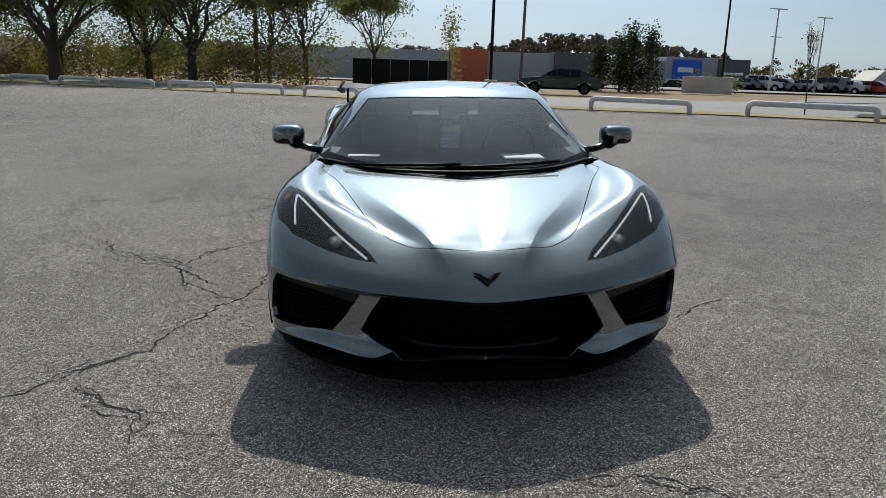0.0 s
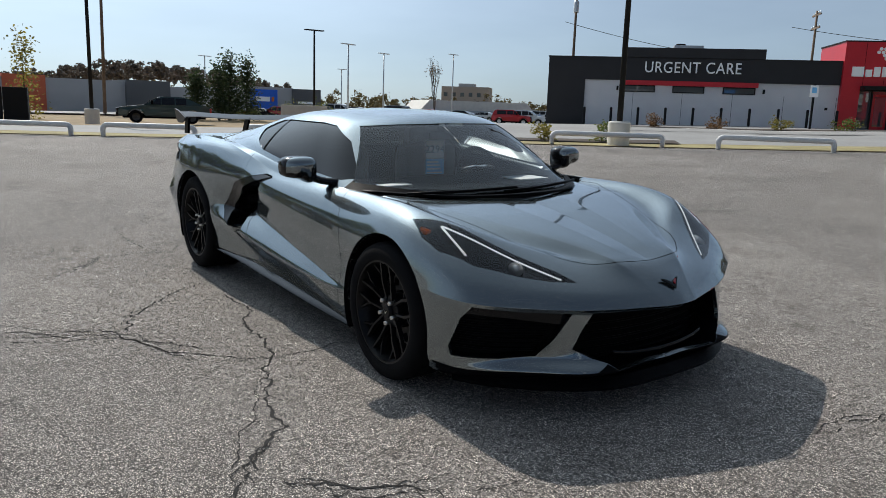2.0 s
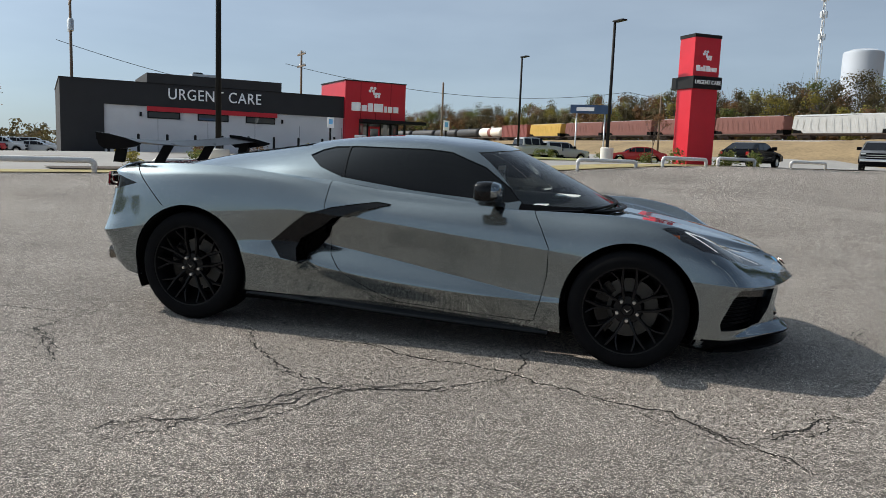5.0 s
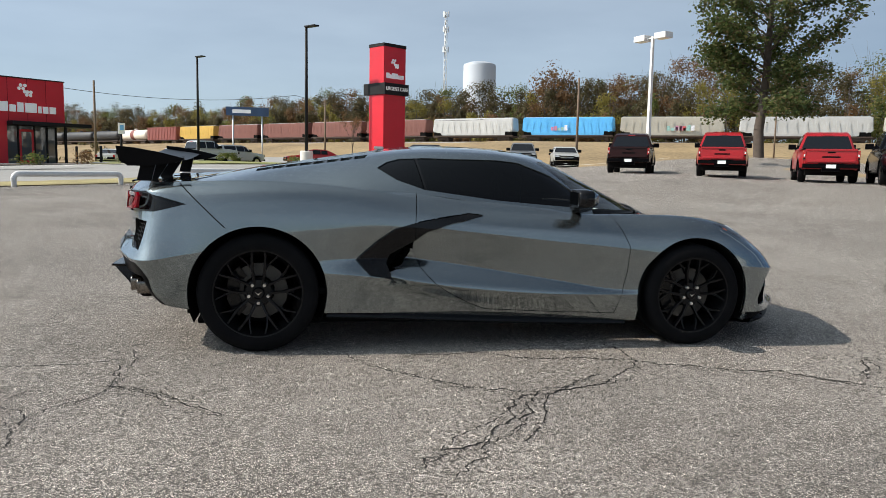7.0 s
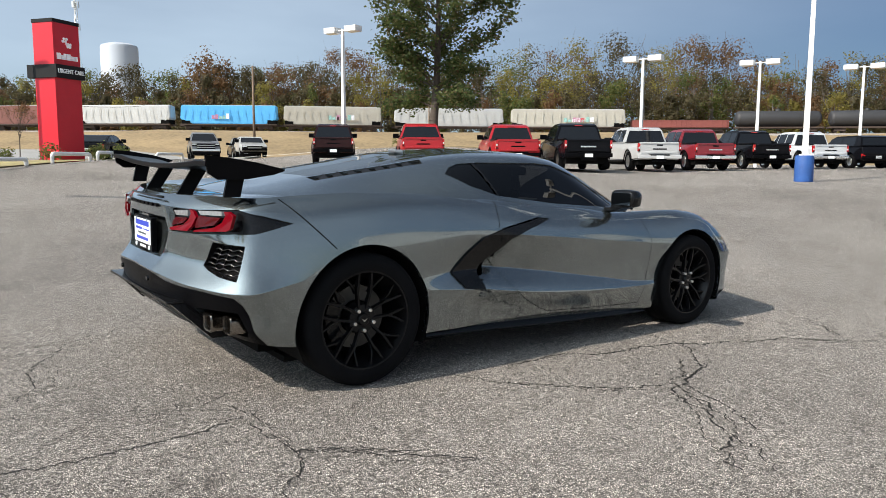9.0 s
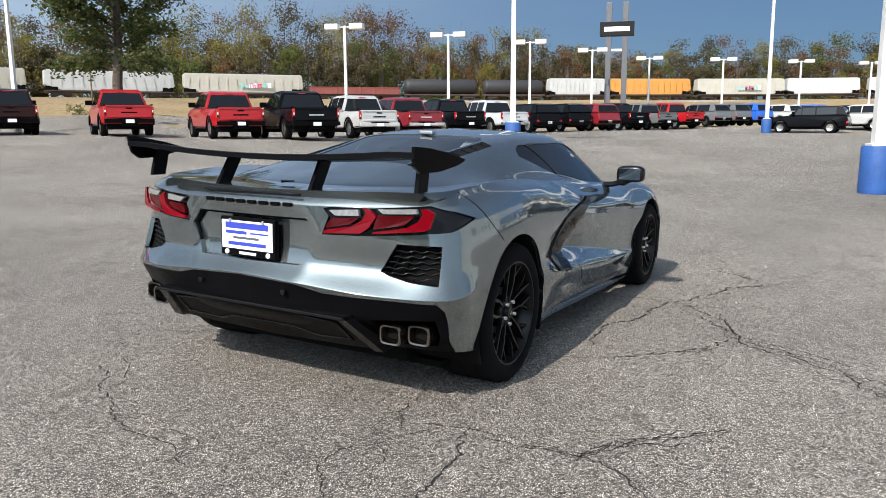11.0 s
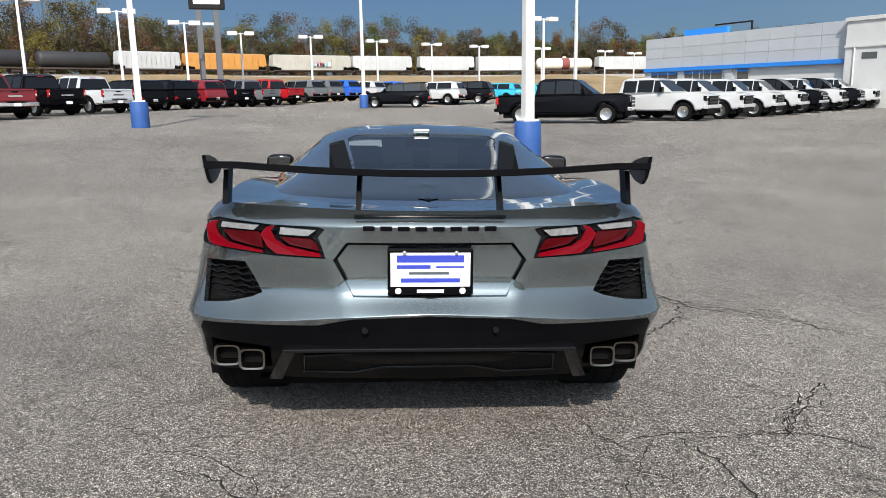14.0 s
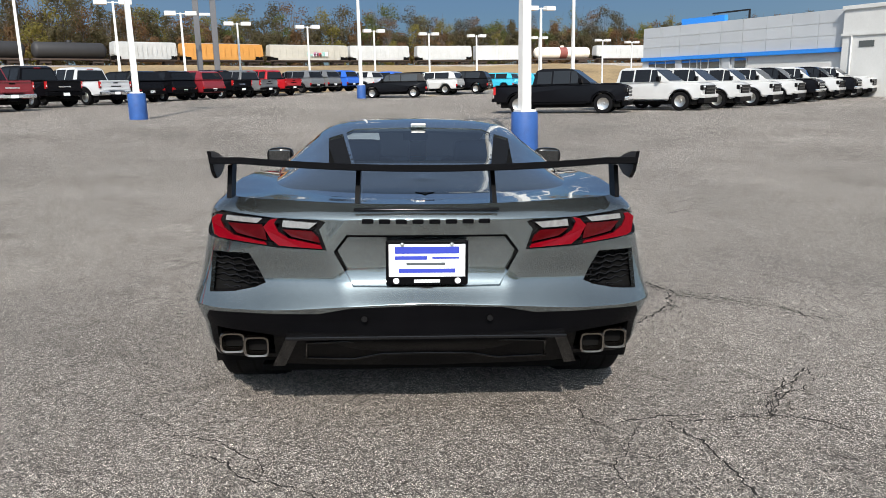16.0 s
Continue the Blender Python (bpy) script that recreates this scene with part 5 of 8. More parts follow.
bm = bmesh.new()
rings = []
radii = [0, 4, 8, 12, 16, 20, 25, 30, 36, 42, 50, 60, 72, 86, 102, 120, 140, 160, 180, 200, 225, 255, 300, 400, 600, 1200, 3000]
for r in radii[1:]:
    rings.append([bm.verts.new((r * math.cos(2 * math.pi * i / 96), r * math.sin(2 * math.pi * i / 96),
                                ground_height(r * math.cos(2 * math.pi * i / 96), r * math.sin(2 * math.pi * i / 96)) - .05 - .0008 * r)) for i in range(96)])
c = bm.verts.new((0, 0, -.05))
for i in range(96):
    bm.faces.new((c, rings[0][i], rings[0][(i + 1) % 96]))
for a, b in zip(rings, rings[1:]):
    for i in range(96):
        bm.faces.new((a[i], b[i], b[(i + 1) % 96], a[(i + 1) % 96]))
bmesh.ops.recalc_face_normals(bm, faces=bm.faces[:])
part("ground", bm, M_DRYGRASS, None, "dry brown autumn grass land", smooth=180, kind="structure")


def off(line, d):
    """The line, moved d metres to its outer side."""
    out = []
    for i, (x, y) in enumerate(line):
        a, b = line[max(i - 1, 0)], line[min(i + 1, len(line) - 1)]
        t = Vector((b[0] - a[0], b[1] - a[1])).normalized()
        out.append((x - t.y * d, y + t.x * d))
    return out


LOT = [(-75, -120), (-75, 60)] + RAIL_LINE + [(40, -14), (39, -30), (33, -60), (24, -90), (10, -118)]
patch("parking_lot", LOT, M_ASPHALT, "weathered cracked asphalt parking lot", 0.0, 2.5)
patch("verge", off(RAIL_LINE, .25) + list(reversed(off(RAIL_LINE, 2.0))), M_STRAW, "dry straw-coloured grass verge", 0.015, 1.5)
patch("drive", off(RAIL_LINE, 2.0) + list(reversed(off(RAIL_LINE, 9.0))), M_ROAD, "grey asphalt drive beyond the rails", 0.01, 2.5)
patch("clinic_lot", [(14, 22), (27, 9.5), (36, 2), (50, 12), (36, 30), (28, 36), (22, 33)], M_ROAD, "grey asphalt forecourt of the clinic", 0.016, 3)
patch("lawn", [(31, 4.5), (38, -1.5), (52, -8), (90, 2), (96, 40), (60, 30), (47, 12)], M_GRASS, "mown green lawn", 0.02, 4)
patch("lawn", [(33, 11), (34.5, 5), (36, 0), (40, -3.5), (50, -4.5), (54, 1), (54, 9), (52, 17), (42, 14)], M_GRASS, "mown green lawn", 0.05, 3)
patch("lawn", [(36, -2), (41, -7), (60, -18), (52, -8)], M_GRASS, "mown green lawn", 0.03, 4)
patch("side_road", [(41, -7), (40, -14), (75, -33), (110, -25), (160, 25), (150, 40), (96, 0), (60, -16)], M_ROAD, "grey side road below the railway", 0.018, 5)
patch("store_lot", [(-25, 60), (85, 45), (110, 75), (95, 104), (-25, 104)], M_ROAD, "wide store parking lot", 0.02, 6)
patch("kerb_walk", off(RAIL_LINE[4:], 9.0) + list(reversed(off(RAIL_LINE[4:], 9.35))), M_CONCRETE, "pale concrete kerb", 0.12, 3)
patch("lot_kerb", [(38.0, -10.5), (38.4, -10.5), (40.4, -14), (39.4, -30), (33.4, -60), (33, -60), (39, -30), (40, -14)], M_CONCRETE, "pale concrete kerb", 0.12, 3)
patch("planting_bed", [(11.6, 14.2), (16.4, 10.2), (17.4, 11.2), (12.5, 15.3)], M_MULCH, "dark mulch planting bed", 0.05, 1.0)
patch("planting_bed", [(24, 20.5), (38, 8.5), (39.5, 10), (25.5, 22.5)], M_MULCH, "dark mulch planting bed", 0.05, 1.0)


# ---- cracks in the asphalt: narrow jagged grooves filled with dirt ----
M_CRACK = material("crack_dirt", (.012, .011, .010), .95, grain=.4, scale=20)


def crack(line, width, seed, step=.022, lift=.0025):
    rnd = random.Random(seed)
    bm = bmesh.new()
    pts = [Vector((x, y, 0)) for x, y in line]
    fine = []
    for a, b in zip(pts, pts[1:]):
        n = max(2, int((b - a).length / step))
        side = Vector((-(b - a).y, (b - a).x, 0)).normalized()
        walk_off = 0
        for i in range(n):
            walk_off = walk_off * .88 + rnd.choice((0, 0, 1)) * rnd.uniform(-.034, .034)
            fine.append((a.lerp(b, i / n) + side * (walk_off * min(1, 4 * i / n, 4 * (n - i) / n) + rnd.uniform(-.008, .008)), side))
    fine.append((pts[-1], side))
    rows = []
    for i, (p, s) in enumerate(fine):
        t = i / (len(fine) - 1)
        w = width * rnd.uniform(.35, 1.35) * min(1, .25 + 6 * t, .25 + 6 * (1 - t))
        a, b = p + s * w * rnd.uniform(.3, .7), p - s * w * rnd.uniform(.3, .7)
        rows.append([bm.verts.new((q.x, q.y, ground_height(q.x, q.y) + lift)) for q in (a, b)])
    for a, b in zip(rows, rows[1:]):
        bm.faces.new((a[0], a[1], b[1], b[0]))
    bmesh.ops.recalc_face_normals(bm, faces=bm.faces[:])
    if sum(f.normal.z for f in bm.faces) < 0:
        bmesh.ops.reverse_faces(bm, faces=bm.faces[:])
    return bm


def lay_crack(width, seed, *line):
    return part("crack", crack(line, width, seed), M_CRACK, None, "narrow dirt-filled crack in the asphalt", group="asphalt cracks", kind="structure")


lay_crack(0.012, 0, (-0.95, 0.95), (-1.31, 0.67), (-1.57, 0.39), (-1.72, 0.16), (-1.76, -0.0), (-1.82, -0.04), (-2.07, 0.05), (-2.32, 0.23))
lay_crack(0.009, 1, (-1.76, -0.0), (-1.61, -0.38), (-1.54, -0.59), (-1.32, -0.8), (-1.25, -0.83), (-0.96, -0.83), (-0.67, -0.81))
lay_crack(0.015, 2, (-1.1, 0.59), (-1.05, 0.3), (-1.08, -0.06), (-1.17, -0.27), (-1.17, -0.53), (-1.26, -0.85), (-1.35, -1.02), (-1.45, -1.26), (-1.49, -1.35), (-1.52, -1.51), (-1.58, -1.63), (-1.74, -1.81), (-1.86, -1.97))
lay_crack(0.009, 3, (-1.71, -1.97), (-1.59, -2.1), (-1.5, -2.21), (-1.34, -2.25), (-1.21, -2.3))
lay_crack(0.0045, 4, (-1.79, 2.61), (-1.55, 2.85), (-1.14, 3.19), (-0.54, 3.92), (-0.23, 4.15))
lay_crack(0.0045, 5, (-1.94, 1.51), (-1.67, 1.81), (-1.47, 2.08), (-1.56, 1.84))
lay_crack(0.008, 6, (0.48, -2.82), (0.69, -2.9))
lay_crack(0.0055, 7, (-1.2, -2.43), (-1.09, -2.46), (-1.0, -2.47))
lay_crack(0.013, 8, (-1.48, -0.65), (-1.66, -0.48), (-1.76, -0.2), (-1.82, 0.01), (-2.11, 0.14), (-2.33, 0.32), (-2.45, 0.52), (-2.53, 0.63), (-2.67, 0.68))
lay_crack(0.009, 9, (-2.34, 0.31), (-2.59, 0.46), (-2.72, 0.54))
lay_crack(0.005, 10, (-1.91, 2.69), (-1.84, 2.65), (-1.75, 2.6))
lay_crack(0.007, 11, (-2.1, 2.32), (-1.96, 2.32), (-1.82, 2.22), (-1.74, 2.11), (-1.53, 2.02), (-1.33, 2.06), (-1.02, 2.08))
lay_crack(0.006, 12, (-0.97, 2.07), (-0.82, 2.25), (-0.69, 2.52), (-0.79, 2.69), (-0.93, 2.79))
lay_crack(0.008, 13, (1.05, 2.21), (0.72, 2.45), (0.36, 2.67), (-0.11, 2.75), (-0.37, 2.88))
lay_crack(0.0055, 14, (-0.84, 2.18), (-0.7, 1.97), (-0.65, 1.76))
lay_crack(0.0055, 15, (-1.3, 0.7), (-1.45, 0.54), (-1.65, 0.35), (-1.82, 0.01))
lay_crack(0.0055, 16, (-1.51, 2.1), (-1.6, 1.82), (-1.88, 1.68), (-1.98, 1.38))
lay_crack(0.0055, 17, (-1.28, -0.82), (-1.43, -1.12), (-1.7, -1.57), (-1.85, -1.95))
lay_crack(0.008, 18, (2.98, -5.97), (1.57, -5.13), (0.64, -4.01))
lay_crack(0.009, 19, (-2.42, 0.23), (-2.16, 0.02), (-1.79, -0.12))
lay_crack(0.009, 20, (-1.78, -0.15), (-1.65, -0.54), (-1.58, -0.68))
lay_crack(0.009, 21, (-2.02, -2.13), (-1.89, -2.07), (-1.81, -1.93), (-1.74, -1.83), (-1.7, -1.74), (-1.61, -1.71))
lay_crack(0.010, 22, (-1.7, -2.05), (-1.6, -2.19), (-1.52, -2.27), (-1.38, -2.32), (-1.35, -2.3))
lay_crack(0.008, 23, (-1.35, -2.33), (-1.31, -2.52))
lay_crack(0.012, 24, (-2.95, 2.07), (-2.69, 2.24), (-2.43, 2.56), (-1.92, 2.87))
lay_crack(0.010, 25, (-2.56, 3.18), (-2.42, 2.7), (-2.32, 2.82))
lay_crack(0.008, 26, (-2.02, 1.41), (-1.75, 1.66), (-1.51, 1.95))
lay_crack(0.010, 27, (-1.12, 3.35), (-1.12, 2.25), (-0.99, 1.95))
lay_crack(0.012, 28, (3.3, 0.06), (3.84, 0.63), (4.68, 1.13), (5.36, 1.3))
lay_crack(0.007, 29, (0.3, -2.84), (0.43, -2.85), (0.61, -2.92), (0.75, -3.02), (0.82, -3.1))
lay_crack(0.012, 30, (-2.4, -4.37), (-2.77, -4.2), (-2.99, -3.61), (-3.46, -4.08), (-3.63, -3.51), (-3.99, -3.37), (-4.06, -2.88))
lay_crack(0.011, 31, (-2.8, -5.18), (-3.18, -4.26), (-3.87, -5.07), (-4.24, -4.41), (-4.78, -4.71))
lay_crack(0.010, 32, (-3.18, -4.26), (-3.05, -3.62), (-3.46, -4.08), (-3.87, -5.07))
lay_crack(0.0055, 33, (-1.66, 1.79), (-1.59, 2.01))
lay_crack(0.0055, 34, (-1.48, -0.52), (-1.67, -0.3), (-1.92, 0.03), (-2.29, 0.18), (-2.6, 0.55))
lay_crack(0.0055, 35, (-0.75, 2.1), (-1.04, 2.01), (-1.54, 1.99))
lay_crack(0.0055, 36, (1.39, 1.76), (1.09, 2.01), (0.96, 2.13), (0.85, 2.17), (0.64, 2.39), (0.52, 2.5))
lay_crack(0.0045, 37, (-2.04, -2.94), (-2.12, -2.33), (-2.63, -2.25))
lay_crack(0.006, 39, (-1.52, 2.05), (-1.58, 1.84), (-1.88, 1.59))
lay_crack(0.0045, 42, (-0.29, 2.75), (0.01, 2.65), (0.29, 2.62))
lay_crack(0.0045, 43, (-0.97, 2.66), (-0.87, 2.4), (-0.66, 2.08), (-0.64, 1.78))
lay_crack(0.0045, 44, (-1.85, 2.24), (-1.71, 2.11), (-1.53, 2.01), (-1.32, 1.99))
lay_crack(0.0055, 45, (-2.63, 0.71), (-2.17, 0.28), (-1.87, 0.05))
lay_crack(0.009, 46, (-1.69, -2.01), (-1.53, -2.18), (-1.35, -2.29), (-1.32, -2.45))
lay_crack(0.007, 47, (-2.01, -2.03), (-1.88, -2.0), (-1.77, -1.83), (-1.57, -1.67))
lay_crack(0.006, 48, (0.21, -2.83), (0.36, -2.81), (0.52, -2.85), (0.69, -2.92))
lay_crack(0.010, 49, (1.19, -1.26), (1.36, -1.08), (1.62, -0.93))
lay_crack(0.007, 50, (-3.79, 2.83), (-3.37, 2.2), (-3.26, 2.25), (-3.7, 3.18))
lay_crack(0.008, 51, (-2.5, 3.16), (-2.71, 2.64), (-3.14, 2.43), (-3.31, 1.79), (-3.62, 1.21))
lay_crack(0.007, 52, (-1.71, 2.79), (-1.85, 2.31), (-2.26, 2.23), (-2.6, 2.48))
rnd = random.Random(91)
for i in range(16):
    a, r = rnd.uniform(0, 6.283), rnd.uniform(7, 16)
    p, way = Vector((r * math.cos(a), r * math.sin(a))), rnd.uniform(0, 6.283)
    line = [tuple(p)]
    for _ in range(rnd.randint(4, 10)):
        way += rnd.uniform(-.75, .75)
        p = p + Vector((math.cos(way), math.sin(way))) * rnd.uniform(.25, .55)
        line.append(tuple(p))
    if min(math.hypot(x / 1.1, y / 2.4) for x, y in line) > 1.1:
        part("crack", crack(line, rnd.uniform(.006, .010), 200 + i), M_CRACK, None, "narrow dirt-filled crack in the asphalt", group="asphalt cracks", kind="structure")


# ---- parked vehicles ----
def paint_of(name, c, rough=.3):
    return material(name, c, rough, .15, coat=.6, grain=.04, scale=2)


PAINTS = {"black": material("black_car_paint", (.003, .003, .004), .14, spec=.14, grain=.04), "red": paint_of("red_car_paint", (.31, .007, .011)), "white": paint_of("white_car_paint", (.38, .38, .375)),
          "dark red": paint_of("dark_red_car_paint", (.16, .012, .018)), "silver": paint_of("silver_car_paint", (.42, .43, .44)), "blue": paint_of("blue_car_paint", (.02, .10, .42)),
          "grey": paint_of("grey_car_paint", (.11, .115, .12)), "teal": paint_of("teal_car_paint", (.02, .30, .42)), "dark green": paint_of("dark_green_car_paint", (.012, .03, .028)),
          "maroon": material("maroon_car_paint", (.016, .004, .004), .2, spec=.3, grain=.04)}
M_CARGLASS = material("dark_car_glass", (.006, .007, .009), .04, spec=.5)
M_CHROME = material("chrome_trim", (.62, .62, .62), .15, 1.0, grain=.05)
M_LAMPRED = material("red_lamp", (.45, .01, .012), .12, coat=1.0)
M_LAMPCLEAR = material("clear_lamp", (.7, .72, .74), .1, coat=1.0)

# side outlines: y from the nose back, z up; the greenhouse is apart
KINDS = {
    "pickup_truck": dict(length=5.85, width=2.04, wheel=.415, axles=(-1.95, 1.78), sill=.42,
                         body=[(-2.90, .52), (-2.94, 1.00), (-2.86, 1.15), (-2.62, 1.21), (-1.45, 1.27), (-1.38, 1.24), (2.90, 1.22), (2.92, .62), (2.86, .50)],
                         cab=[(-1.46, 1.24), (-.62, 1.86), (-.3, 1.92), (.75, 1.92), (1.02, 1.82), (1.14, 1.20)],
                         glass=((-.98, 1.28, -.55, 1.80), (-.50, 1.28, .22, 1.82), (.30, 1.28, .92, 1.80)), bed=(1.18, 2.84)),
    "suv": dict(length=4.95, width=1.96, wheel=.37, axles=(-1.55, 1.45), sill=.38,
                body=[(-2.42, .45), (-2.47, .85), (-2.36, 1.02), (-1.10, 1.14), (2.35, 1.18), (2.46, .85), (2.44, .5), (2.38, .42)],
                cab=[(-1.10, 1.13), (-.42, 1.66), (-.1, 1.74), (1.75, 1.75), (2.10, 1.66), (2.36, 1.16)],
                glass=((-.72, 1.20, -.30, 1.60), (-.25, 1.20, .52, 1.65), (.60, 1.20, 1.75, 1.65)), bed=None),
    "sedan": dict(length=4.8, width=1.84, wheel=.33, axles=(-1.45, 1.38), sill=.32,
                  body=[(-2.36, .40), (-2.40, .68), (-2.28, .82), (-1.05, .96), (1.75, 1.0), (2.36, .94), (2.40, .66), (2.34, .40)],
                  cab=[(-1.10, .95), (-.30, 1.38), (0, 1.43), (.85, 1.42), (1.15, 1.36), (1.95, .98)],
                  glass=((-.62, 1.0, -.20, 1.32), (-.16, 1.0, .50, 1.36), (.56, 1.0, 1.10, 1.34)), bed=None),
}


def vehicle(kind, colour, label, shine=True):
    """A parked vehicle on its wheels, its nose towards -y, built about the middle of its footprint."""
    k = KINDS[kind]
    ob = empty(kind, label, "car" if kind != "pickup_truck" else "pickup truck")
    w, paint = k["width"] / 2, PAINTS[colour]
    outline = [(y, z) for y, z in k["body"]]
    for axle in reversed(k["axles"]):
        r = k["wheel"] + .08
        outline += [(axle + r * math.cos(a), max(k["sill"], k["wheel"] + r * math.sin(a))) for a in (math.radians(5 + 17 * i) for i in range(11))]
    body = plate(outline, 2 * w, "x", -w)
    bmesh.ops.triangulate(body, faces=[f for f in body.faces if len(f.verts) > 4])
    for v in body.verts:
        t = abs(v.co.y) / (k["length"] / 2)
        v.co.x *= 1 - .10 * max(0, t - .72) / .28 - .05 * max(0, (v.co.z - .9))
    bmesh.ops.bevel(body, geom=[e for e in body.edges if len(e.link_faces) == 2 and e.calc_face_angle(0) > .6], offset=.055, segments=3, affect="EDGES")
    part("body", body, paint, ob, smooth=35)
    cab = plate(k["cab"], 2 * w - .06, "x", -w + .03)
    zc = k["cab"][0][1]
    for v in cab.verts:
        v.co.x *= 1 - .27 * max(0, v.co.z - zc) / .75
    bmesh.ops.bevel(cab, geom=[e for e in cab.edges if e.calc_face_angle(0) > .5], offset=.04, segments=2, affect="EDGES")
    part("cab", cab, paint, ob, smooth=35)

    def cab_x(z):
        return (w - .03) * (1 - .27 * max(0, z - zc) / .75)

    for y0, z0, y1, z1 in k["glass"]:
        slant = .22 if y0 == k["glass"][0][0] else 0
        for s in (-1, 1):
            bm = bmesh.new()
            pts = [(y0, z0), (y1, z0), (y1, z1), (y0 + slant, z1)]
            vs = [bm.verts.new((s * (cab_x(z) + d), y, z)) for d in (.012, -.03) for y, z in pts]
            for f in ((0, 1, 2, 3), (7, 6, 5, 4), (0, 4, 5, 1), (1, 5, 6, 2), (2, 6, 7, 3), (3, 7, 4, 0)):
                bm.faces.new([vs[i] for i in f])
            bmesh.ops.recalc_face_normals(bm, faces=bm.faces[:])
            part("side_window", bm, M_CARGLASS, ob)
    (ya, za), (yb, zb) = k["cab"][0], k["cab"][1]
    (yc, zd), (yd, ze) = k["cab"][-1], k["cab"][-2]
    for name, p, q, out in (("windscreen", (ya, za), (yb, zb), -1), ("rear_window", (yc, zd), (yd, ze), 1)):
        bm = bmesh.new()
        n = Vector((0, q[1] - p[1], p[0] - q[0])).normalized() * (.012 if out > 0 else -.012)
        if n.y * out < 0:
            n = -n
        a, b = Vector((0, *p)).lerp(Vector((0, *q)), .10), Vector((0, *p)).lerp(Vector((0, *q)), .90)
        vs = []
        for d in (1, -2):
            for c, sgn in ((a, -1), (a, 1), (b, 1), (b, -1)):
                vs.append(bm.verts.new((sgn * (cab_x(c.z) - .10), c.y + n.y * d, c.z + n.z * d)))
        for f in ((0, 1, 2, 3), (7, 6, 5, 4), (0, 4, 5, 1), (1, 5, 6, 2), (2, 6, 7, 3), (3, 7, 4, 0)):
            bm.faces.new([vs[i] for i in f])
        bmesh.ops.recalc_face_normals(bm, faces=bm.faces[:])
        part(name, bm, M_CARGLASS, ob)
    front, back = k["body"][1][0], k["body"][-2][0]
    top = k["body"][-3][1]
    if k["bed"]:
        part("cargo_bed", box(-w + .14, w - .14, k["bed"][0], k["bed"][1], top - .02, top + .006), M_DARK, ob)
        gate = part("tailgate", box(-w + .20, w - .20, back - .02, back + .012, .72, top - .04, .01), paint, ob)
        part("gate_lip", box(-w + .20, w - .20, back - .03, back + .045, top - .075, top - .02, .018), paint, gate)
        part("gate_rib", box(-w + .26, w - .26, back + .005, back + .03, .74, .82, .012), paint, gate)
        part("gate_handle", box(-.13, .13, back + .006, back + .022, top - .155, top - .10, .006), M_BLACK, gate)
        part("gate_badge", box(-.30, .30, back + .006, back + .018, .90, .955, .004), M_CHROME if colour in ("black", "dark red") else M_BLACK, gate)
        bumper = part("rear_bumper", box(-w + .08, w - .08, back - .05, back + .10, .52, .68, .03), {"white": paint, "dark red": M_CHROME, "silver": M_CHROME}.get(colour, M_BLACK), ob)
        part("bumper_step", box(-.42, .42, back - .02, back + .112, .655, .70, .012), M_BLACK, bumper)
        part("tow_hitch", box(-.30, .30, back - .10, back + .06, .40, .525, .02), M_BLACK, bumper)
        part("bed_rail", box(-w + .09, -w + .17, k["bed"][0], k["bed"][1], top - .01, top + .035, .012), M_BLACK, ob)
        part("bed_rail", box(w - .17, w - .09, k["bed"][0], k["bed"][1], top - .01, top + .035, .012), M_BLACK, ob)
        part("high_brake_light", box(-.16, .16, 1.02, 1.06, 1.80, 1.835, .006), M_LAMPRED, ob)
        lamp = (top - .38, top - .05, .085)
        part("front_bumper", box(-w + .06, w - .06, front - .08, front + .1, .54, .70, .03), M_CHROME if colour != "white" else paint, ob)
        part("front_valance", box(-w + .10, w - .10, front - .06, front + .2, .32, .55, .03), M_BLACK, ob)
        part("bonnet_scoop", box(-.42, .42, -2.55, -1.75, 1.215, 1.275, .025), paint, ob)
        part("running_board", box(-w + .02, -w + .16, -1.2, 1.1, .40, .46, .01), M_BLACK, ob)
        part("running_board", box(w - .16, w - .02, -1.2, 1.1, .40, .46, .01), M_BLACK, ob)
    else:
        part("rear_bumper", box(-w + .08, w - .08, back - .08, back + .05, .46, .66, .03), M_BLACK, ob)
        part("front_bumper", box(-w + .08, w - .08, front - .04, front + .1, .42, .58, .03), M_BLACK, ob)
        lamp = (top - .32, top - .08, .16)
    grille = part("grille", box(-w + .40, w - .40, front - .035, front + .05, .68, k["body"][2][1] - .07, .015), M_BLACK, ob)
    if k["bed"]:
        for z in (.79, .93):
            part("grille_bar", box(-w + .42, w - .42, front - .05, front - .03, z, z + .045, .006), M_DISC if colour == "white" else M_STEEL, grille)
    part("plate", box(-.16, .16, back + .10 if k["bed"] else back + .02, back + .106 if k["bed"] else back + .05, .52, .66), M_PAPER, ob)
    for s in (-1, 1):
        a, b = sorted((s * (w * .91 - lamp[2]), s * w * .915))
        tail_light = part("tail_light", box(a, b, back - .10, back + .012, lamp[0], lamp[1], .01), M_LAMPRED, ob)
        if k["bed"]:
            part("reversing_lens", box(a + .02, b - .02, back + .006, back + .018, lamp[0] + .10, lamp[0] + .18, .004), M_LAMPCLEAR, tail_light)
            part("lamp_surround", box(a + .01, b - .01, back + .004, back + .016, lamp[0] - .005, lamp[0] + .06, .004), M_BLACK_GLOSS, tail_light)
        a, b = sorted((s * (w * .90 - .38), s * w * .91))
        part("headlight", box(a, b, front - .01, front + .14, k["body"][2][1] - .27, k["body"][2][1] - .06, .02), M_BLACK_GLOSS, ob)
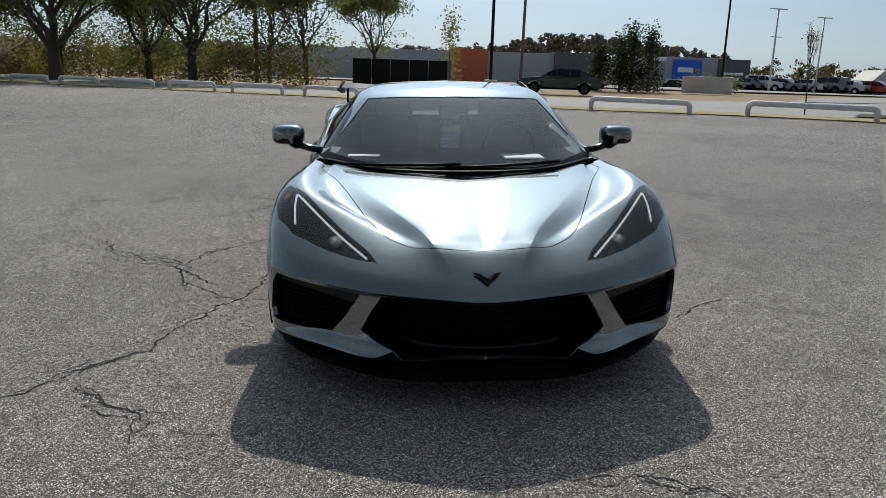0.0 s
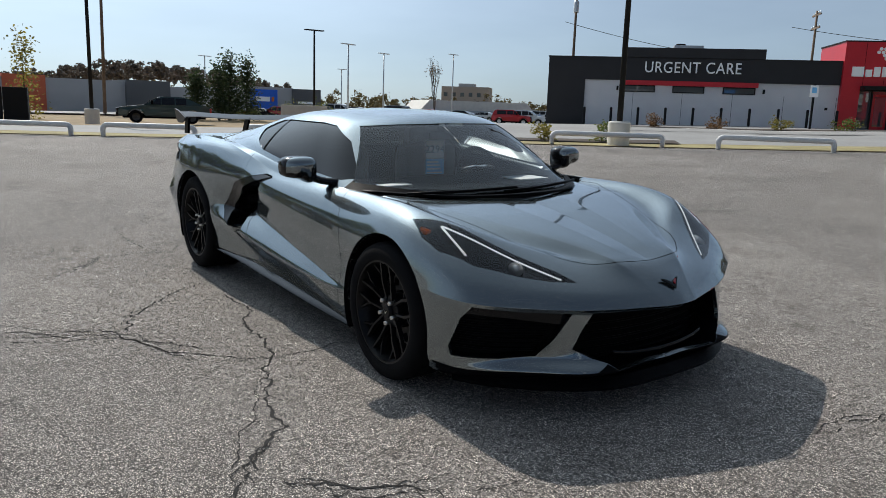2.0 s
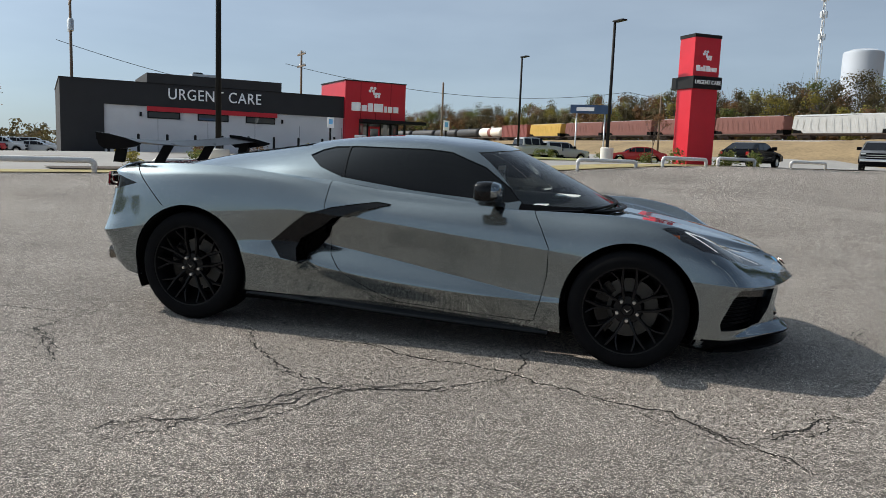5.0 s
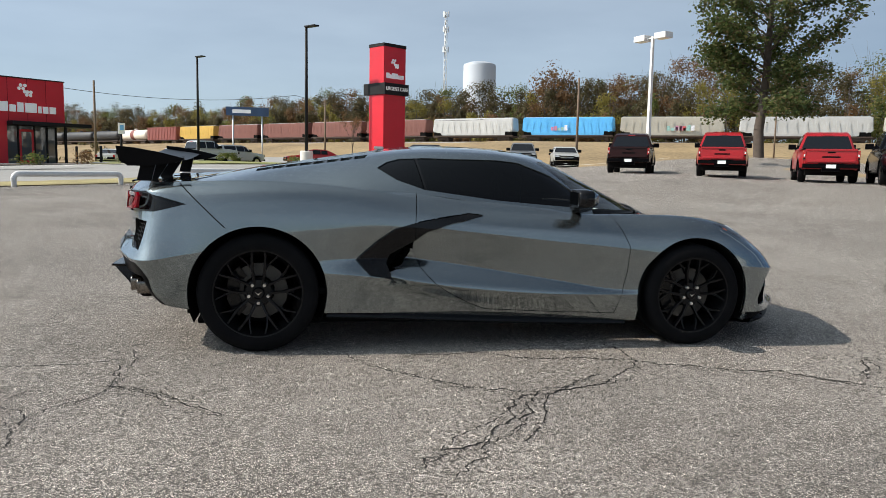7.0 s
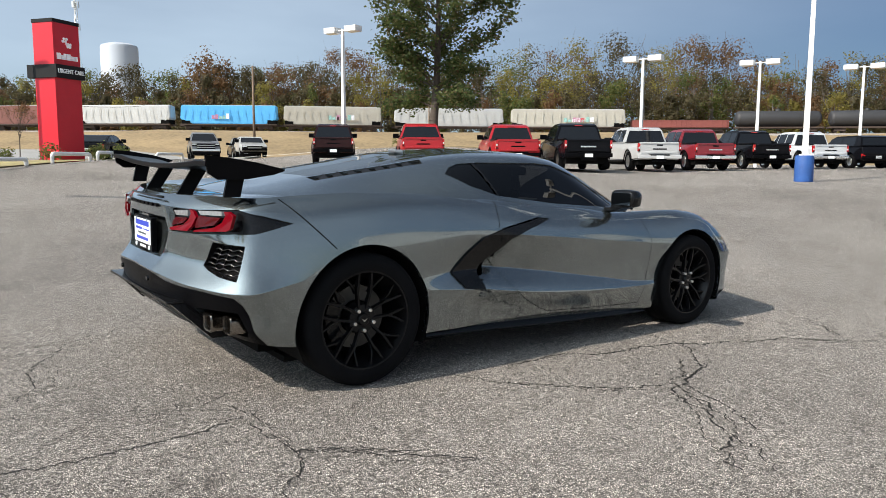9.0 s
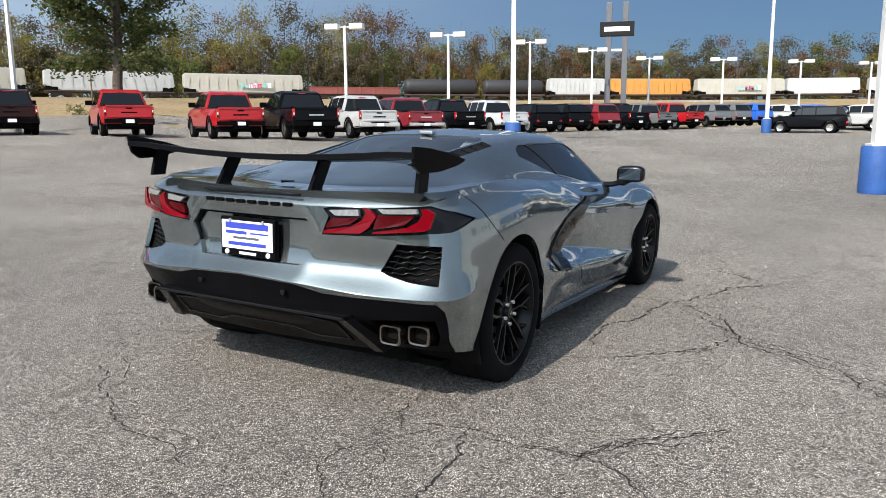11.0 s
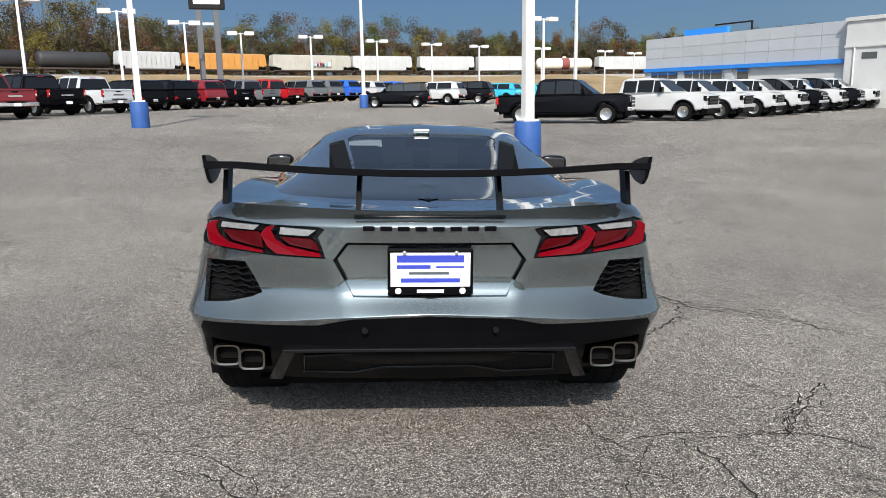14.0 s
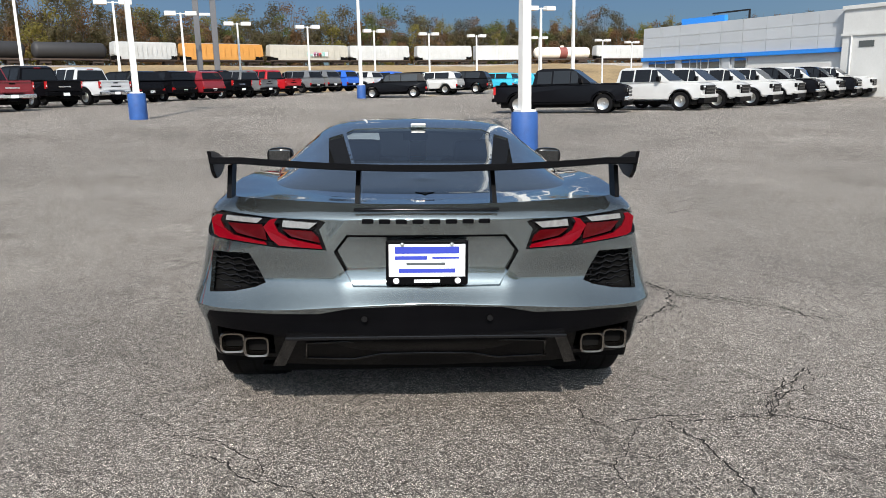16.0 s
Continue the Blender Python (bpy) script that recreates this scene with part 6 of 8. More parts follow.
        a, b = sorted((s * (w * .90 - .34), s * w * .89))
        part("headlight_lens", box(a, b, front - .016, front + .10, k["body"][2][1] - .16, k["body"][2][1] - .08, .015), M_LAMPCLEAR, ob)
        a, b = sorted((s * w * .93, s * (w + .22)))
        part("door_mirror", box(a, b, k["cab"][1][0] - .42, k["cab"][1][0] - .28, zc + .06, zc + .27, .03), M_BLACK, ob)
        for axle in k["axles"]:
            r = k["wheel"]
            wh = part("wheel", lathe([(r * .62, -.115), (r * .66, -.13), (r - .03, -.13), (r, -.09), (r, .09), (r - .03, .13), (r * .66, .13), (r * .62, .115)], 28, "x"), M_TYRE, ob, smooth=40,
                      m=Matrix.Translation((s * (w - .15), axle, r)))
            if k["bed"]:
                arch = bmesh.new()
                sweep(arch, [(s * (w - .008), axle + (r + .075) * math.cos(g), r + (r + .075) * math.sin(g)) for g in (math.radians(2 + 16 * i) for i in range(12))], .028, 6)
                part("arch_trim", arch, M_BLACK, ob, "black wheel arch trim")
            rim = lathe([(.0, s * .10), (.06, s * .105), (.08, s * .09), (r * .50, s * .10), (r * .60, s * .122), (r * .64, s * .10)], 28, "x")
            part("rim", rim, M_STEEL if colour in ("white", "silver", "red", "dark red", "black") else M_DISC, wh, smooth=30)
    part("chassis", box(-w + .2, w - .2, front + .3, back - .3, .26, .50), M_DARK, ob)
    return ob


VEHICLES = {}


def park(kind, colour, x, y, turn, label, group="parked vehicles"):
    key = (kind, colour)
    m = Matrix.Translation((x, y, ground_height(x, y))) @ pose(0, 0, 0, 0, 0, turn)
    if key not in VEHICLES:
        ob = vehicle(kind, colour, label)
        ob.matrix_basis = m
        VEHICLES[key] = ob
    else:
        ob = copy_thing(VEHICLES[key], m)
    return tagged(ob, label, "pickup truck" if kind == "pickup_truck" else "car", group)


T = "pickup truck with its tailgate towards the lot"
for colour, x, y, turn in (("maroon", 30.0, -15.0, 62), ("red", 25.8, -17.4, 59), ("red", 21.6, -19.3, 58), ("black", 18.6, -20.4, 56), ("white", 18.6, -24.6, 58),
                           ("dark red", 18.4, -28.3, 58), ("black", 18.2, -32.6, 58), ("silver", 17.3, -36.4, 58)):
    park("pickup_truck", colour, x, y, turn, f"{colour} {T}", "row of pickup trucks")
for kind, colour, x, y, turn in (("suv", "black", 16.4, -40.2, 58), ("suv", "black", 15.3, -42.8, 58), ("suv", "dark red", 14.0, -44.6, 58), ("pickup_truck", "black", 13.6, -49.2, 58), ("pickup_truck", "grey", 12.2, -51.5, 58),
                                 ("pickup_truck", "red", 11.0, -55.0, 58), ("suv", "grey", 9.2, -58.5, 58), ("suv", "grey", 8.0, -60.5, 58), ("suv", "blue", 6.6, -62.5, 58), ("suv", "white", 4.6, -66.0, 60), ("suv", "blue", 2.6, -67.5, 60),
                                 ("suv", "black", -.2, -69.0, 60), ("suv", "teal", -8.5, -70.0, 60), ("suv", "teal", -11.0, -72.0, 60)):
    park(kind, colour, x, y, turn, f"{colour} {'pickup' if kind == 'pickup_truck' else 'sport utility car'} parked in the far row", "far row of cars")
park("suv", "black", .9, -51.5, 84, "black sport utility car parked side-on")
park("suv", "white", -2.0, -56.0, 66, "white sport utility car behind the black one")
park("suv", "black", -4.4, -57.5, 72, "black sport utility car in the second row")
park("pickup_truck", "black", -6.9, -28.9, 247, "black long pickup truck parked side-on")
for i, (colour, x, y) in enumerate((("white", -11.2, -30.4), ("white", -13.6, -32.2), ("white", -16.4, -34.8), ("white", -18.6, -36.6), ("black", -20.8, -38.6), ("white", -23.0, -40.4), ("black", -25.0, -42.0),
                                    ("white", -27.2, -44.0), ("white", -29.4, -45.6), ("black", -31.6, -47.4))):
    park("pickup_truck", colour, x, y, 230, f"{colour} pickup truck with its nose towards the aisle", "angled row of pickup trucks")
park("suv", "black", -38.0, -55.0, 262, "black sport utility car by the showroom")
# on the side road and round the clinic
park("suv", "white", 64.0, 7.0, 40, "white sport utility car on the side road")
park("pickup_truck", "white", 60.0, 9.3, 40, "white pickup truck on the side road")
park("sedan", "red", 61.0, .3, 190, "red hatchback on the side road")
park("sedan", "black", 42.6, -6.8, 60, "black car beyond the pylon sign")
park("pickup_truck", "grey", 51.0, -15.5, 255, "grey pickup truck on the side road")
park("sedan", "white", 47.0, -17.5, 255, "white hatchback on the side road")
park("pickup_truck", "black", 60.0, -22.0, 75, "dark pickup truck on the side road")
park("sedan", "white", 68.1, 17.9, 80, "white car on the far road")
park("sedan", "dark green", 9.0, 38.6, 258, "dark green sedan parked beyond the rails")
rnd = random.Random(5)
for row in range(5):
    r = 88 + row * 11
    for col in range(20):
        a = radians(45.5 + (23 * col / 19)) + rnd.uniform(-.003, .003)
        x, y = r * math.cos(a), r * math.sin(a) + rnd.uniform(-.5, .5)
        if rnd.random() < .22 or (x < 42 and y > 103):
            continue
        colour = rnd.choice(("white", "white", "silver", "silver", "black", "grey", "red", "blue"))
        kind = rnd.choice(("suv", "sedan", "sedan"))
        park(kind, colour, x, y, rnd.choice((0, 180)) + 35, f"{colour} {'sport utility car' if kind == 'suv' else 'sedan'} in the store parking lot", "cars in the store lot")


# ---- rails round the lot ----
M_WHITEPAINT = material("chipped_white_paint", (.50, .495, .48), .55, grain=.08, scale=4, fine=.12, bump=.2, bump_scale=40)
M_BLUEPAINT = material("worn_blue_paint", (.016, .06, .20), .6, grain=.25, scale=3, fine=.25, bump=.3, bump_scale=30)
M_BLACKMETAL = material("black_powder_coat", (.009, .009, .0095), .6, grain=.1, spec=.2)
M_GREYMETAL = material("galvanised_steel", (.42, .43, .43), .45, .7, grain=.1, scale=2)
M_POLEWOOD = material("weathered_pole_wood", (.12, .085, .06), .9, grain=.3, scale=2, fine=.3, bump=.4)


def rail(length):
    bm = bmesh.new()
    h, r, q = .33, .075, .13
    a = [(-length / 2, 0, -.1), (-length / 2, 0, h - q)]
    arc = [(-length / 2 + q - q * math.cos(t), 0, h - q + q * math.sin(t)) for t in (radians(22.5 * i) for i in range(1, 5))]
    pts = a + arc
    pts += [(-x, y, z) for x, y, z in reversed(pts)]
    sweep(bm, pts, r, 12)
    return bm


RAILS = [(-23.5, 34.9, 2.5), (-20.2, 33.0, 2.5), (-17.2, 31.3, 2.5), (-14.3, 29.6, 2.5), (-11.4, 27.8, 2.5), (-8.5, 26.0, 2.5), (-5.6, 24.1, 2.5), (-2.7, 22.2, 2.4), (.1, 20.0, 2.6), (2.95, 18.0, 2.6), (6.3, 15.55, 2.75),
         (9.85, 13.15, 2.9), (13.6, 10.6, 3.1), (16.75, 7.35, 3.0), (20.5, 3.75, 3.2), (24.5, .35, 3.2), (28.3, -2.6, 3.2), (32.2, -5.0, 3.0), (36.5, -8.8, 3.0)]
for i, (x, y, ln) in enumerate(RAILS):
    a, b = RAILS[max(i - 1, 0)], RAILS[min(i + 1, len(RAILS) - 1)]
    m = Matrix.Translation((x, y, ground_height(x, y))) @ pose(0, 0, 0, 0, 0, math.degrees(math.atan2(b[1] - a[1], b[0] - a[0])))
    part("barrier_rail", rail(ln), M_WHITEPAINT, None, "low white-painted steel pipe barrier", category="barrier", group="barriers round the lot", m=m)


# ---- light poles ----
def lot_lamp(height, heads, base, label, thick=.10):
    """A white pole with box heads; base: the blue concrete foot."""
    ob = empty("street_lamp", label, "street lamp")
    foot = .95 if base else .05
    if base:
        part("concrete_foot", lathe([(.0, 0), (.31, 0), (.315, .02), (.305, .9), (.29, .93), (.0, .93)], 28, "z"), M_BLUEPAINT, ob, "worn blue-painted concrete foot", smooth=40)
        part("base_plate", box(-.19, .19, -.19, .19, .93, .98, .01), M_WHITEPAINT, ob)
    bm = bmesh.new()
    add_box(bm, -thick, thick, -thick, thick, foot, height, .012)
    for v in bm.verts:
        t = (v.co.z - foot) / (height - foot)
        v.co.x, v.co.y = v.co.x * (1 - .35 * t), v.co.y * (1 - .35 * t)
    part("pole", bm, M_WHITEPAINT, ob)
    for s in heads:
        part("arm", box(min(.03 * s, .42 * s), max(.03 * s, .42 * s), -.03, .03, height - .10, height - .04), M_WHITEPAINT, ob)
        hd = part("lamp_head", box(min(.34 * s, 1.12 * s), max(.34 * s, 1.12 * s), -.28, .28, height - .20, height + .10, .02), M_WHITEPAINT, ob, "white box lamp head")
        part("lens", box(min(.40 * s, 1.06 * s), max(.40 * s, 1.06 * s), -.22, .22, height - .215, height - .201), M_LAMPCLEAR, hd)
    return ob


def black_lamp(height, reach, label):
    ob = empty("street_lamp", label, "street lamp")
    part("concrete_foot", lathe([(.0, 0), (.32, 0), (.32, .66), (.28, .70), (.0, .70)], 24, "z"), M_CONCRETE, ob, "pale concrete foot", smooth=40)
    part("pole", tube((0, 0, .7), (0, 0, height), .085, .065, 12), M_BLACKMETAL, ob)
    for s in reach:
        hd = part("lamp_head", box(min(0, .75 * s), max(0, .75 * s), -.16, .16, height - .02, height + .06, .02), M_BLACKMETAL, ob, "flat black lamp head")
    return ob


def stand(ob, x, y, turn=0.0, z=None, lean=0.0):
    ob.matrix_basis = Matrix.Translation((x, y, ground_height(x, y) if z is None else z)) @ pose(0, 0, 0, 0, lean, turn)
    return ob


first = stand(lot_lamp(7.6, (-1, 1), True, "white lot lamp post on a blue concrete foot"), 9.6, -22.6, 30)
tagged(first, group="lot lamps")
stand(tagged(lot_lamp(10.5, (-1, 1), True, "tall white lot lamp post on a blue concrete foot", .115), group="lot lamps"), -2.66, -12.45, 20)
stand(tagged(lot_lamp(10.0, (-1, 1), True, "tall white lot lamp post on a blue concrete foot", .11), group="lot lamps"), 3.2, -48.9, 20)
stand(tagged(lot_lamp(10.0, (-1, 1), True, "tall white lot lamp post on a blue concrete foot", .11), group="lot lamps"), -12.6, -53.0, 20)
lamp = stand(tagged(lot_lamp(7.1, (-1, 1), False, "white twin-head lot lamp post"), group="lot lamps"), 32.5, -17.0, 20)
for x, y in ((16.5, -53.5), (14.5, -63.3), (9.1, -68.2), (3.2, -74.8), (-2.6, -80.8), (-8.3, -85.5), (-16.7, -91.4), (-26.8, -99.5), (-32.8, -106.2), (-10.3, -53.9), (18.4, -45.5), (24.4, -32.0), (21.2, -38.7)):
    tagged(copy_thing(lamp, Matrix.Translation((x, y, 7.0 - 7.1)) @ pose(0, 0, 0, 0, 0, 20)), "white twin-head lot lamp post", "street lamp", "lot lamps")
stand(black_lamp(6.7, (-1,), "black lamp post with a flat head on a concrete foot"), 33.0, .95, 40)
stand(black_lamp(6.8, (-1,), "black lamp post with a flat head by the clinic"), 47.45, 8.0, 40)
stand(black_lamp(9.6, (-1, 1), "tall black lamp post on a concrete foot"), 14.3, 10.8, 40)
stand(black_lamp(6.6, (-1, 1), "black twin-head lamp post by the store lot"), 22.8, 48.6, 0)
stand(black_lamp(9.0, (1,), "tall black lamp post beyond the rails"), 4.3, 33.0, 0)
for x, y, h in ((44, 74, 7.6), (35, 66, 7.4), (57, 78, 8.6), (66, 62, 8.2), (30, 96, 8.0), (50, 96, 7.5), (82, 74, 8.5)):
    ob = empty("street_lamp", "slim grey lamp post with a T-shaped head", "street lamp", group="store lamps")
    part("pole", tube((0, 0, 0), (0, 0, h), .10, .07, 10), M_GREYMETAL, ob)
    part("lamp_head", box(-1.0, 1.0, -.15, .15, h, h + .09, .02), M_GREYMETAL, ob)
    stand(ob, x, y, 20)


# ---- power poles and lines ----
def power_pole(height, label, arms=1, cans=0, lean=0):
    ob = empty("utility_pole", label, "utility pole")
    part("pole", tube((0, 0, -.3), (0, 0, height), .13, .09, 10), M_POLEWOOD, ob)
    for i in range(arms):
        z = height - .35 - 1.1 * i
        part("crossarm", box(-1.15, 1.15, -.06, .06, z - .06, z + .06, .01), M_POLEWOOD, ob)
        for x in (-1.0, -.5, .5, 1.0):
            part("insulator", tube((x, 0, z + .06), (x, 0, z + .24), .05, .03, 8), M_GREYMETAL, ob)
    for i in range(cans):
        x = (-.38, .38)[i]
        part("transformer", lathe([(.0, 0), (.2, .02), (.21, .75), (.14, .85), (.0, .86)], 16, "z"), M_GREYMETAL, ob, smooth=40, m=Matrix.Translation((x, 0, height - 2.4)))
    return ob


stand(power_pole(11.0, "weathered wooden utility pole with transformers", 1, 2), 41.0, 39.8, 45)
stand(power_pole(10.0, "wooden utility pole with two crossarms", 2, 0), 62.0, 32.0, 45)
stand(power_pole(13.0, "tall wooden utility pole", 0, 0), 9.6, 56.5, 0, lean=.6)
stand(power_pole(10.0, "wooden utility pole among the trees", 0, 0), -8.6, 41.0, 0)
stand(power_pole(8.0, "wooden utility pole beside the clinic drive", 0, 0), 84.8, -1.4, 0)
stand(power_pole(8.0, "wooden utility pole at the side road", 0, 0), 72.2, 20.7, 0)
stand(power_pole(9.0, "slim wooden utility pole by the railway", 0, 0), 88.0, -62.0, 0)
stand(power_pole(8.5, "slim wooden utility pole by the railway", 0, 0), 62.0, -24.0, 0)


def cable(a, b, sag, label):
    bm = bmesh.new()
    pts = [Vector(a).lerp(Vector(b), t / 24) - Vector((0, 0, sag * 4 * (t / 24) * (1 - t / 24))) for t in range(25)]
    sweep(bm, pts, .022, 5)
    return part("power_line", bm, M_BLACKMETAL, None, label, category="power line", group="power lines")


cable((9.6, 56.5, 11.5), (-8.6, 41.0, 8.0), .4, "black power line between wooden poles")
cable((-8.6, 41.0, 8.0), (-45, 60, 8.2), .5, "black power line between wooden poles")
cable((42.0, 42.0, 8.6), (62.0, 32.0, 6.0), .6, "black power line behind the clinic")
cable((79.0, 2.0, 8.6), (55, 30.0, 8.5), 1.6, "black power line sagging by the clinic")
cable((79.0, 2.0, 8.6), (120, -30.0, 9.5), 1.2, "black power line sagging along the road")

# ---- the clinic ----
M_STUCCO = material("pale_grey_stucco", (.50, .50, .51), .85, grain=.05, scale=1.2, fine=.05, bump=.2, bump_scale=50)
M_CHARCOAL = material("charcoal_stucco", (.020, .020, .022), .8, grain=.12, scale=1.2, fine=.1, bump=.2, bump_scale=50)
M_REDPANEL = material("red_metal_panel", (.42, .010, .020), .4, grain=.06, scale=1.5, fine=.04)
M_SIGNWHITE = material("white_sign_acrylic", (.80, .80, .80), .4, grain=.03)
M_SHOPGLASS = material("shop_glass", (.05, .06, .065), .03, coat=1.0, grain=.2, scale=1)
FACE = math.degrees(math.atan2(15.76 - 31.14, 45.15 - 30.38))
CLINIC_Z = .82
clinic = empty("clinic_building", "single-storey charcoal and pale grey clinic with a red entrance tower", "building",
               Matrix.Translation((30.38, 31.14, CLINIC_Z)) @ pose(0, 0, 0, 0, 0, FACE))
# along the front: x; the front faces -y
part("wall", box(2.27, 16.9, .0, 13.0, -.3, 2.55), M_STUCCO, clinic, "pale grey stucco wall")
part("corner_wall", box(0, 2.27, -.12, 13.0, -.3, 3.9), M_CHARCOAL, clinic, "charcoal stucco corner")
part("upper_wall", box(2.27, 16.9, -.12, 12.9, 2.55, 3.9), M_CHARCOAL, clinic, "charcoal upper wall")
part("parapet", box(4.6, 12.65, -.16, 6.0, 3.9, 4.5), M_CHARCOAL, clinic, "raised charcoal parapet")
part("roof_coping", box(-.05, 16.9, -.17, 13.05, 3.90, 3.93), M_BLACKMETAL, clinic)
part("red_band", box(4.6, 12.4, -.16, -.0, 2.28, 2.56), M_REDPANEL, clinic, "red metal band over the windows")
for x in (4.62, 7.50, 10.42):
    wnd = part("window", box(x, x + 1.86, -.05, .1, 1.86, 2.28), M_BLACKMETAL, clinic, "narrow black-framed window")
    part("pane", box(x + .07, x + 1.79, -.062, -.045, 1.92, 2.22), M_SHOPGLASS, wnd)
for x in (4.25, 12.75):
    part("wall_light", box(x - .06, x + .06, -.1, .02, 1.95, 2.2, .01), M_BLACKMETAL, clinic)
for x in (16.3,):
    part("wall_vent", box(x - .08, x + .08, -.04, .02, 1.1, 1.25, .01), M_BLACKMETAL, clinic)
for i in range(5):
    part("wall_joint", box(2.3 + 2.9 * i + 2.9, 2.32 + 2.9 * i + 2.9, -.004, .02, -.2, 1.85), M_INK, clinic)
tower = part("entrance_tower", box(16.9, 21.3, -.35, 4.5, 2.45, 5.0), M_REDPANEL, clinic, "red metal entrance tower")
for i in range(3):
    part("panel_joint", box(16.9 + 1.1 * (i + 1) - .01, 16.9 + 1.1 * (i + 1) + .01, -.354, -.34, 2.45, 5.0), M_DARK, tower)
part("tower_cap", box(16.85, 21.35, -.38, 4.55, 5.0, 5.07), M_BLACKMETAL, tower)
part("tower_leg", box(16.9, 17.9, -.35, 4.5, -.3, 2.45), M_REDPANEL, clinic, "red metal side wall of the entrance")
part("tower_back", box(17.9, 21.3, 2.6, 4.5, -.3, 2.45), M_REDPANEL, clinic)
part("canopy", box(17.9, 22.6, -1.1, 1.2, 2.30, 2.52, .02), M_BLACKMETAL, clinic, "flat black canopy over the entrance")
glass = part("entrance_glazing", box(18.1, 21.0, .3, .36, -.1, 2.3), M_SHOPGLASS, clinic, "glazed entrance with black frames")
for x in (17.95, 18.75, 19.7, 20.45, 21.0):
    part("mullion", box(x, x + .09, .24, .42, -.2, 2.3), M_BLACKMETAL, glass)
part("door", box(18.84, 19.7, .26, .3, -.1, 2.1, .01), M_REDPANEL, glass, "red-framed glass door")
part("door_pane", box(18.98, 19.56, .25, .262, .25, 1.95), M_SHOPGLASS, glass)
part("canopy_post", box(21.0, 21.12, -.9, -.78, -.3, 2.3), M_BLACKMETAL, clinic)
part("clinic_sign", moved(letters("URGENT CARE", .92, .08, 1.08), Matrix.Translation((8.55, -.22, 3.32)) @ Matrix.Diagonal((.86, 1, 1, 1))), M_SIGNWHITE, clinic, "white raised letters on the parapet")
for i, wd in enumerate((.62, .34, .34, .66, .18, .30, .36)):
    x = 17.35 + sum((.62, .34, .34, .66, .18, .30, .36)[:i]) + .1 * i
    part("tower_sign_bar", box(x, x + wd, -.42, -.35, 3.06, 3.06 + (.55 if i in (0, 2, 3) else .40)), M_SIGNWHITE, clinic)


def dots(ob, x, y, z, s):
    for i, (a, b) in enumerate(((-.9, 1), (0, 1), (-1.3, .3), (-.4, .3), (.5, -.35), (-.1, -.35), (1.2, -.35), (.3, -1.0), (1.1, -1.0))):
        d = lathe([(.0, -.03), (s * .36, -.03), (s * .36, .0)], 12, "y")
        part("sign_dot", moved(d, Matrix.Translation((x + a * s, y, z + b * s))), M_SIGNWHITE, ob)


dots(clinic, 19.0, -.35, 4.35, .27)
unit = empty("roof_unit", "pale grey rooftop air unit", "air conditioner", clinic.matrix_basis @ Matrix.Translation((8.6, 3.5, 3.93)))
part("casing", box(-.9, .9, -.6, .6, 0, 1.0, .02), M_GREYMETAL, unit)
part("fan_guard", lathe([(.0, .12), (.3, .12), (.32, 0)], 20, "z"), M_BLACKMETAL, unit, m=Matrix.Translation((-.45, 0, 1.0)))
for i in range(12):
    x, y = (clinic.matrix_basis @ Vector((2.35 + 1.56 * i if i < 10 else 20.5 + 1.5 * (i - 10), -1.9 - (0 if i < 10 else 1.2), 0)))[:2]
    part("bollard", lathe([(.0, -.1), (.075, -.1), (.075, .98), (.06, 1.03), (.0, 1.05)], 14, "z"), M_BLACKMETAL, None, "black steel bollard in front of the clinic", smooth=40,
         category="bollard", group="bollards", m=Matrix.Translation((x, y, ground_height(x, y))))
for x, y in ((36.2, 17.2), (40.0, 11.2)):
    ob = empty("parking_sign", "small white parking sign on a black post", "sign", Matrix.Translation((x, y, ground_height(x, y))) @ pose(0, 0, 0, 0, 0, FACE))
    part("post", box(-.05, .05, -.05, .05, 0, 2.3), M_BLACKMETAL, ob)
    pn = part("panel", box(-.2, .2, -.075, -.05, 1.65, 2.25, .005), M_SIGNWHITE, ob)
    part("panel_mark", box(-.12, .12, -.079, -.075, 1.85, 2.15), M_LIGHTBLUE, pn)

# ---- the pylon sign ----
pylon = empty("pylon_sign", "tall red pylon sign with a black band", "sign", Matrix.Translation((32.9, -3.05, 1.0)) @ pose(0, 0, 0, 0, 0, -55))
part("column", box(-.72, .72, -.55, .55, -.5, 5.95, .01), M_REDPANEL, pylon, "red metal column")
part("cap", box(-.74, .74, -.57, .57, 5.95, 6.10), M_BLACKMETAL, pylon)
part("band", box(-.80, .80, -.72, .90, 3.62, 4.18, .01), M_BLACKMETAL, pylon, "black band round the column")
part("band_words", moved(letters("URGENT CARE", .26, .03), Matrix.Translation((0, -.74, 3.90)) @ Matrix.Diagonal((.84, 1, 1, 1))), M_SIGNWHITE, pylon, "white letters on the band")
for i, wd in enumerate((.20, .11, .11, .22, .06, .10, .12)):
    x = -.57 + sum((.20, .11, .11, .22, .06, .10, .12)[:i]) + .035 * i
    part("sign_bar", box(x, x + wd, -.58, -.55, 4.42, 4.42 + (.26 if i in (0, 2, 3) else .19)), M_SIGNWHITE, pylon)
dots(pylon, 0.0, -.55, 5.15, .16)

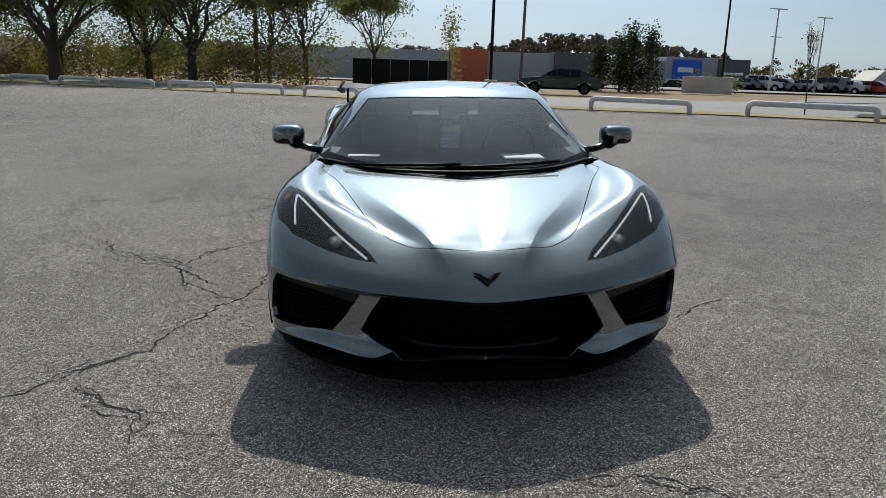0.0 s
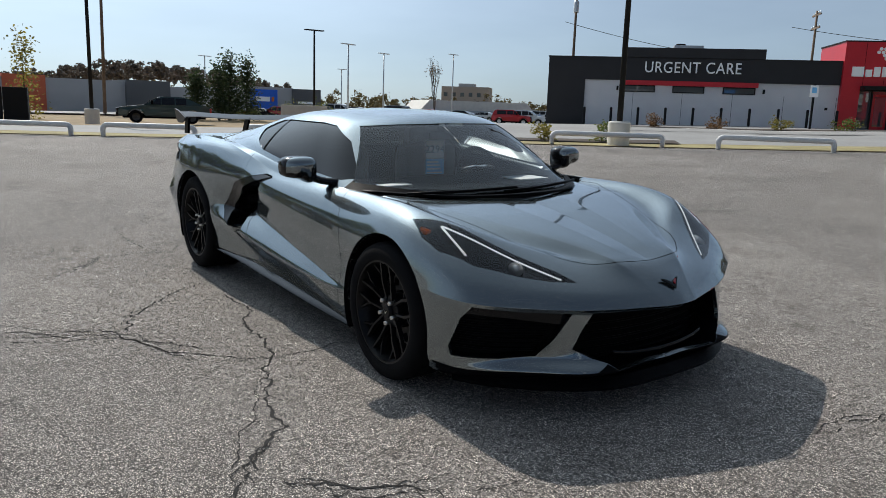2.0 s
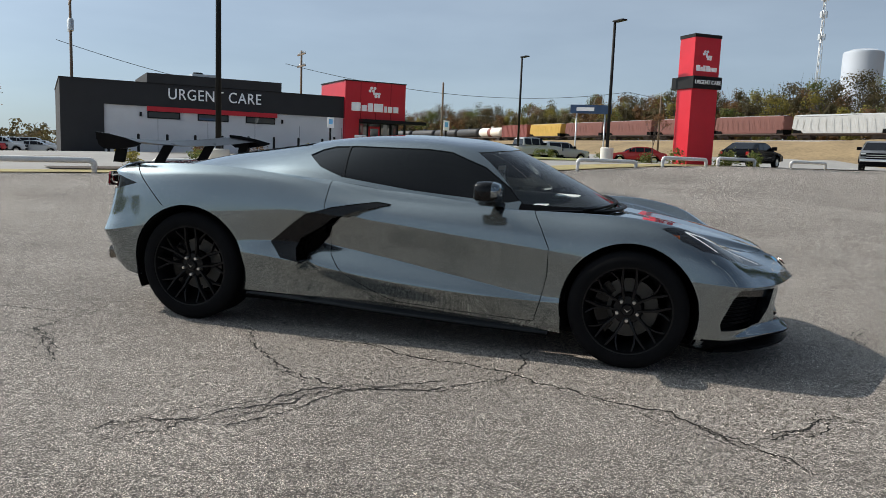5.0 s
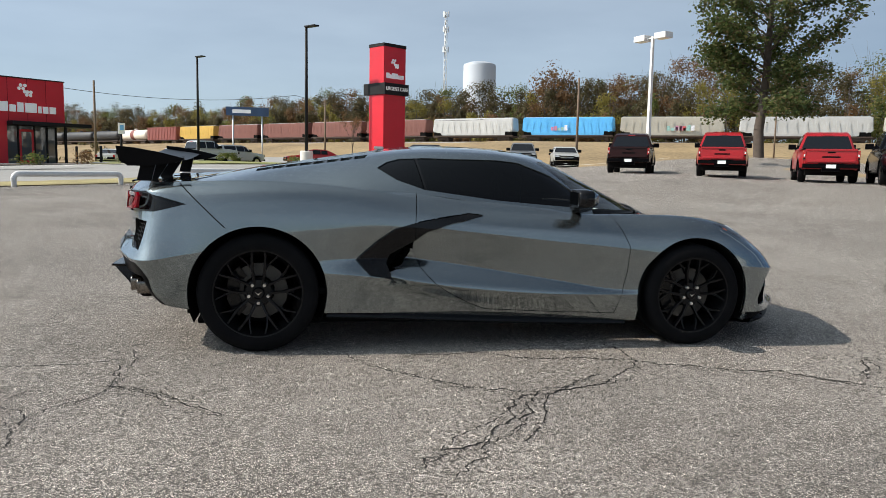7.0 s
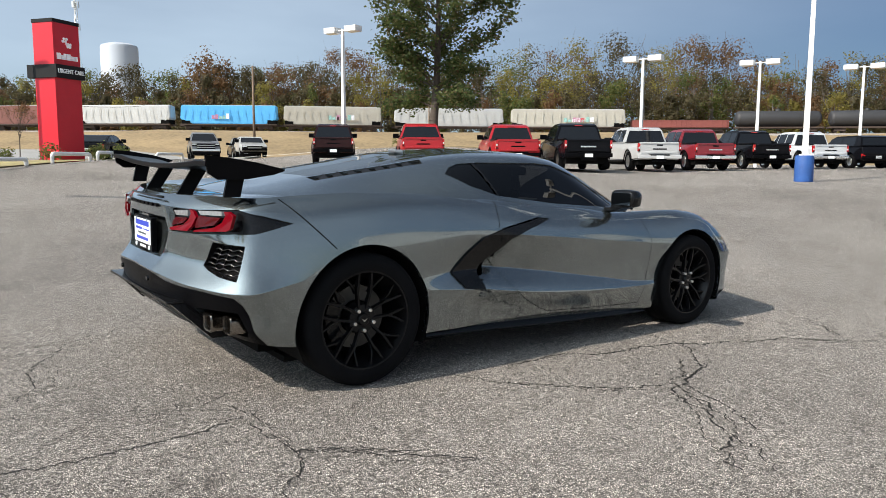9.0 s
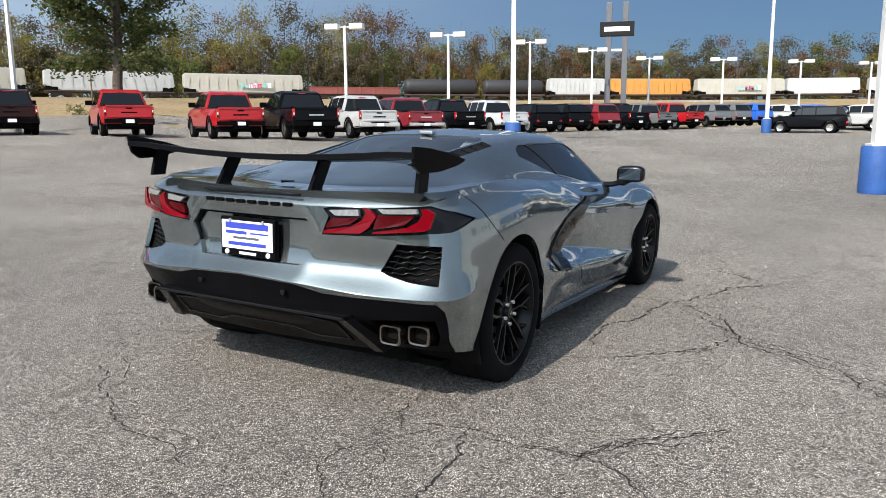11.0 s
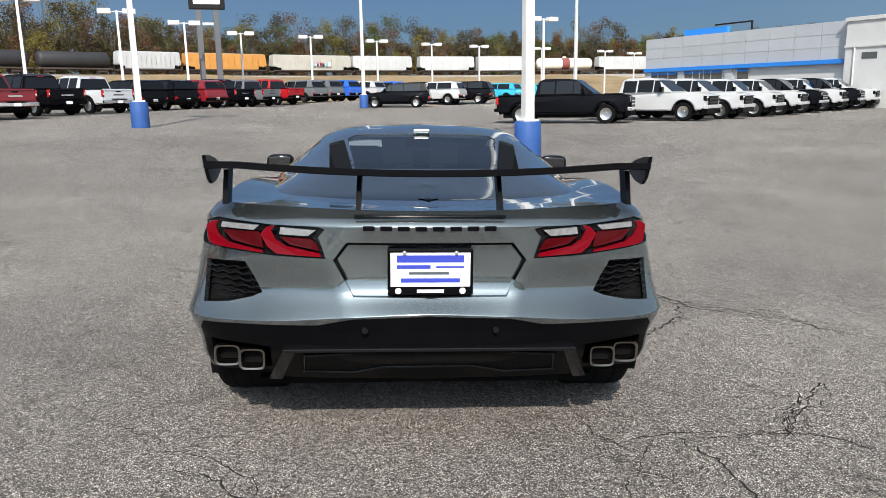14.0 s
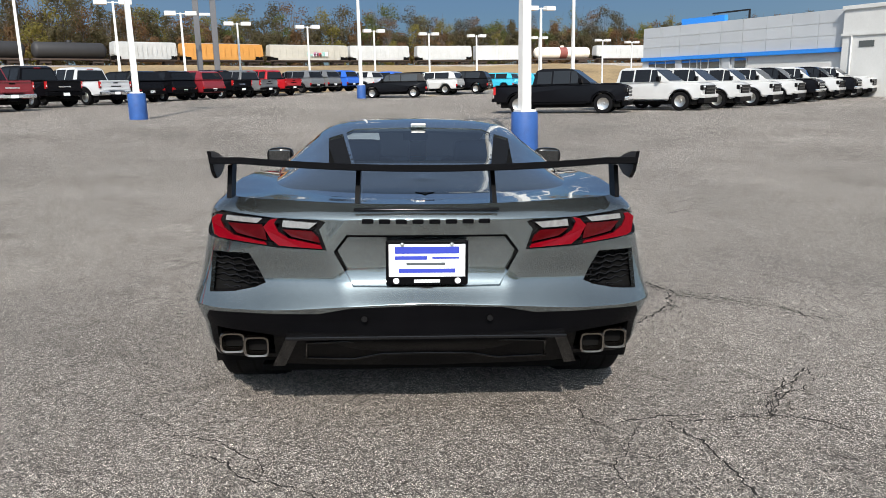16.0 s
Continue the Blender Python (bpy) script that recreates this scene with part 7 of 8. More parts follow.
# ---- dealer sign on two steel legs ----
M_BRONZE = material("dark_bronze_steel", (.10, .10, .105), .45, .5, grain=.1)
tall = empty("dealer_sign", "tall dealer sign on two dark grey steel legs", "sign", Matrix.Translation((15.6, -56.9, ground_height(15.6, -56.9))) @ pose(0, 0, 0, 0, 0, 15))
for x in (-.65, .65):
    part("leg", box(x - .22, x + .22, -.25, .25, -.3, 10.0, .02), M_BRONZE, tall, "dark grey steel leg")
part("cross_tie", box(-.65, .65, -.15, .15, 6.2, 6.4), M_GREYMETAL, tall)
part("sign_box", box(-1.35, 1.35, -.35, .35, 7.4, 8.5, .03), M_BLACKMETAL, tall, "black sign box")
part("sign_bar", box(-1.0, 1.0, -.365, -.35, 7.75, 8.1), M_SIGNWHITE, tall)
part("sign_bar", box(-1.0, 1.0, .35, .365, 7.75, 8.1), M_SIGNWHITE, tall)

# ---- the showroom ----
M_PANEL = material("silver_composite_panel", (.34, .355, .37), .45, .2, grain=.05, scale=.6, each=.05)
M_BLUEBAND = material("bright_blue_band", (.015, .15, .46), .4, grain=.05)
M_WHITEWALL = material("white_stucco_wall", (.40, .40, .39), .8, grain=.05, scale=.8, fine=.04)
ax, ay, bx, by = -20.8, -62.0, -29.2, -45.2
turn = math.degrees(math.atan2(by - ay, bx - ax))
length = math.hypot(bx - ax, by - ay)
show = empty("showroom_building", "silver-panelled car showroom with a blue band", "building", Matrix.Translation((bx, by, 0.1)) @ pose(0, 0, 0, 0, 0, turn + 180))
part("upper_wall", box(0, length, -14, 0, 3.25, 5.75), M_GREYMETAL, show, "grey wall behind the panels")
for i in range(9):
    for j in range(3):
        x0 = length * i / 9
        part("wall_panel", box(x0 + .015, x0 + length / 9 - .015, -.01, .05, 3.27 + .82 * j + .012, 3.27 + .82 * (j + 1) - .012), M_PANEL, show)
part("blue_band", box(-.1, length, -.02, .25, 2.98, 3.27, .01), M_BLUEBAND, show, "bright blue metal band")
part("lower_wall", box(0, length, -13.8, -.1, -.4, 2.98), M_WHITEWALL, show, "white lower wall")
# seen from the lot: windows towards the far end, a plain white bay and a service door towards the service building
for x0, n in ((15.0, 3), (12.3, 2), (10.4, 2), (7.9, 1)):
    w0 = x0 - (0 if n == 3 else 0)
    wd = part("window", box(w0, w0 + n * 1.15, -.12, -.03, .5, 2.9), M_SHOPGLASS, show, "large dark showroom window")
    part("window_band", box(w0, w0 + n * 1.15, -.04, -.015, 2.72, 2.9), M_BLUEBAND, wd, "blue band above the glass")
    for k in range(n + 1):
        part("mullion", box(w0 + k * 1.15 - .04, w0 + k * 1.15 + .04, -.05, .0, .4, 2.95), M_GREYMETAL, wd)
    part("transom", box(w0, w0 + n * 1.15, -.05, -.005, 1.6, 1.68), M_GREYMETAL, wd)
for x in (18.1, 14.3, 9.4):
    part("column", box(x, x + .7, -.2, .06, -.4, 2.98, .02), M_PANEL, show, "silver panelled column")
part("garage_door", box(2.4, 4.0, -.12, -.06, -.3, 1.9), M_BLACKMETAL, show, "dark service door")
part("roof_fin", box(12.6, 17.2, -3.2, -2.8, 5.75, 6.5), M_BLUEBAND, show, "blue roof fin")
part("roof_frame", box(11.2, 15.0, -4.2, -4.08, 6.75, 6.87), M_BLACKMETAL, show)
part("roof_frame", box(11.2, 11.32, -4.2, -4.08, 5.7, 6.75), M_BLACKMETAL, show)
annex = empty("service_building", "white service building beside the showroom", "building", Matrix.Translation((bx, by, 0.1)) @ pose(0, 0, 0, 0, 0, turn + 180))
part("wall", box(-26, -.02, -14, .5, -.4, 5.6), M_WHITEWALL, annex, "white stucco wall")
part("cornice", box(-26.1, .08, -14.1, .62, 5.6, 5.85, .02), M_WHITEWALL, annex)
part("ledge", box(-26.05, .03, .5, .6, 3.95, 4.1), M_WHITEWALL, annex)
part("drain_pipe", tube((-.7, .56, -.3), (-.7, .56, 3.95), .05, .05, 8), M_WHITEWALL, annex)
for i in range(6):
    part("window", box(-2.2 - 2.3 * i, -1.2 - 2.3 * i, .47, .53, 3.2, 3.6), M_SHOPGLASS, annex, "small high window")

# ---- the store beyond the drive ----
M_GREYWALL = material("grey_store_wall", (.30, .31, .32), .8, grain=.06, scale=.4)
M_DARKWALL = material("dark_grey_store_wall", (.085, .09, .095), .8, grain=.08, scale=.4)
M_ORANGE = material("rust_orange_wall", (.42, .10, .05), .8, grain=.08)
M_STOREBLUE = material("store_blue_sign", (.01, .10, .50), .5, grain=.04)
store = empty("store_building", "long low grey superstore with a blue sign", "building", Matrix.Translation((-14, 108.5, -2.2)) @ pose(0, 0, 0, 0, 0, 1))
for name, x0, x1, h, d, mat, lab in (("wall", -6, 22, 5.8, 0, M_GREYWALL, "long grey wall"), ("orange_wall", 22, 27, 6.2, -.3, M_ORANGE, "rust-orange wall"), ("wall", 27, 37, 5.9, 0, M_GREYWALL, "light grey wall"),
                                     ("entry_block", 37, 43, 6.1, -.8, M_DARKWALL, "dark grey entry block"), ("wall", 43, 54, 5.4, 0, M_GREYWALL, "light grey wall"), ("sign_block", 54, 62, 6.0, -.6, M_GREYWALL, "grey sign block"),
                                     ("entry_block", 62, 67, 5.9, -.8, M_DARKWALL, "dark grey entry block")):
    part(name, box(x0, x1, d, 34, -1, h), mat, store, lab)
part("sign_panel", box(55, 59.5, -.75, -.6, 2.6, 5.6), M_STOREBLUE, store, "blue sign panel")
part("sign_bar", box(55.8, 58.2, -.8, -.75, 3.8, 4.5), M_SIGNWHITE, store)
part("sign_bar", box(58.5, 58.9, -.8, -.75, 3.8, 4.5), M_AMBER, store)
part("sign_bar", box(63, 66, -.9, -.8, 3.6, 3.95), M_SIGNWHITE, store)
part("door_recess", box(38, 42, -.9, -.8, -.5, 2.6), M_SHOPGLASS, store)
part("door_recess", box(62.6, 66.4, -.9, -.8, -.5, 2.4), M_SHOPGLASS, store)
shops = empty("shop_building", "low pale shop row with a light roof", "building", Matrix.Translation((70, 104, -1.4)) @ pose(0, 0, 0, 0, 0, -18))
part("wall", box(0, 20, 0, 12, -1, 2.6), M_GREYWALL, shops)
part("roof", moved(plate([(-.5, 2.6), (20.5, 2.6), (19, 4.2), (1, 4.2)], 12, "y", 0), Matrix.Identity(4)), M_CONCRETE, shops)
fence = empty("bin_enclosure", "black-panelled bin enclosure beyond the rails", "enclosure", Matrix.Translation((-.2, 40.2, -.1)) @ pose(0, 0, 0, 0, 0, -8))
for i in range(5):
    part("panel", box(-2.8 + 1.12 * i + .015, -2.8 + 1.12 * (i + 1) - .015, 0, .12, 0, 1.75, .01), M_BLACKMETAL, fence, "black panel")
part("panel", box(-2.8, -2.68, .12, 3.2, 0, 1.75, .01), M_BLACKMETAL, fence)
part("panel", box(2.68, 2.8, .12, 3.2, 0, 1.75, .01), M_BLACKMETAL, fence)
part("planter_wall", box(-1.6, 1.6, -.3, .3, 0, 1.1, .02), M_CONCRETE, None, "low pale concrete wall by the shrubs", category="wall", m=Matrix.Translation((20.3, 45.0, ground_height(20.3, 45))) @ pose(0, 0, 0, 0, 0, -25))
house = empty("house", "low brown-roofed house behind the trees", "house", Matrix.Translation((-29.5, 49, -1.3)) @ pose(0, 0, 0, 0, 0, -15))
part("wall", box(-5, 5, -3, 3, 0, 2.2), material("brick_wall", (.22, .12, .09), .85, grain=.2, scale=4), house)
part("roof", plate([(-3.6, 2.1), (3.6, 2.1), (0, 3.7)], 10.8, "x", -5.4), material("brown_shingles", (.13, .09, .07), .9, grain=.25, scale=6), house)
# distant town: far blocks on the horizon
for i, (x, y, w, h, zb) in enumerate(((166, 219, 17, 10.5, 0), (230, 130, 12, 3, 0))):
    ob = empty("distant_building", "pale distant town building", "building", Matrix.Translation((x, y, zb - 3)) @ pose(0, 0, 0, 0, 0, -45), group="distant town")
    part("wall", box(-w / 2, w / 2, -6, 6, -1, h + 2), material("tan_block_wall", (.30, .27, .24), .8, grain=.08, scale=.3), ob)
    part("roof_block", box(-w / 6, w / 6, -3, 3, h + 2, h + 3.2), M_GREYWALL, ob)
    for fl in range(max(1, int(h // 3))):
        for c in range(int(w // 3)):
            part("window", box(-w / 2 + .9 + 3 * c, -w / 2 + 2.2 + 3 * c, -6.06, -5.95, 3.0 + 3 * fl, 4.4 + 3 * fl), M_SHOPGLASS, ob)

# ---- water tower and radio mast ----
wt = empty("water_tower", "tall pale cylindrical water tower", "water tower", Matrix.Translation((301, -70, 4)))
part("tank", lathe([(.0, 40.6), (4, 40.3), (6.4, 39.4), (6.7, 38.6), (6.7, 0), (.0, 0)], 48, "z"), material("pale_tank_paint", (.33, .36, .40), .6, grain=.06, scale=.1), wt, smooth=30)
for i in range(5):
    part("tank_mark", box(-6.9, -6.3, -3.0 + 1.3 * i, -2.3 + 1.3 * i, 27.5, 28.6), M_INK, wt)
mast = empty("radio_mast", "slim grey lattice radio mast", "radio mast", Matrix.Translation((303, -56, 2)))
bm = bmesh.new()
for k in range(3):
    a = 2 * math.pi * k / 3
    add_tube(bm, (1.1 * math.cos(a), 1.1 * math.sin(a), 0), (.45 * math.cos(a), .45 * math.sin(a), 62), .16, .12, 5)
for j in range(24):
    for k in range(3):
        a, b = 2 * math.pi * k / 3, 2 * math.pi * (k + 1) / 3
        r0, r1 = 1.1 - .027 * j, 1.1 - .027 * (j + 1)
        add_tube(bm, (r0 * math.cos(a), r0 * math.sin(a), 2.58 * j), (r1 * math.cos(b), r1 * math.sin(b), 2.58 * (j + 1)), .07, .07, 4, caps=False)
part("lattice", bm, M_GREYMETAL, mast)
for z in (46, 54, 60):
    for k in range(3):
        a = 2 * math.pi * k / 3
        part("antenna", box(-.12, .12, -.5, .5, z, z + 2.2), M_GREYMETAL, mast, m=pose(1.1 * math.cos(a), 1.1 * math.sin(a), 0, 0, 0, math.degrees(a)))
bill = empty("billboard", "dark billboard beside the railway", "billboard", Matrix.Translation((150, 12, 5)) @ pose(0, 0, 0, 0, 0, 95 - 180))
part("board", box(-4.1, 4.1, -.2, .2, 5.6, 7.3), material("billboard_print", (.03, .06, .12), .6, grain=.4, scale=.5), bill)
part("print_bar", box(-2.9, .6, -.24, -.2, 6.1, 6.8), M_SIGNWHITE, bill)
for x in (-4, 4):
    part("leg", tube((x * .7, 0, -6), (x * .7, 0, 5.6), .15, .15, 8), M_GREYMETAL, bill)


# ---- the freight train ----
M_RUST = material("rusty_underframe", (.05, .035, .028), .85, grain=.3, scale=2)
M_BALLAST = material("track_ballast", (.20, .18, .16), .95, grain=.3, scale=1.5, fine=.3, bump=.6, bump_scale=8)
CAR_PAINT = {"cream": (.34, .328, .29), "white": (.37, .378, .378), "sky": (.07, .33, .62), "brown": (.145, .060, .050), "rust": (.17, .050, .042), "black": (.022, .022, .024), "orange": (.42, .20, .05), "yellow": (.40, .26, .06), "grey": (.36, .37, .37), "two-tone": (.60, .55, .48)}
WAGON_MAT = {k: material(f"{k}_wagon_paint", c, .6, grain=.12, scale=.5, fine=.12) for k, c in CAR_PAINT.items()}
GRAFFITI = [material(f"spray_paint_{i}", c, .6, grain=.3, scale=3) for i, c in enumerate(((.34, .15, .23), (.20, .36, .34), (.55, .56, .6), (.40, .05, .06), (.12, .10, .35)))]


def bogies(ob, half):
    for y in (-half + 2.0, half - 2.0):
        b = part("bogie", box(-1.05, 1.05, y - 1.15, y + 1.15, .35, .85, .05), M_RUST, ob)
        for d in (-.85, .85):
            for s in (-.75, .75):
                part("wheel", moved(lathe([(.0, -.06), (.42, -.06), (.42, .06), (.0, .06)], 20, "x"), Matrix.Translation((s, y + d, .42))), M_RUST, b)
    for s in (-1, 1):
        part("coupler", box(-.15, .15, min(s * half, s * (half + .5)), max(s * half, s * (half + .5)), .75, 1.05), M_RUST, ob)


def hopper(colour, tag):
    ob = empty("hopper_wagon", f"{colour} covered hopper railway wagon", "railway wagon")
    L, W = 8.2, 1.55
    body = plate([(-L, 2.0), (-L + .1, 4.55), (L - .1, 4.55), (L, 2.0), (L - 1.9, 1.15), (-L + 1.9, 1.15)], 2 * W, "x", -W)
    for v in body.verts:
        v.co.x *= 1 if 1.9 < v.co.z < 4 else (.62 if v.co.z < 1.9 else .8)
    bmesh.ops.bevel(body, geom=[e for e in body.edges if e.calc_face_angle(0) > .3], offset=.12, segments=2, affect="EDGES")
    part("body", body, WAGON_MAT[colour], ob, smooth=40)
    for i in range(13):
        y = -L + .7 + i * (2 * L - 1.4) / 12
        for s in (-1, 1):
            part("rib", box(min(s * W, s * (W + .05)), max(s * W, s * (W + .05)), y - .04, y + .04, 2.0, 4.0), WAGON_MAT[colour], ob)
    for s in (-1, 1):
        part("side_sill", box(min(s * 1.2, s * 1.5), max(s * 1.2, s * 1.5), -L, L, .95, 1.15), M_RUST, ob)
    part("roof_walk", box(-.4, .4, -L + .3, L - .3, 4.6, 4.66), M_GREYMETAL, ob)
    part("frame", box(-.5, .5, -L, L, .7, 1.0), M_RUST, ob)
    for y in (-L + .9, L - .9):
        part("end_bay", box(-1.3, 1.3, y - .7, y + .7, 1.15, 1.9), M_DARK, ob)
    for k in range(tag):
        rn = random.Random(k * 7 + len(colour))
        y = rn.uniform(-5, 4)
        for j in range(5):
            for s in (-1, 1):
                part("spray_mark", box(min(s * (W + .055), s * (W + .06)), max(s * (W + .055), s * (W + .06)), y + .62 * j, y + .5 + .62 * j, 2.05, 2.55 + rn.uniform(0, .5)), GRAFFITI[(k + j // 2) % 5], ob)
    bogies(ob, L)
    return ob


def tank(colour):
    ob = empty("tank_wagon", f"{colour} railway tank wagon", "railway wagon")
    L = 7.4
    prof = [(.0, -L), (.9, -L + .05), (1.35, -L + .35), (1.5, -L + .8), (1.5, L - .8), (1.35, L - .35), (.9, L - .05), (.0, L)]
    part("tank", moved(lathe(prof, 28, "y"), Matrix.Translation((0, 0, 2.75))), WAGON_MAT[colour], ob, smooth=40)
    if colour == "two-tone":
        part("band", moved(lathe([(1.51, -1.0), (1.515, -1.0), (1.515, 1.0), (1.51, 1.0)], 28, "y"), Matrix.Translation((0, 0, 2.75))), WAGON_MAT["rust"], ob)
    part("dome", moved(lathe([(.0, .5), (.45, .45), (.5, 0)], 20, "z"), Matrix.Translation((0, 0, 4.2))), WAGON_MAT[colour], ob, smooth=40)
    part("frame", box(-1.3, 1.3, -L - .3, L + .3, .9, 1.2), M_RUST, ob)
    bogies(ob, L)
    return ob


def boxcar(colour, height=4.6):
    ob = empty("box_wagon", f"{colour} ribbed railway {'box wagon' if height > 3 else 'gondola'}", "railway wagon")
    L = 8.4
    part("body", box(-1.5, 1.5, -L, L, 1.05, height, .06), WAGON_MAT[colour], ob)
    for i in range(19):
        y = -L + .4 + i * (2 * L - .8) / 18
        for s in (-1, 1):
            part("rib", box(min(s * 1.5, s * 1.58), max(s * 1.5, s * 1.58), y - .05, y + .05, 1.1, height - .1), WAGON_MAT[colour], ob)
    part("top_rail", box(-1.56, 1.56, -L, L, height - .08, height + .06), WAGON_MAT[colour], ob)
    part("frame", box(-1.2, 1.2, -L - .2, L + .2, .75, 1.05), M_RUST, ob)
    bogies(ob, L)
    return ob


track_pts = spline(np.array([(x, y, 0.0) for x, y in TRACK]), 40)
dist = np.concatenate([[0], np.cumsum(np.linalg.norm(np.diff(track_pts, axis=0), axis=1))])


def on_track(s):
    return [float(np.interp(s, dist, track_pts[:, i])) for i in (0, 1)]


RAIL_Z = 6.55
bm = bmesh.new()
rows = []
for x, y, _ in track_pts[::2]:
    i = min(len(dist) - 2, int(np.argmin((track_pts[:, 0] - x) ** 2 + (track_pts[:, 1] - y) ** 2)))
    t = Vector(track_pts[min(i + 1, len(track_pts) - 1)] - track_pts[max(i - 1, 0)]).normalized()
    nrm = Vector((-t.y, t.x, 0))
    rows.append([bm.verts.new(Vector((x, y, z)) + nrm * d) for d, z in ((-4.5, RAIL_Z - 1.6), (-2.2, RAIL_Z - .15), (2.2, RAIL_Z - .15), (4.5, RAIL_Z - 1.6))])
for a, b in zip(rows, rows[1:]):
    for i in range(3):
        bm.faces.new((a[i], a[i + 1], b[i + 1], b[i]))
bmesh.ops.recalc_face_normals(bm, faces=bm.faces[:])
part("track_bed", bm, M_BALLAST, None, "grey ballast bed of the railway", kind="structure")
for d in (-.75, .75):
    bm = bmesh.new()
    pts = []
    for i, (x, y, _) in enumerate(track_pts[::2]):
        j = min(len(track_pts) - 1, 2 * i + 1)
        t = Vector(track_pts[j] - track_pts[max(0, 2 * i - 1)]).normalized()
        pts.append((x - t.y * d, y + t.x * d, RAIL_Z - .09))
    sweep(bm, pts, .08, 6)
    part("track_rail", bm, M_RUST, None, "rusty steel rail", kind="structure")

MADE = {}
# along the track: middle of each wagon, its length
TRAIN = [(108, 18, "tank", "black"), (127, 18, "tank", "black"), (146, 18, "tank", "black"), (165, 18, "tank", "black"), (184, 18, "tank", "black"), (203, 18, "tank", "black"), (222, 18, "tank", "black"), (241, 18, "tank", "black"), (259, 17, "tank", "black"),
         (277, 17, "tank", "two-tone"), (295, 17, "box", "rust"), (313, 17, "hopper", "yellow"), (331, 16.5, "hopper", "brown"), (349, 16.5, "hopper", "brown"), (366.6, 16.5, "hopper", "brown"), (384, 17, "hopper", "brown"),
         (403, 19, "hopper", "white"), (422.7, 18.2, "hopper", "sky"), (441.7, 19, "hopper", "cream"), (464.2, 22, "hopper", "white"), (487.7, 23, "hopper", "cream"), (509.5, 19, "low", "rust"), (528, 16.5, "tank", "black"), (544, 14, "tank", "black"),
         (558.5, 13.6, "hopper", "white"), (575.5, 19.2, "hopper", "orange"), (596.5, 20.6, "hopper", "cream"), (615, 16.4, "hopper", "white"), (632.5, 15.6, "hopper", "white"), (649, 16, "box", "white"), (666.5, 17, "tank", "two-tone"),
         (685, 18, "hopper", "white"), (704, 18, "hopper", "white"), (723, 18, "hopper", "white"), (742, 18, "hopper", "white"), (761, 18, "hopper", "white"), (780, 18, "hopper", "white")]
for s, size, kind, colour in TRAIN:
    x, y = on_track(s)
    x2, y2 = on_track(s + 1)
    m = Matrix.Translation((x, y, RAIL_Z)) @ pose(0, 0, 0, 0, 0, math.degrees(math.atan2(y2 - y, x2 - x)) - 90)
    stretch = (size - .7) / {"tank": 14.8, "hopper": 16.4}.get(kind, 16.8)
    key = (kind, colour)
    if key not in MADE:
        MADE[key] = tank(colour) if kind == "tank" else boxcar(colour, 4.6 if kind == "box" else 2.4) if kind in ("box", "low") else hopper(colour, {"cream": 2, "sky": 1}.get(colour, 0))
        MADE[key].matrix_basis = m
        ob = MADE[key]
    else:
        ob = copy_thing(MADE[key], m)
    ob.scale = (1, stretch, 1)
    tagged(ob, group="freight train")


# ---- trees ----
def leaf_material(name, colours, through_light=.35):
    """Leaves in several tones, one tone for each leaf, that let some light through."""
    m = bpy.data.materials.new(name)
    m.use_nodes = True
    t = m.node_tree
    n, l = t.nodes, t.links
    b = n["Principled BSDF"]
    g = n.new("ShaderNodeNewGeometry")
    r = n.new("ShaderNodeValToRGB")
    r.color_ramp.interpolation = "LINEAR"
    for i, c in enumerate(colours):
        e = r.color_ramp.elements[i] if i < 2 else r.color_ramp.elements.new(i / (len(colours) - 1))
        e.position, e.color = i / (len(colours) - 1), (*c, 1)
    l.new(g.outputs["Random Per Island"], r.inputs["Fac"])
    l.new(r.outputs["Color"], b.inputs["Base Color"])
    b.inputs["Roughness"].default_value = .7
    tr = n.new("ShaderNodeBsdfTranslucent")
    l.new(r.outputs["Color"], tr.inputs["Color"])
    mix = n.new("ShaderNodeMixShader")
    mix.inputs["Fac"].default_value = through_light
    l.new(b.outputs[0], mix.inputs[1])
    l.new(tr.outputs[0], mix.inputs[2])
    l.new(mix.outputs[0], n["Material Output"].inputs["Surface"])
    return m


M_BARK = material("grey_brown_bark", (.055, .042, .034), .95, grain=.3, scale=3, fine=.3, bump=.6, bump_scale=20)
M_GREENLEAF = leaf_material("green_leaves", ((.075, .11, .028), (.115, .15, .040), (.17, .185, .055), (.21, .18, .06)), .6)
M_AUTUMN = leaf_material("autumn_leaves", ((.11, .11, .04), (.19, .16, .05), (.22, .15, .05), (.17, .17, .05), (.13, .15, .045)), .6)
M_YELLOW = leaf_material("yellow_leaves", ((.21, .19, .048), (.26, .225, .056), (.30, .24, .062), (.22, .21, .055)), .6)
M_RUSTLEAF = leaf_material("rust_leaves", ((.15, .085, .040), (.185, .10, .045), (.21, .115, .05), (.16, .105, .046)), .5)
M_TREELEAF = leaf_material("turning_green_leaves", ((.10, .145, .04), (.155, .20, .06), (.22, .235, .075), (.27, .235, .08)), .6)
M_CONIFER = leaf_material("dark_green_needles", ((.03, .05, .02), (.05, .075, .03), (.075, .095, .04)), .35)


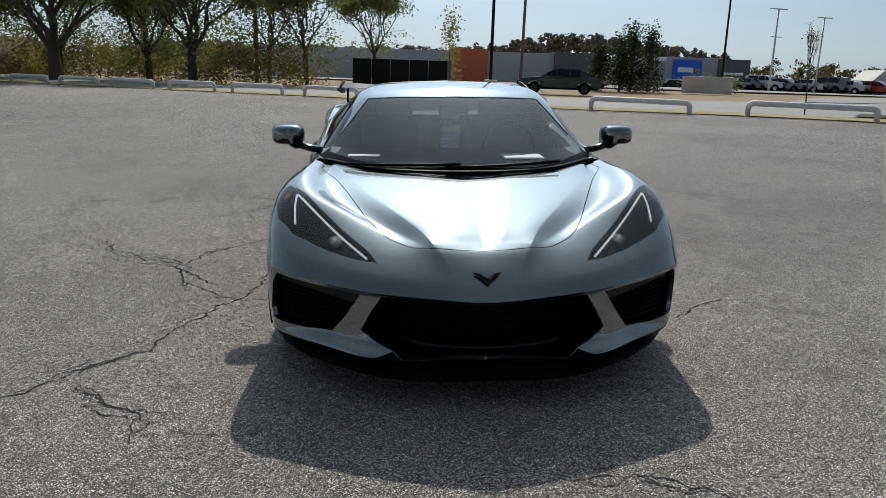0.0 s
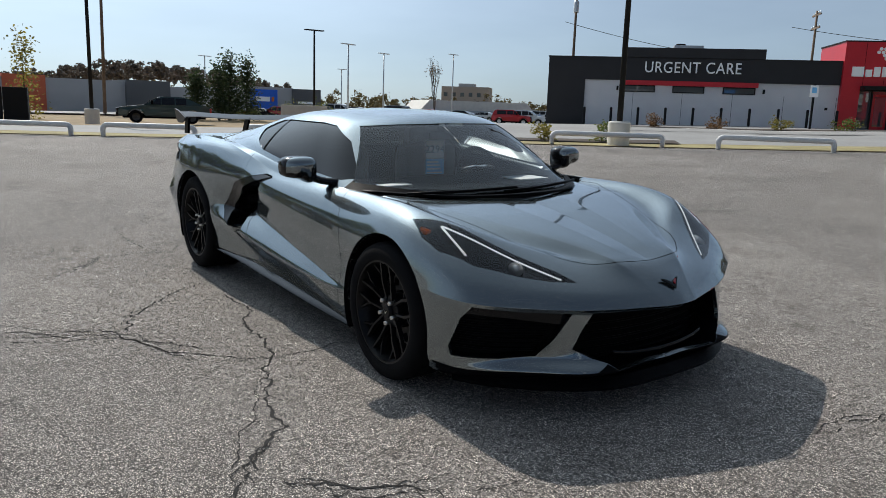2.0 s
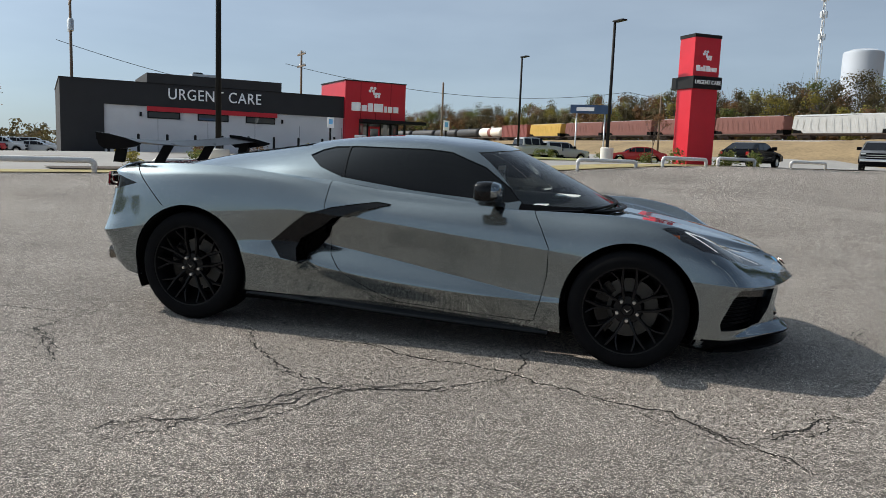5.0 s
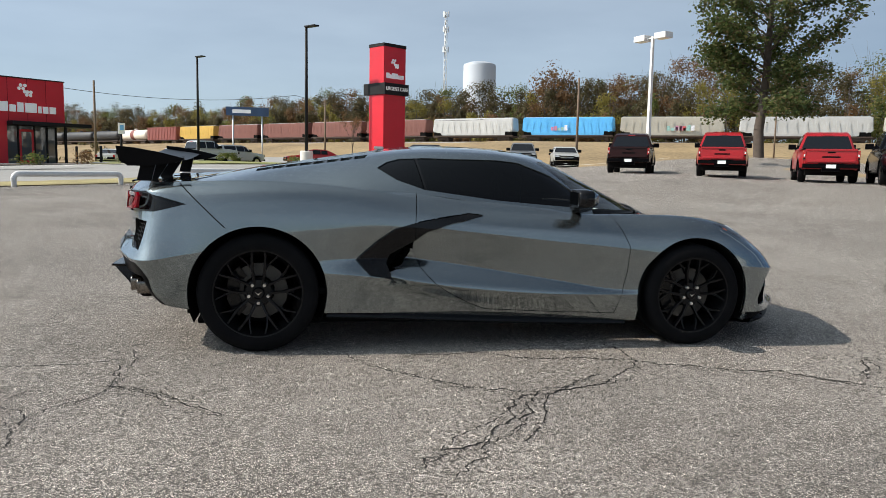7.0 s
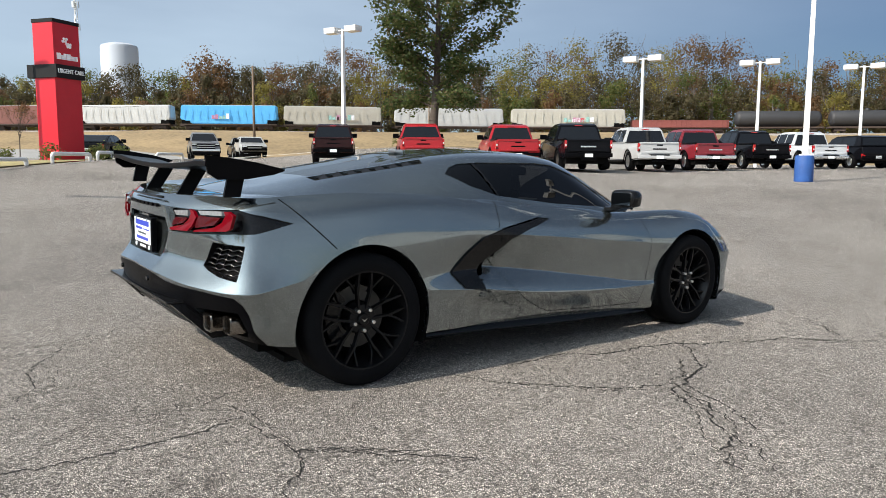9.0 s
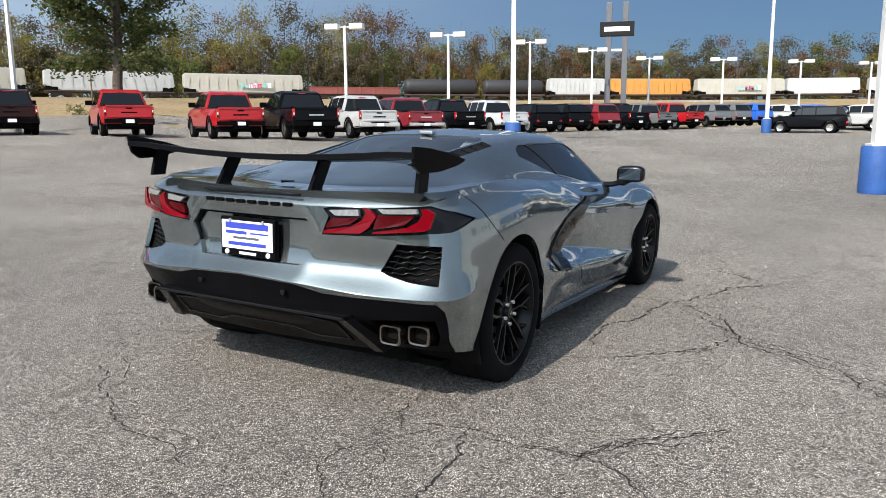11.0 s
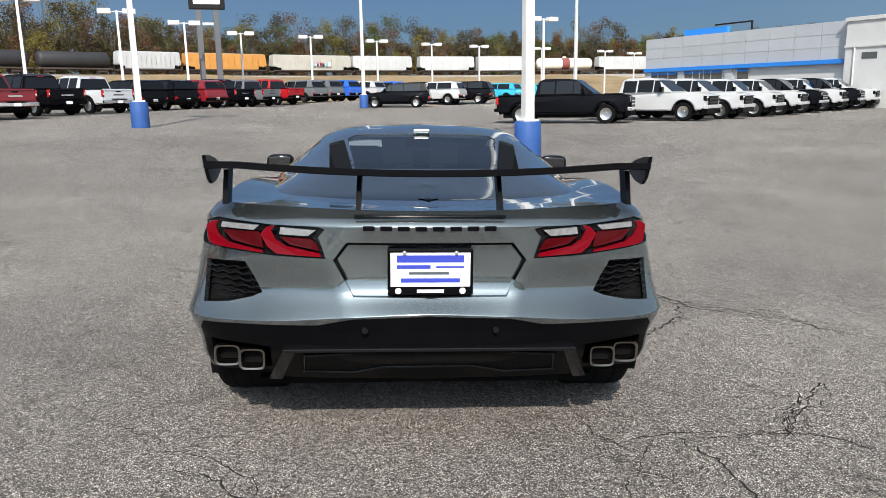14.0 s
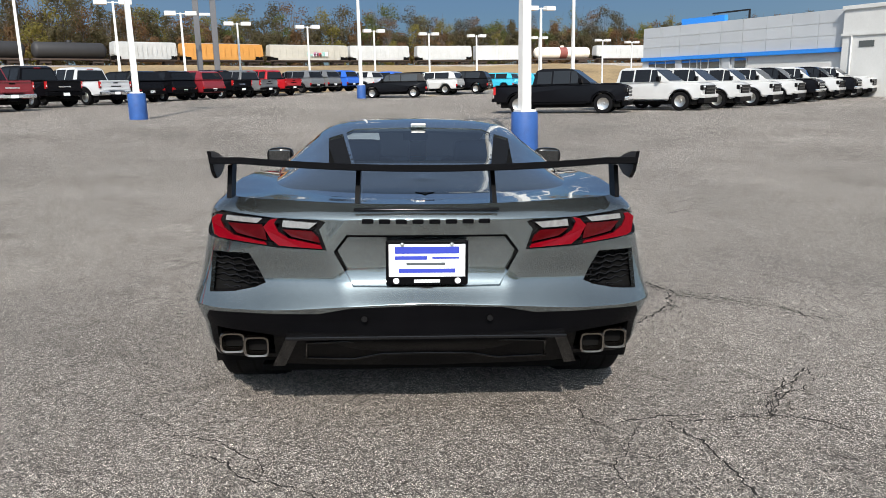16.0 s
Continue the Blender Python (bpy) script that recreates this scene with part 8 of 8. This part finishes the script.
def leaves(bm, centre, spread, count, size, rnd, flat=.75):
    for _ in range(count):
        p = Vector(centre) + Vector((rnd.gauss(0, spread), rnd.gauss(0, spread), rnd.gauss(0, spread * flat)))
        a = Vector((rnd.uniform(-1, 1), rnd.uniform(-1, 1), rnd.uniform(-.6, .6))).normalized()
        b = a.cross(Vector((rnd.uniform(-1, 1), rnd.uniform(-1, 1), rnd.uniform(-1, 1)))).normalized()
        s = size * rnd.uniform(.6, 1.4)
        bm.faces.new([bm.verts.new(p + a * s * u + b * s * v) for u, v in ((-1, 0), (0, -.55), (1, 0), (0, .55))])


def grow(rnd, bark, tips, p, d, length, radius, depth, spread):
    """One limb and, from its end, the limbs that it carries."""
    q = p + d * length
    bend = Vector((rnd.uniform(-.12, .12), rnd.uniform(-.12, .12), rnd.uniform(-.02, .1))) * length
    mid = p.lerp(q, .5) + bend
    sides_n = 8 if radius > .08 else 5
    add_tube(bark, p, mid, radius, radius * .82, sides_n, caps=False)
    add_tube(bark, mid, q, radius * .82, radius * .62, sides_n, caps=False)
    if depth == 0:
        tips.append(q)
        tips.append(mid)
        return
    if depth <= 2:
        tips.append(q)
    for i in range(rnd.choice((2, 3, 3)) if depth > 1 else 3):
        e = (d + Vector((rnd.uniform(-1, 1), rnd.uniform(-1, 1), rnd.uniform(-.25, .75))) * spread).normalized()
        grow(rnd, bark, tips, q if i else mid.lerp(q, rnd.uniform(.3, 1)), e, length * rnd.uniform(.62, .85), radius * .58, depth - 1, spread)


def tree(name, label, height, seed, mat, per_tip, leaf, trunk=.22, spread=.75, depth=4, clear=.25, scatter=.35, limb=.26, lobes=0, crown=(4, 4, 4, 6)):
    rnd = random.Random(seed)
    ob = empty(name, label, "tree")
    bark, tips = bmesh.new(), []
    base = Vector((0, 0, -.2))
    fork = Vector((rnd.uniform(-.1, .1), rnd.uniform(-.1, .1), height * clear))
    add_tube(bark, base, fork, trunk * 1.25, trunk, 10, caps=False)
    n = 4
    for i in range(n):
        a = 2 * math.pi * i / n + rnd.uniform(-.4, .4)
        grow(rnd, bark, tips, fork, Vector((math.cos(a) * spread, math.sin(a) * spread, 1)).normalized(), height * limb, trunk * .6, depth - 1, spread)
    grow(rnd, bark, tips, fork, Vector((rnd.uniform(-.15, .15), rnd.uniform(-.15, .15), 1)).normalized(), height * limb * 1.08, trunk * .75, depth, spread * .8)
    part("trunk", bark, M_BARK, ob, "bark-brown trunk and limbs")
    if per_tip:
        lv = bmesh.new()
        for t in tips:
            if rnd.random() < .86:
                leaves(lv, t, scatter, int(per_tip * rnd.uniform(.5, 1.5)), leaf, rnd)
        for _ in range(lobes):
            d = Vector((rnd.gauss(0, 1), rnd.gauss(0, 1), rnd.gauss(0, 1))).normalized() * rnd.uniform(.35, 1.0) ** .6
            wave = 1 + .32 * noise.noise(d * 2.4 + Vector((seed, 0, 0)))
            if noise.noise(d * 3.6 + Vector((0, seed, 3))) < -.18:
                continue
            leaves(lv, (d.x * crown[0] * wave, d.y * crown[1] * wave, crown[3] + d.z * crown[2] * wave), scatter * 1.1, int(max(per_tip, 30) * rnd.uniform(.6, 1.6)), leaf, rnd)
        part("crown", lv, mat, ob, "uneven leafy crown")
    return ob


def plant(ob, x, y, turn=0, scale=1.0, z=None):
    ob.matrix_basis = Matrix.Translation((x, y, ground_height(x, y) if z is None else z)) @ pose(0, 0, 0, 0, 0, turn) @ Matrix.Scale(scale, 4)
    return ob


def copy_tree(src, x, y, turn, scale, label="", group="trees"):
    ob = copy_thing(src, Matrix.Translation((x, y, ground_height(x, y))) @ pose(0, 0, 0, 0, 0, turn))
    ob.scale = (scale, scale, scale)
    return tagged(ob, label, group=group)


# the broad tree on the grass beyond the trucks
def leader_tree(name, label, height, seed, mat, leaf, trunk, low, reach):
    """A tree with one trunk to its top and tiers of limbs, each hung with clumps of leaves."""
    rnd = random.Random(seed)
    ob = empty(name, label, "tree")
    bark, lv = bmesh.new(), bmesh.new()
    spine = [Vector((.22 * math.sin(1.1 * i), .2 * math.sin(1.7 * i + 1), height * i / 9 - (.2 if i == 0 else 0))) * (1 if i else 1) for i in range(10)]
    for i in range(9):
        add_tube(bark, spine[i], spine[i + 1], trunk * (1.12 - .115 * i), trunk * (1.12 - .115 * (i + 1)), 10, caps=False)
    count = 58
    for i in range(count):
        h = low + (height * .985 - low) * (i + rnd.uniform(0, .8)) / count
        f = h / height
        p = spine[int(f * 9)].lerp(spine[min(9, int(f * 9) + 1)], f * 9 % 1)
        a = i * 2.39996 + rnd.uniform(-.5, .5)
        far = reach * (1 - .80 * max(0, (f - .45) / .55) ** 2.2) * (.62 + .38 * min(1, (f - low / height) / .25)) * rnd.choice((.5, .75, .9, 1.05, 1.2))
        rise = .18 + 1.25 * f + rnd.uniform(-.25, .3)
        steps, r = 6, trunk * .34 * (1.1 - f)
        d = Vector((math.cos(a), math.sin(a), rise)).normalized()
        for k in range(steps):
            q = p + d * far / steps
            add_tube(bark, p, q, max(.012, r * (1 - .14 * k)), max(.01, r * (1 - .14 * (k + 1))), 6, caps=False)
            d = (d + Vector((rnd.uniform(-.30, .30), rnd.uniform(-.30, .30), rnd.uniform(-.30, .16)))).normalized()
            p = q
            if k < 1:
                continue
            for _ in range(3):
                e = (d + Vector((rnd.uniform(-1, 1), rnd.uniform(-1, 1), rnd.uniform(-.55, .5)))).normalized()
                t = p + e * rnd.uniform(.35, .95) * (1 - .06 * k)
                add_tube(bark, p, t, max(.008, r * .35), .006, 4, caps=False)
                if rnd.random() < .9:
                    leaves(lv, t, .34, rnd.randint(24, 52), leaf, rnd, .9)
                    leaves(lv, p.lerp(t, .5), .26, rnd.randint(12, 26), leaf * .9, rnd, .9)
    part("trunk", bark, M_BARK, ob, "dark bark trunk and spreading limbs")
    part("crown", lv, mat, ob, "tiered leafy crown with gaps")
    return ob


M_OAKLEAF = leaf_material("dark_green_oak_leaves", ((.045, .075, .02), (.07, .105, .03), (.105, .135, .042), (.14, .155, .05), (.16, .115, .055)), .5)
plant(leader_tree("broadleaf_tree", "tall green oak with tiered limbs and open crown", 16.0, 11, M_OAKLEAF, .13, .30, 2.6, 5.4), 38.5, -27.6, 20)
# trees behind the rails
old = plant(tree("broadleaf_tree", "dark-limbed tree with thin autumn leaves", 9.5, 3, M_GREENLEAF, 13, .095, .30, .85, 5, .16, .45, .23, 80, (4.4, 3.0, 3.0, 4.6)), -18.2, 36.5)
mid = plant(tree("broadleaf_tree", "leafy olive-green tree behind the barriers", 8.6, 8, M_TREELEAF, 26, .095, .22, .7, 5, .18, .42, .22, 120, (3.2, 2.6, 3.0, 3.8)), -11.4, 37.5)
thin = plant(tree("broadleaf_tree", "sparse tree with bare twigs and a few leaves", 6.6, 21, M_TREELEAF, 12, .085, .11, .55, 5, .28, .35, .22, 34, (1.9, 1.9, 2.2, 3.4)), -5.4, 38.6)
for src, x, y, turn, s, lab in ((old, -24.5, 40.0, 80, 1.0, "dark-limbed tree with thin autumn leaves"), (mid, -14.8, 41.0, 130, .8, "leafy olive-green tree behind the barriers"), (thin, -1.8, 46.5, 60, 1.0, "sparse tree with bare twigs and a few leaves"),
                                (mid, -21.0, 43.5, 220, .9, "leafy olive-green tree behind the barriers"), (thin, -8.2, 43.0, 170, 1.0, "sparse tree with bare twigs and a few leaves"), (old, -31.0, 45.0, 200, 1.05, "dark-limbed tree with thin autumn leaves")):
    copy_tree(src, x, y, turn, s, lab, "trees beyond the lot")
plant(tree("young_tree", "slender young tree, nearly bare, in the planting bed", 2.4, 5, M_RUSTLEAF, 1, .022, .018, .14, 4, .35, .08, .21), 10.9, 15.3, 40)
plant(tree("young_tree", "slender young tree, nearly bare, by the clinic drive", 2.3, 9, M_RUSTLEAF, 3, .03, .02, .35, 4, .35, .10, .22), 31.5, -1.2, 10)
# understorey behind the rails
rnd = random.Random(77)
for i in range(37):
    bm = bmesh.new()
    h = rnd.uniform(1.2, 2.6) + (1.6 if i % 3 == 0 else 0)
    for _ in range(30):
        leaves(bm, (rnd.gauss(0, .85), rnd.gauss(0, .6), h * rnd.uniform(.05, .95)), .32, 34, .075, rnd, 1.0)
    x, y = -30 + .68 * i + rnd.uniform(-.4, .4), 47.5 - .42 * (i * .68) + rnd.uniform(-1.2, 3.2)
    part("shrub", bm, rnd.choice((M_YELLOW, M_GREENLEAF, M_YELLOW, M_AUTUMN)), None, "tangled autumn shrub below the trees", category="shrub", group="undergrowth", m=Matrix.Translation((x, y, ground_height(x, y))))


def column_tree(seed, height, wide, mat, leaf=.10, clumps=60):
    rn = random.Random(seed)
    bm = bmesh.new()
    for _ in range(clumps):
        z = height * rn.uniform(.05, 1)
        r = wide * (1 - (z / height) ** 1.6) * rn.uniform(.3, 1)
        a = rn.uniform(0, 6.28)
        leaves(bm, (r * math.cos(a), r * math.sin(a), z), .28, 34, leaf, rn, 1.3)
    return bm


for seed, x, y, h, w in ((1, 15.0, 47.2, 3.6, .7), (2, 16.0, 48.0, 4.0, .75), (3, 17.2, 47.8, 3.9, .8), (4, 13.6, 47.6, 3.0, .7)):
    ob = empty("evergreen_tree", "dark green columnar evergreen by the drive", "tree", Matrix.Translation((x, y, ground_height(x, y))), group="evergreens by the drive")
    part("trunk", tube((0, 0, -.1), (0, 0, h * .7), .09, .03, 8), M_BARK, ob)
    part("crown", column_tree(seed, h, w, M_CONIFER), M_CONIFER, ob)
ob = empty("young_tree", "slim yellow-green young tree behind the enclosure", "tree", Matrix.Translation((3.0, 44.5, 0)))
part("trunk", tube((0, 0, -.1), (0, 0, 3), .06, .02, 8), M_BARK, ob)
part("crown", column_tree(9, 4.6, .7, M_YELLOW, .1, 26), M_YELLOW, ob)
for i, (x, y, s, mat) in enumerate(((20.6, 47.5, .8, M_GREENLEAF), (24, 50.5, .9, M_GREENLEAF), (15.9, 44.6, .5, M_GREENLEAF), (13.6, 13.2, .30, M_YELLOW), (15.0, 12.0, .34, M_GREENLEAF), (26.5, 19.5, .34, M_RUSTLEAF), (28.6, 17.6, .36, M_RUSTLEAF),
                                    (30.6, 15.6, .34, M_YELLOW), (32.8, 13.6, .40, M_GREENLEAF), (35.0, 11.8, .42, M_RUSTLEAF), (36.8, 10.2, .4, M_GREENLEAF), (33.6, -.9, .3, M_GREENLEAF), (34.4, -4.9, .42, M_GREENLEAF), (32.0, -4.4, .36, M_GREENLEAF),
                                    (35.6, -6.2, .4, M_GREENLEAF), (31.2, -2.4, .4, M_GREENLEAF), (38.6, 1.6, .3, M_GREENLEAF), (46.8, 6.4, .34, M_GREENLEAF), (48.3, 5.8, .36, M_GREENLEAF), (58, 24, .8, M_CONIFER), (43, -27.5, .6, M_GREENLEAF))):
    bm = bmesh.new()
    rn = random.Random(200 + i)
    for _ in range(14):
        leaves(bm, (rn.gauss(0, s * .55), rn.gauss(0, s * .55), s * rn.uniform(.2, 1.5)), s * .25, 26, .045 + .03 * s, rn, 1.0)
    part("shrub", bm, mat, None, "small leafy shrub in a planting bed", category="shrub", group="planted shrubs", m=Matrix.Translation((x, y, ground_height(x, y))))


# ---- the woods beyond the railway: one mass of many trees ----
def woods(name, places, seed, mat, label, leaf, per, lobes=9, wide=.30, twigs=6):
    """Trees as clumps of loose leaves round each stem, with bare trunks and twigs between them."""
    g = np.random.default_rng(seed)
    quads, sticks = [], []
    for x, y, z, h in places:
        w = h * wide * g.uniform(.75, 1.25)
        u = g.uniform(.08, .95, lobes)
        r = w * np.sin(np.pi * (u * .80 + .16)) ** .6 * g.uniform(.25, 1.0, lobes)
        a = g.uniform(0, 6.283, lobes)
        mid_of = np.stack([x + r * np.cos(a), y + r * np.sin(a), z + h * u], 1)
        away = np.clip(g.normal(0, 1, (per, 3)), -1.6, 1.6)
        c = mid_of[g.integers(0, lobes, per)] + away * (w * .21, w * .21, h * .062)
        face = away + g.normal(0, .45, (per, 3)) + (0, 0, .35)
        face /= np.maximum(np.linalg.norm(face, axis=1, keepdims=True), 1e-6)
        d = np.cross(face, g.normal(0, 1, (per, 3)))
        d /= np.maximum(np.linalg.norm(d, axis=1, keepdims=True), 1e-6)
        e = np.cross(face, d)
        s = leaf * g.uniform(.45, 1.35, (per, 1))
        quads.append(np.stack([c + d * s, c + e * s * .6, c - d * s * .8, c - e * s * .6], 1))
        for k in range(twigs + 1):
            ang, rad = g.uniform(0, 6.283), (w * g.uniform(.2, .95) if k else 0)
            p = np.array((x, y, z + (h * g.uniform(.1, .5) if k else -2)))
            q = np.array((x + rad * math.cos(ang), y + rad * math.sin(ang), z + h * (g.uniform(.7, 1.08) if k else .85)))
            thick = .05 if k else .16
            for t in ((thick, 0, 0), (0, thick, 0)):
                t = np.array(t)
                sticks.append(np.stack([p - t * 1.4, p + t * 1.4, q + t * .3, q - t * .3]))
    for nm, data, m, lab in ((name, np.concatenate(quads).reshape(-1, 3), mat, label), ("bare_branches", np.array(sticks).reshape(-1, 3) if twigs else None, M_TWIG, "bare grey trunks and twigs of the woods")):
        if data is None:
            continue
        me = bpy.data.meshes.new(nm)
        me.from_pydata(data.tolist(), [], np.arange(len(data)).reshape(-1, 4).tolist())
        me.materials.append(m)
        tagged(new(nm, me), lab, "woods", kind="stuff")


M_TWIG = material("grey_twigs", (.10, .085, .075), .95, grain=.2, scale=.3)
M_DULL = leaf_material("dull_olive_leaves", ((.085, .076, .034), (.105, .088, .039), (.122, .09, .043), (.092, .088, .036)), .5)
M_BACKWOOD = leaf_material("brown_grey_woods", ((.075, .062, .042), (.105, .085, .056), (.125, .09, .054), (.09, .08, .046)), .3)
# ridge tones: the paling by distance haze is put into the leaf colour
M_HAZY = leaf_material("haze_paled_woods", ((.11, .10, .09), (.15, .125, .105), (.16, .12, .095), (.12, .115, .09)))
rn = random.Random(31)
belt = {0: [], 1: [], 2: [], 3: []}
total = float(dist[-1])
for row, gap, tall in ((20, 4.2, (6, 9)), (27, 4.4, (9, 13)), (36, 4.8, (12, 15.5)), (48, 5.6, (13, 17))):
    s = 60.0
    while s < total - 40:
        x, y = on_track(s)
        x2, y2 = on_track(s + 1)
        nx, ny = -(y2 - y), (x2 - x)
        if nx * x + ny * y < 0:
            nx, ny = -nx, -ny
        d = row + rn.uniform(-4, 4)
        way = math.degrees(math.atan2(y, x))
        # the woods stand tallest behind the broad tree and sink towards both ends
        broad = .86 + .24 * noise.noise(Vector((s * .03, row * .1, 0))) + .48 * math.exp(-((way + 52) / 20) ** 2)
        belt[rn.choice((0, 0, 0, 1, 1, 2, 3))].append((x + nx * d, y + ny * d, 5.6 + (row - 20) * .11, rn.uniform(*tall) * broad * 1.12))
        s += gap * rn.uniform(.6, 1.5)
back = []
s = 60.0
while s < total - 40:
    x, y = on_track(s)
    x2, y2 = on_track(s + 1)
    nx, ny = -(y2 - y), (x2 - x)
    if nx * x + ny * y < 0:
        nx, ny = -nx, -ny
    way = math.degrees(math.atan2(y, x))
    back.append((x + nx * 58, y + ny * 58, 8.5, rn.uniform(9, 12) * (1 + .5 * math.exp(-((way + 54) / 14) ** 2))))
    s += rn.uniform(2.6, 4.2)
woods("bare_brown_woods", back, 40, M_BACKWOOD, "dense bare brown woods at the back of the belt", .44, 760, 14, .42, 5)
woods("autumn_woods", belt[0], 41, M_DULL, "olive and brown autumn woods beyond the railway", .28, 1900, 17)
woods("rust_woods", belt[1], 42, M_RUSTLEAF, "rust-brown autumn trees beyond the railway", .27, 1750, 17)
woods("yellow_woods", belt[2], 43, M_YELLOW, "yellowing trees beyond the railway", .27, 1450, 16)
woods("green_woods", belt[3], 44, M_GREENLEAF, "still green trees beyond the railway", .27, 1800, 17)
single = [(166, -57, 6, 20), (168, -61, 6, 18), (163, -54, 6, 16), (170, -56, 6, 18)]
woods("brown_oak_clump", single, 45, M_RUSTLEAF, "tall brown oak clump by the railway", .34, 900, 14)
# town trees and a wooded ridge on the far horizon
far = []
for i in range(420):
    a = radians(rn.uniform(10, 112))
    r = rn.uniform(170, 330)
    far.append((r * math.cos(a), r * math.sin(a), -3.5 + .008 * r, rn.uniform(4.5, 8)))
woods("distant_trees", far, 46, M_DULL, "low distant trees of the town", .5, 110, 6, .5, 0)
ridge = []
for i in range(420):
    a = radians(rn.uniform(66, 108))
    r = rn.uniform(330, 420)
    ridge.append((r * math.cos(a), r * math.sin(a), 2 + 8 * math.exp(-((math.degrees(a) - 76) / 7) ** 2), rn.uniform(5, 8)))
woods("wooded_ridge", ridge, 47, M_HAZY, "wooded ridge on the horizon, haze put into its colour", .8, 150, 8, .45, 0)
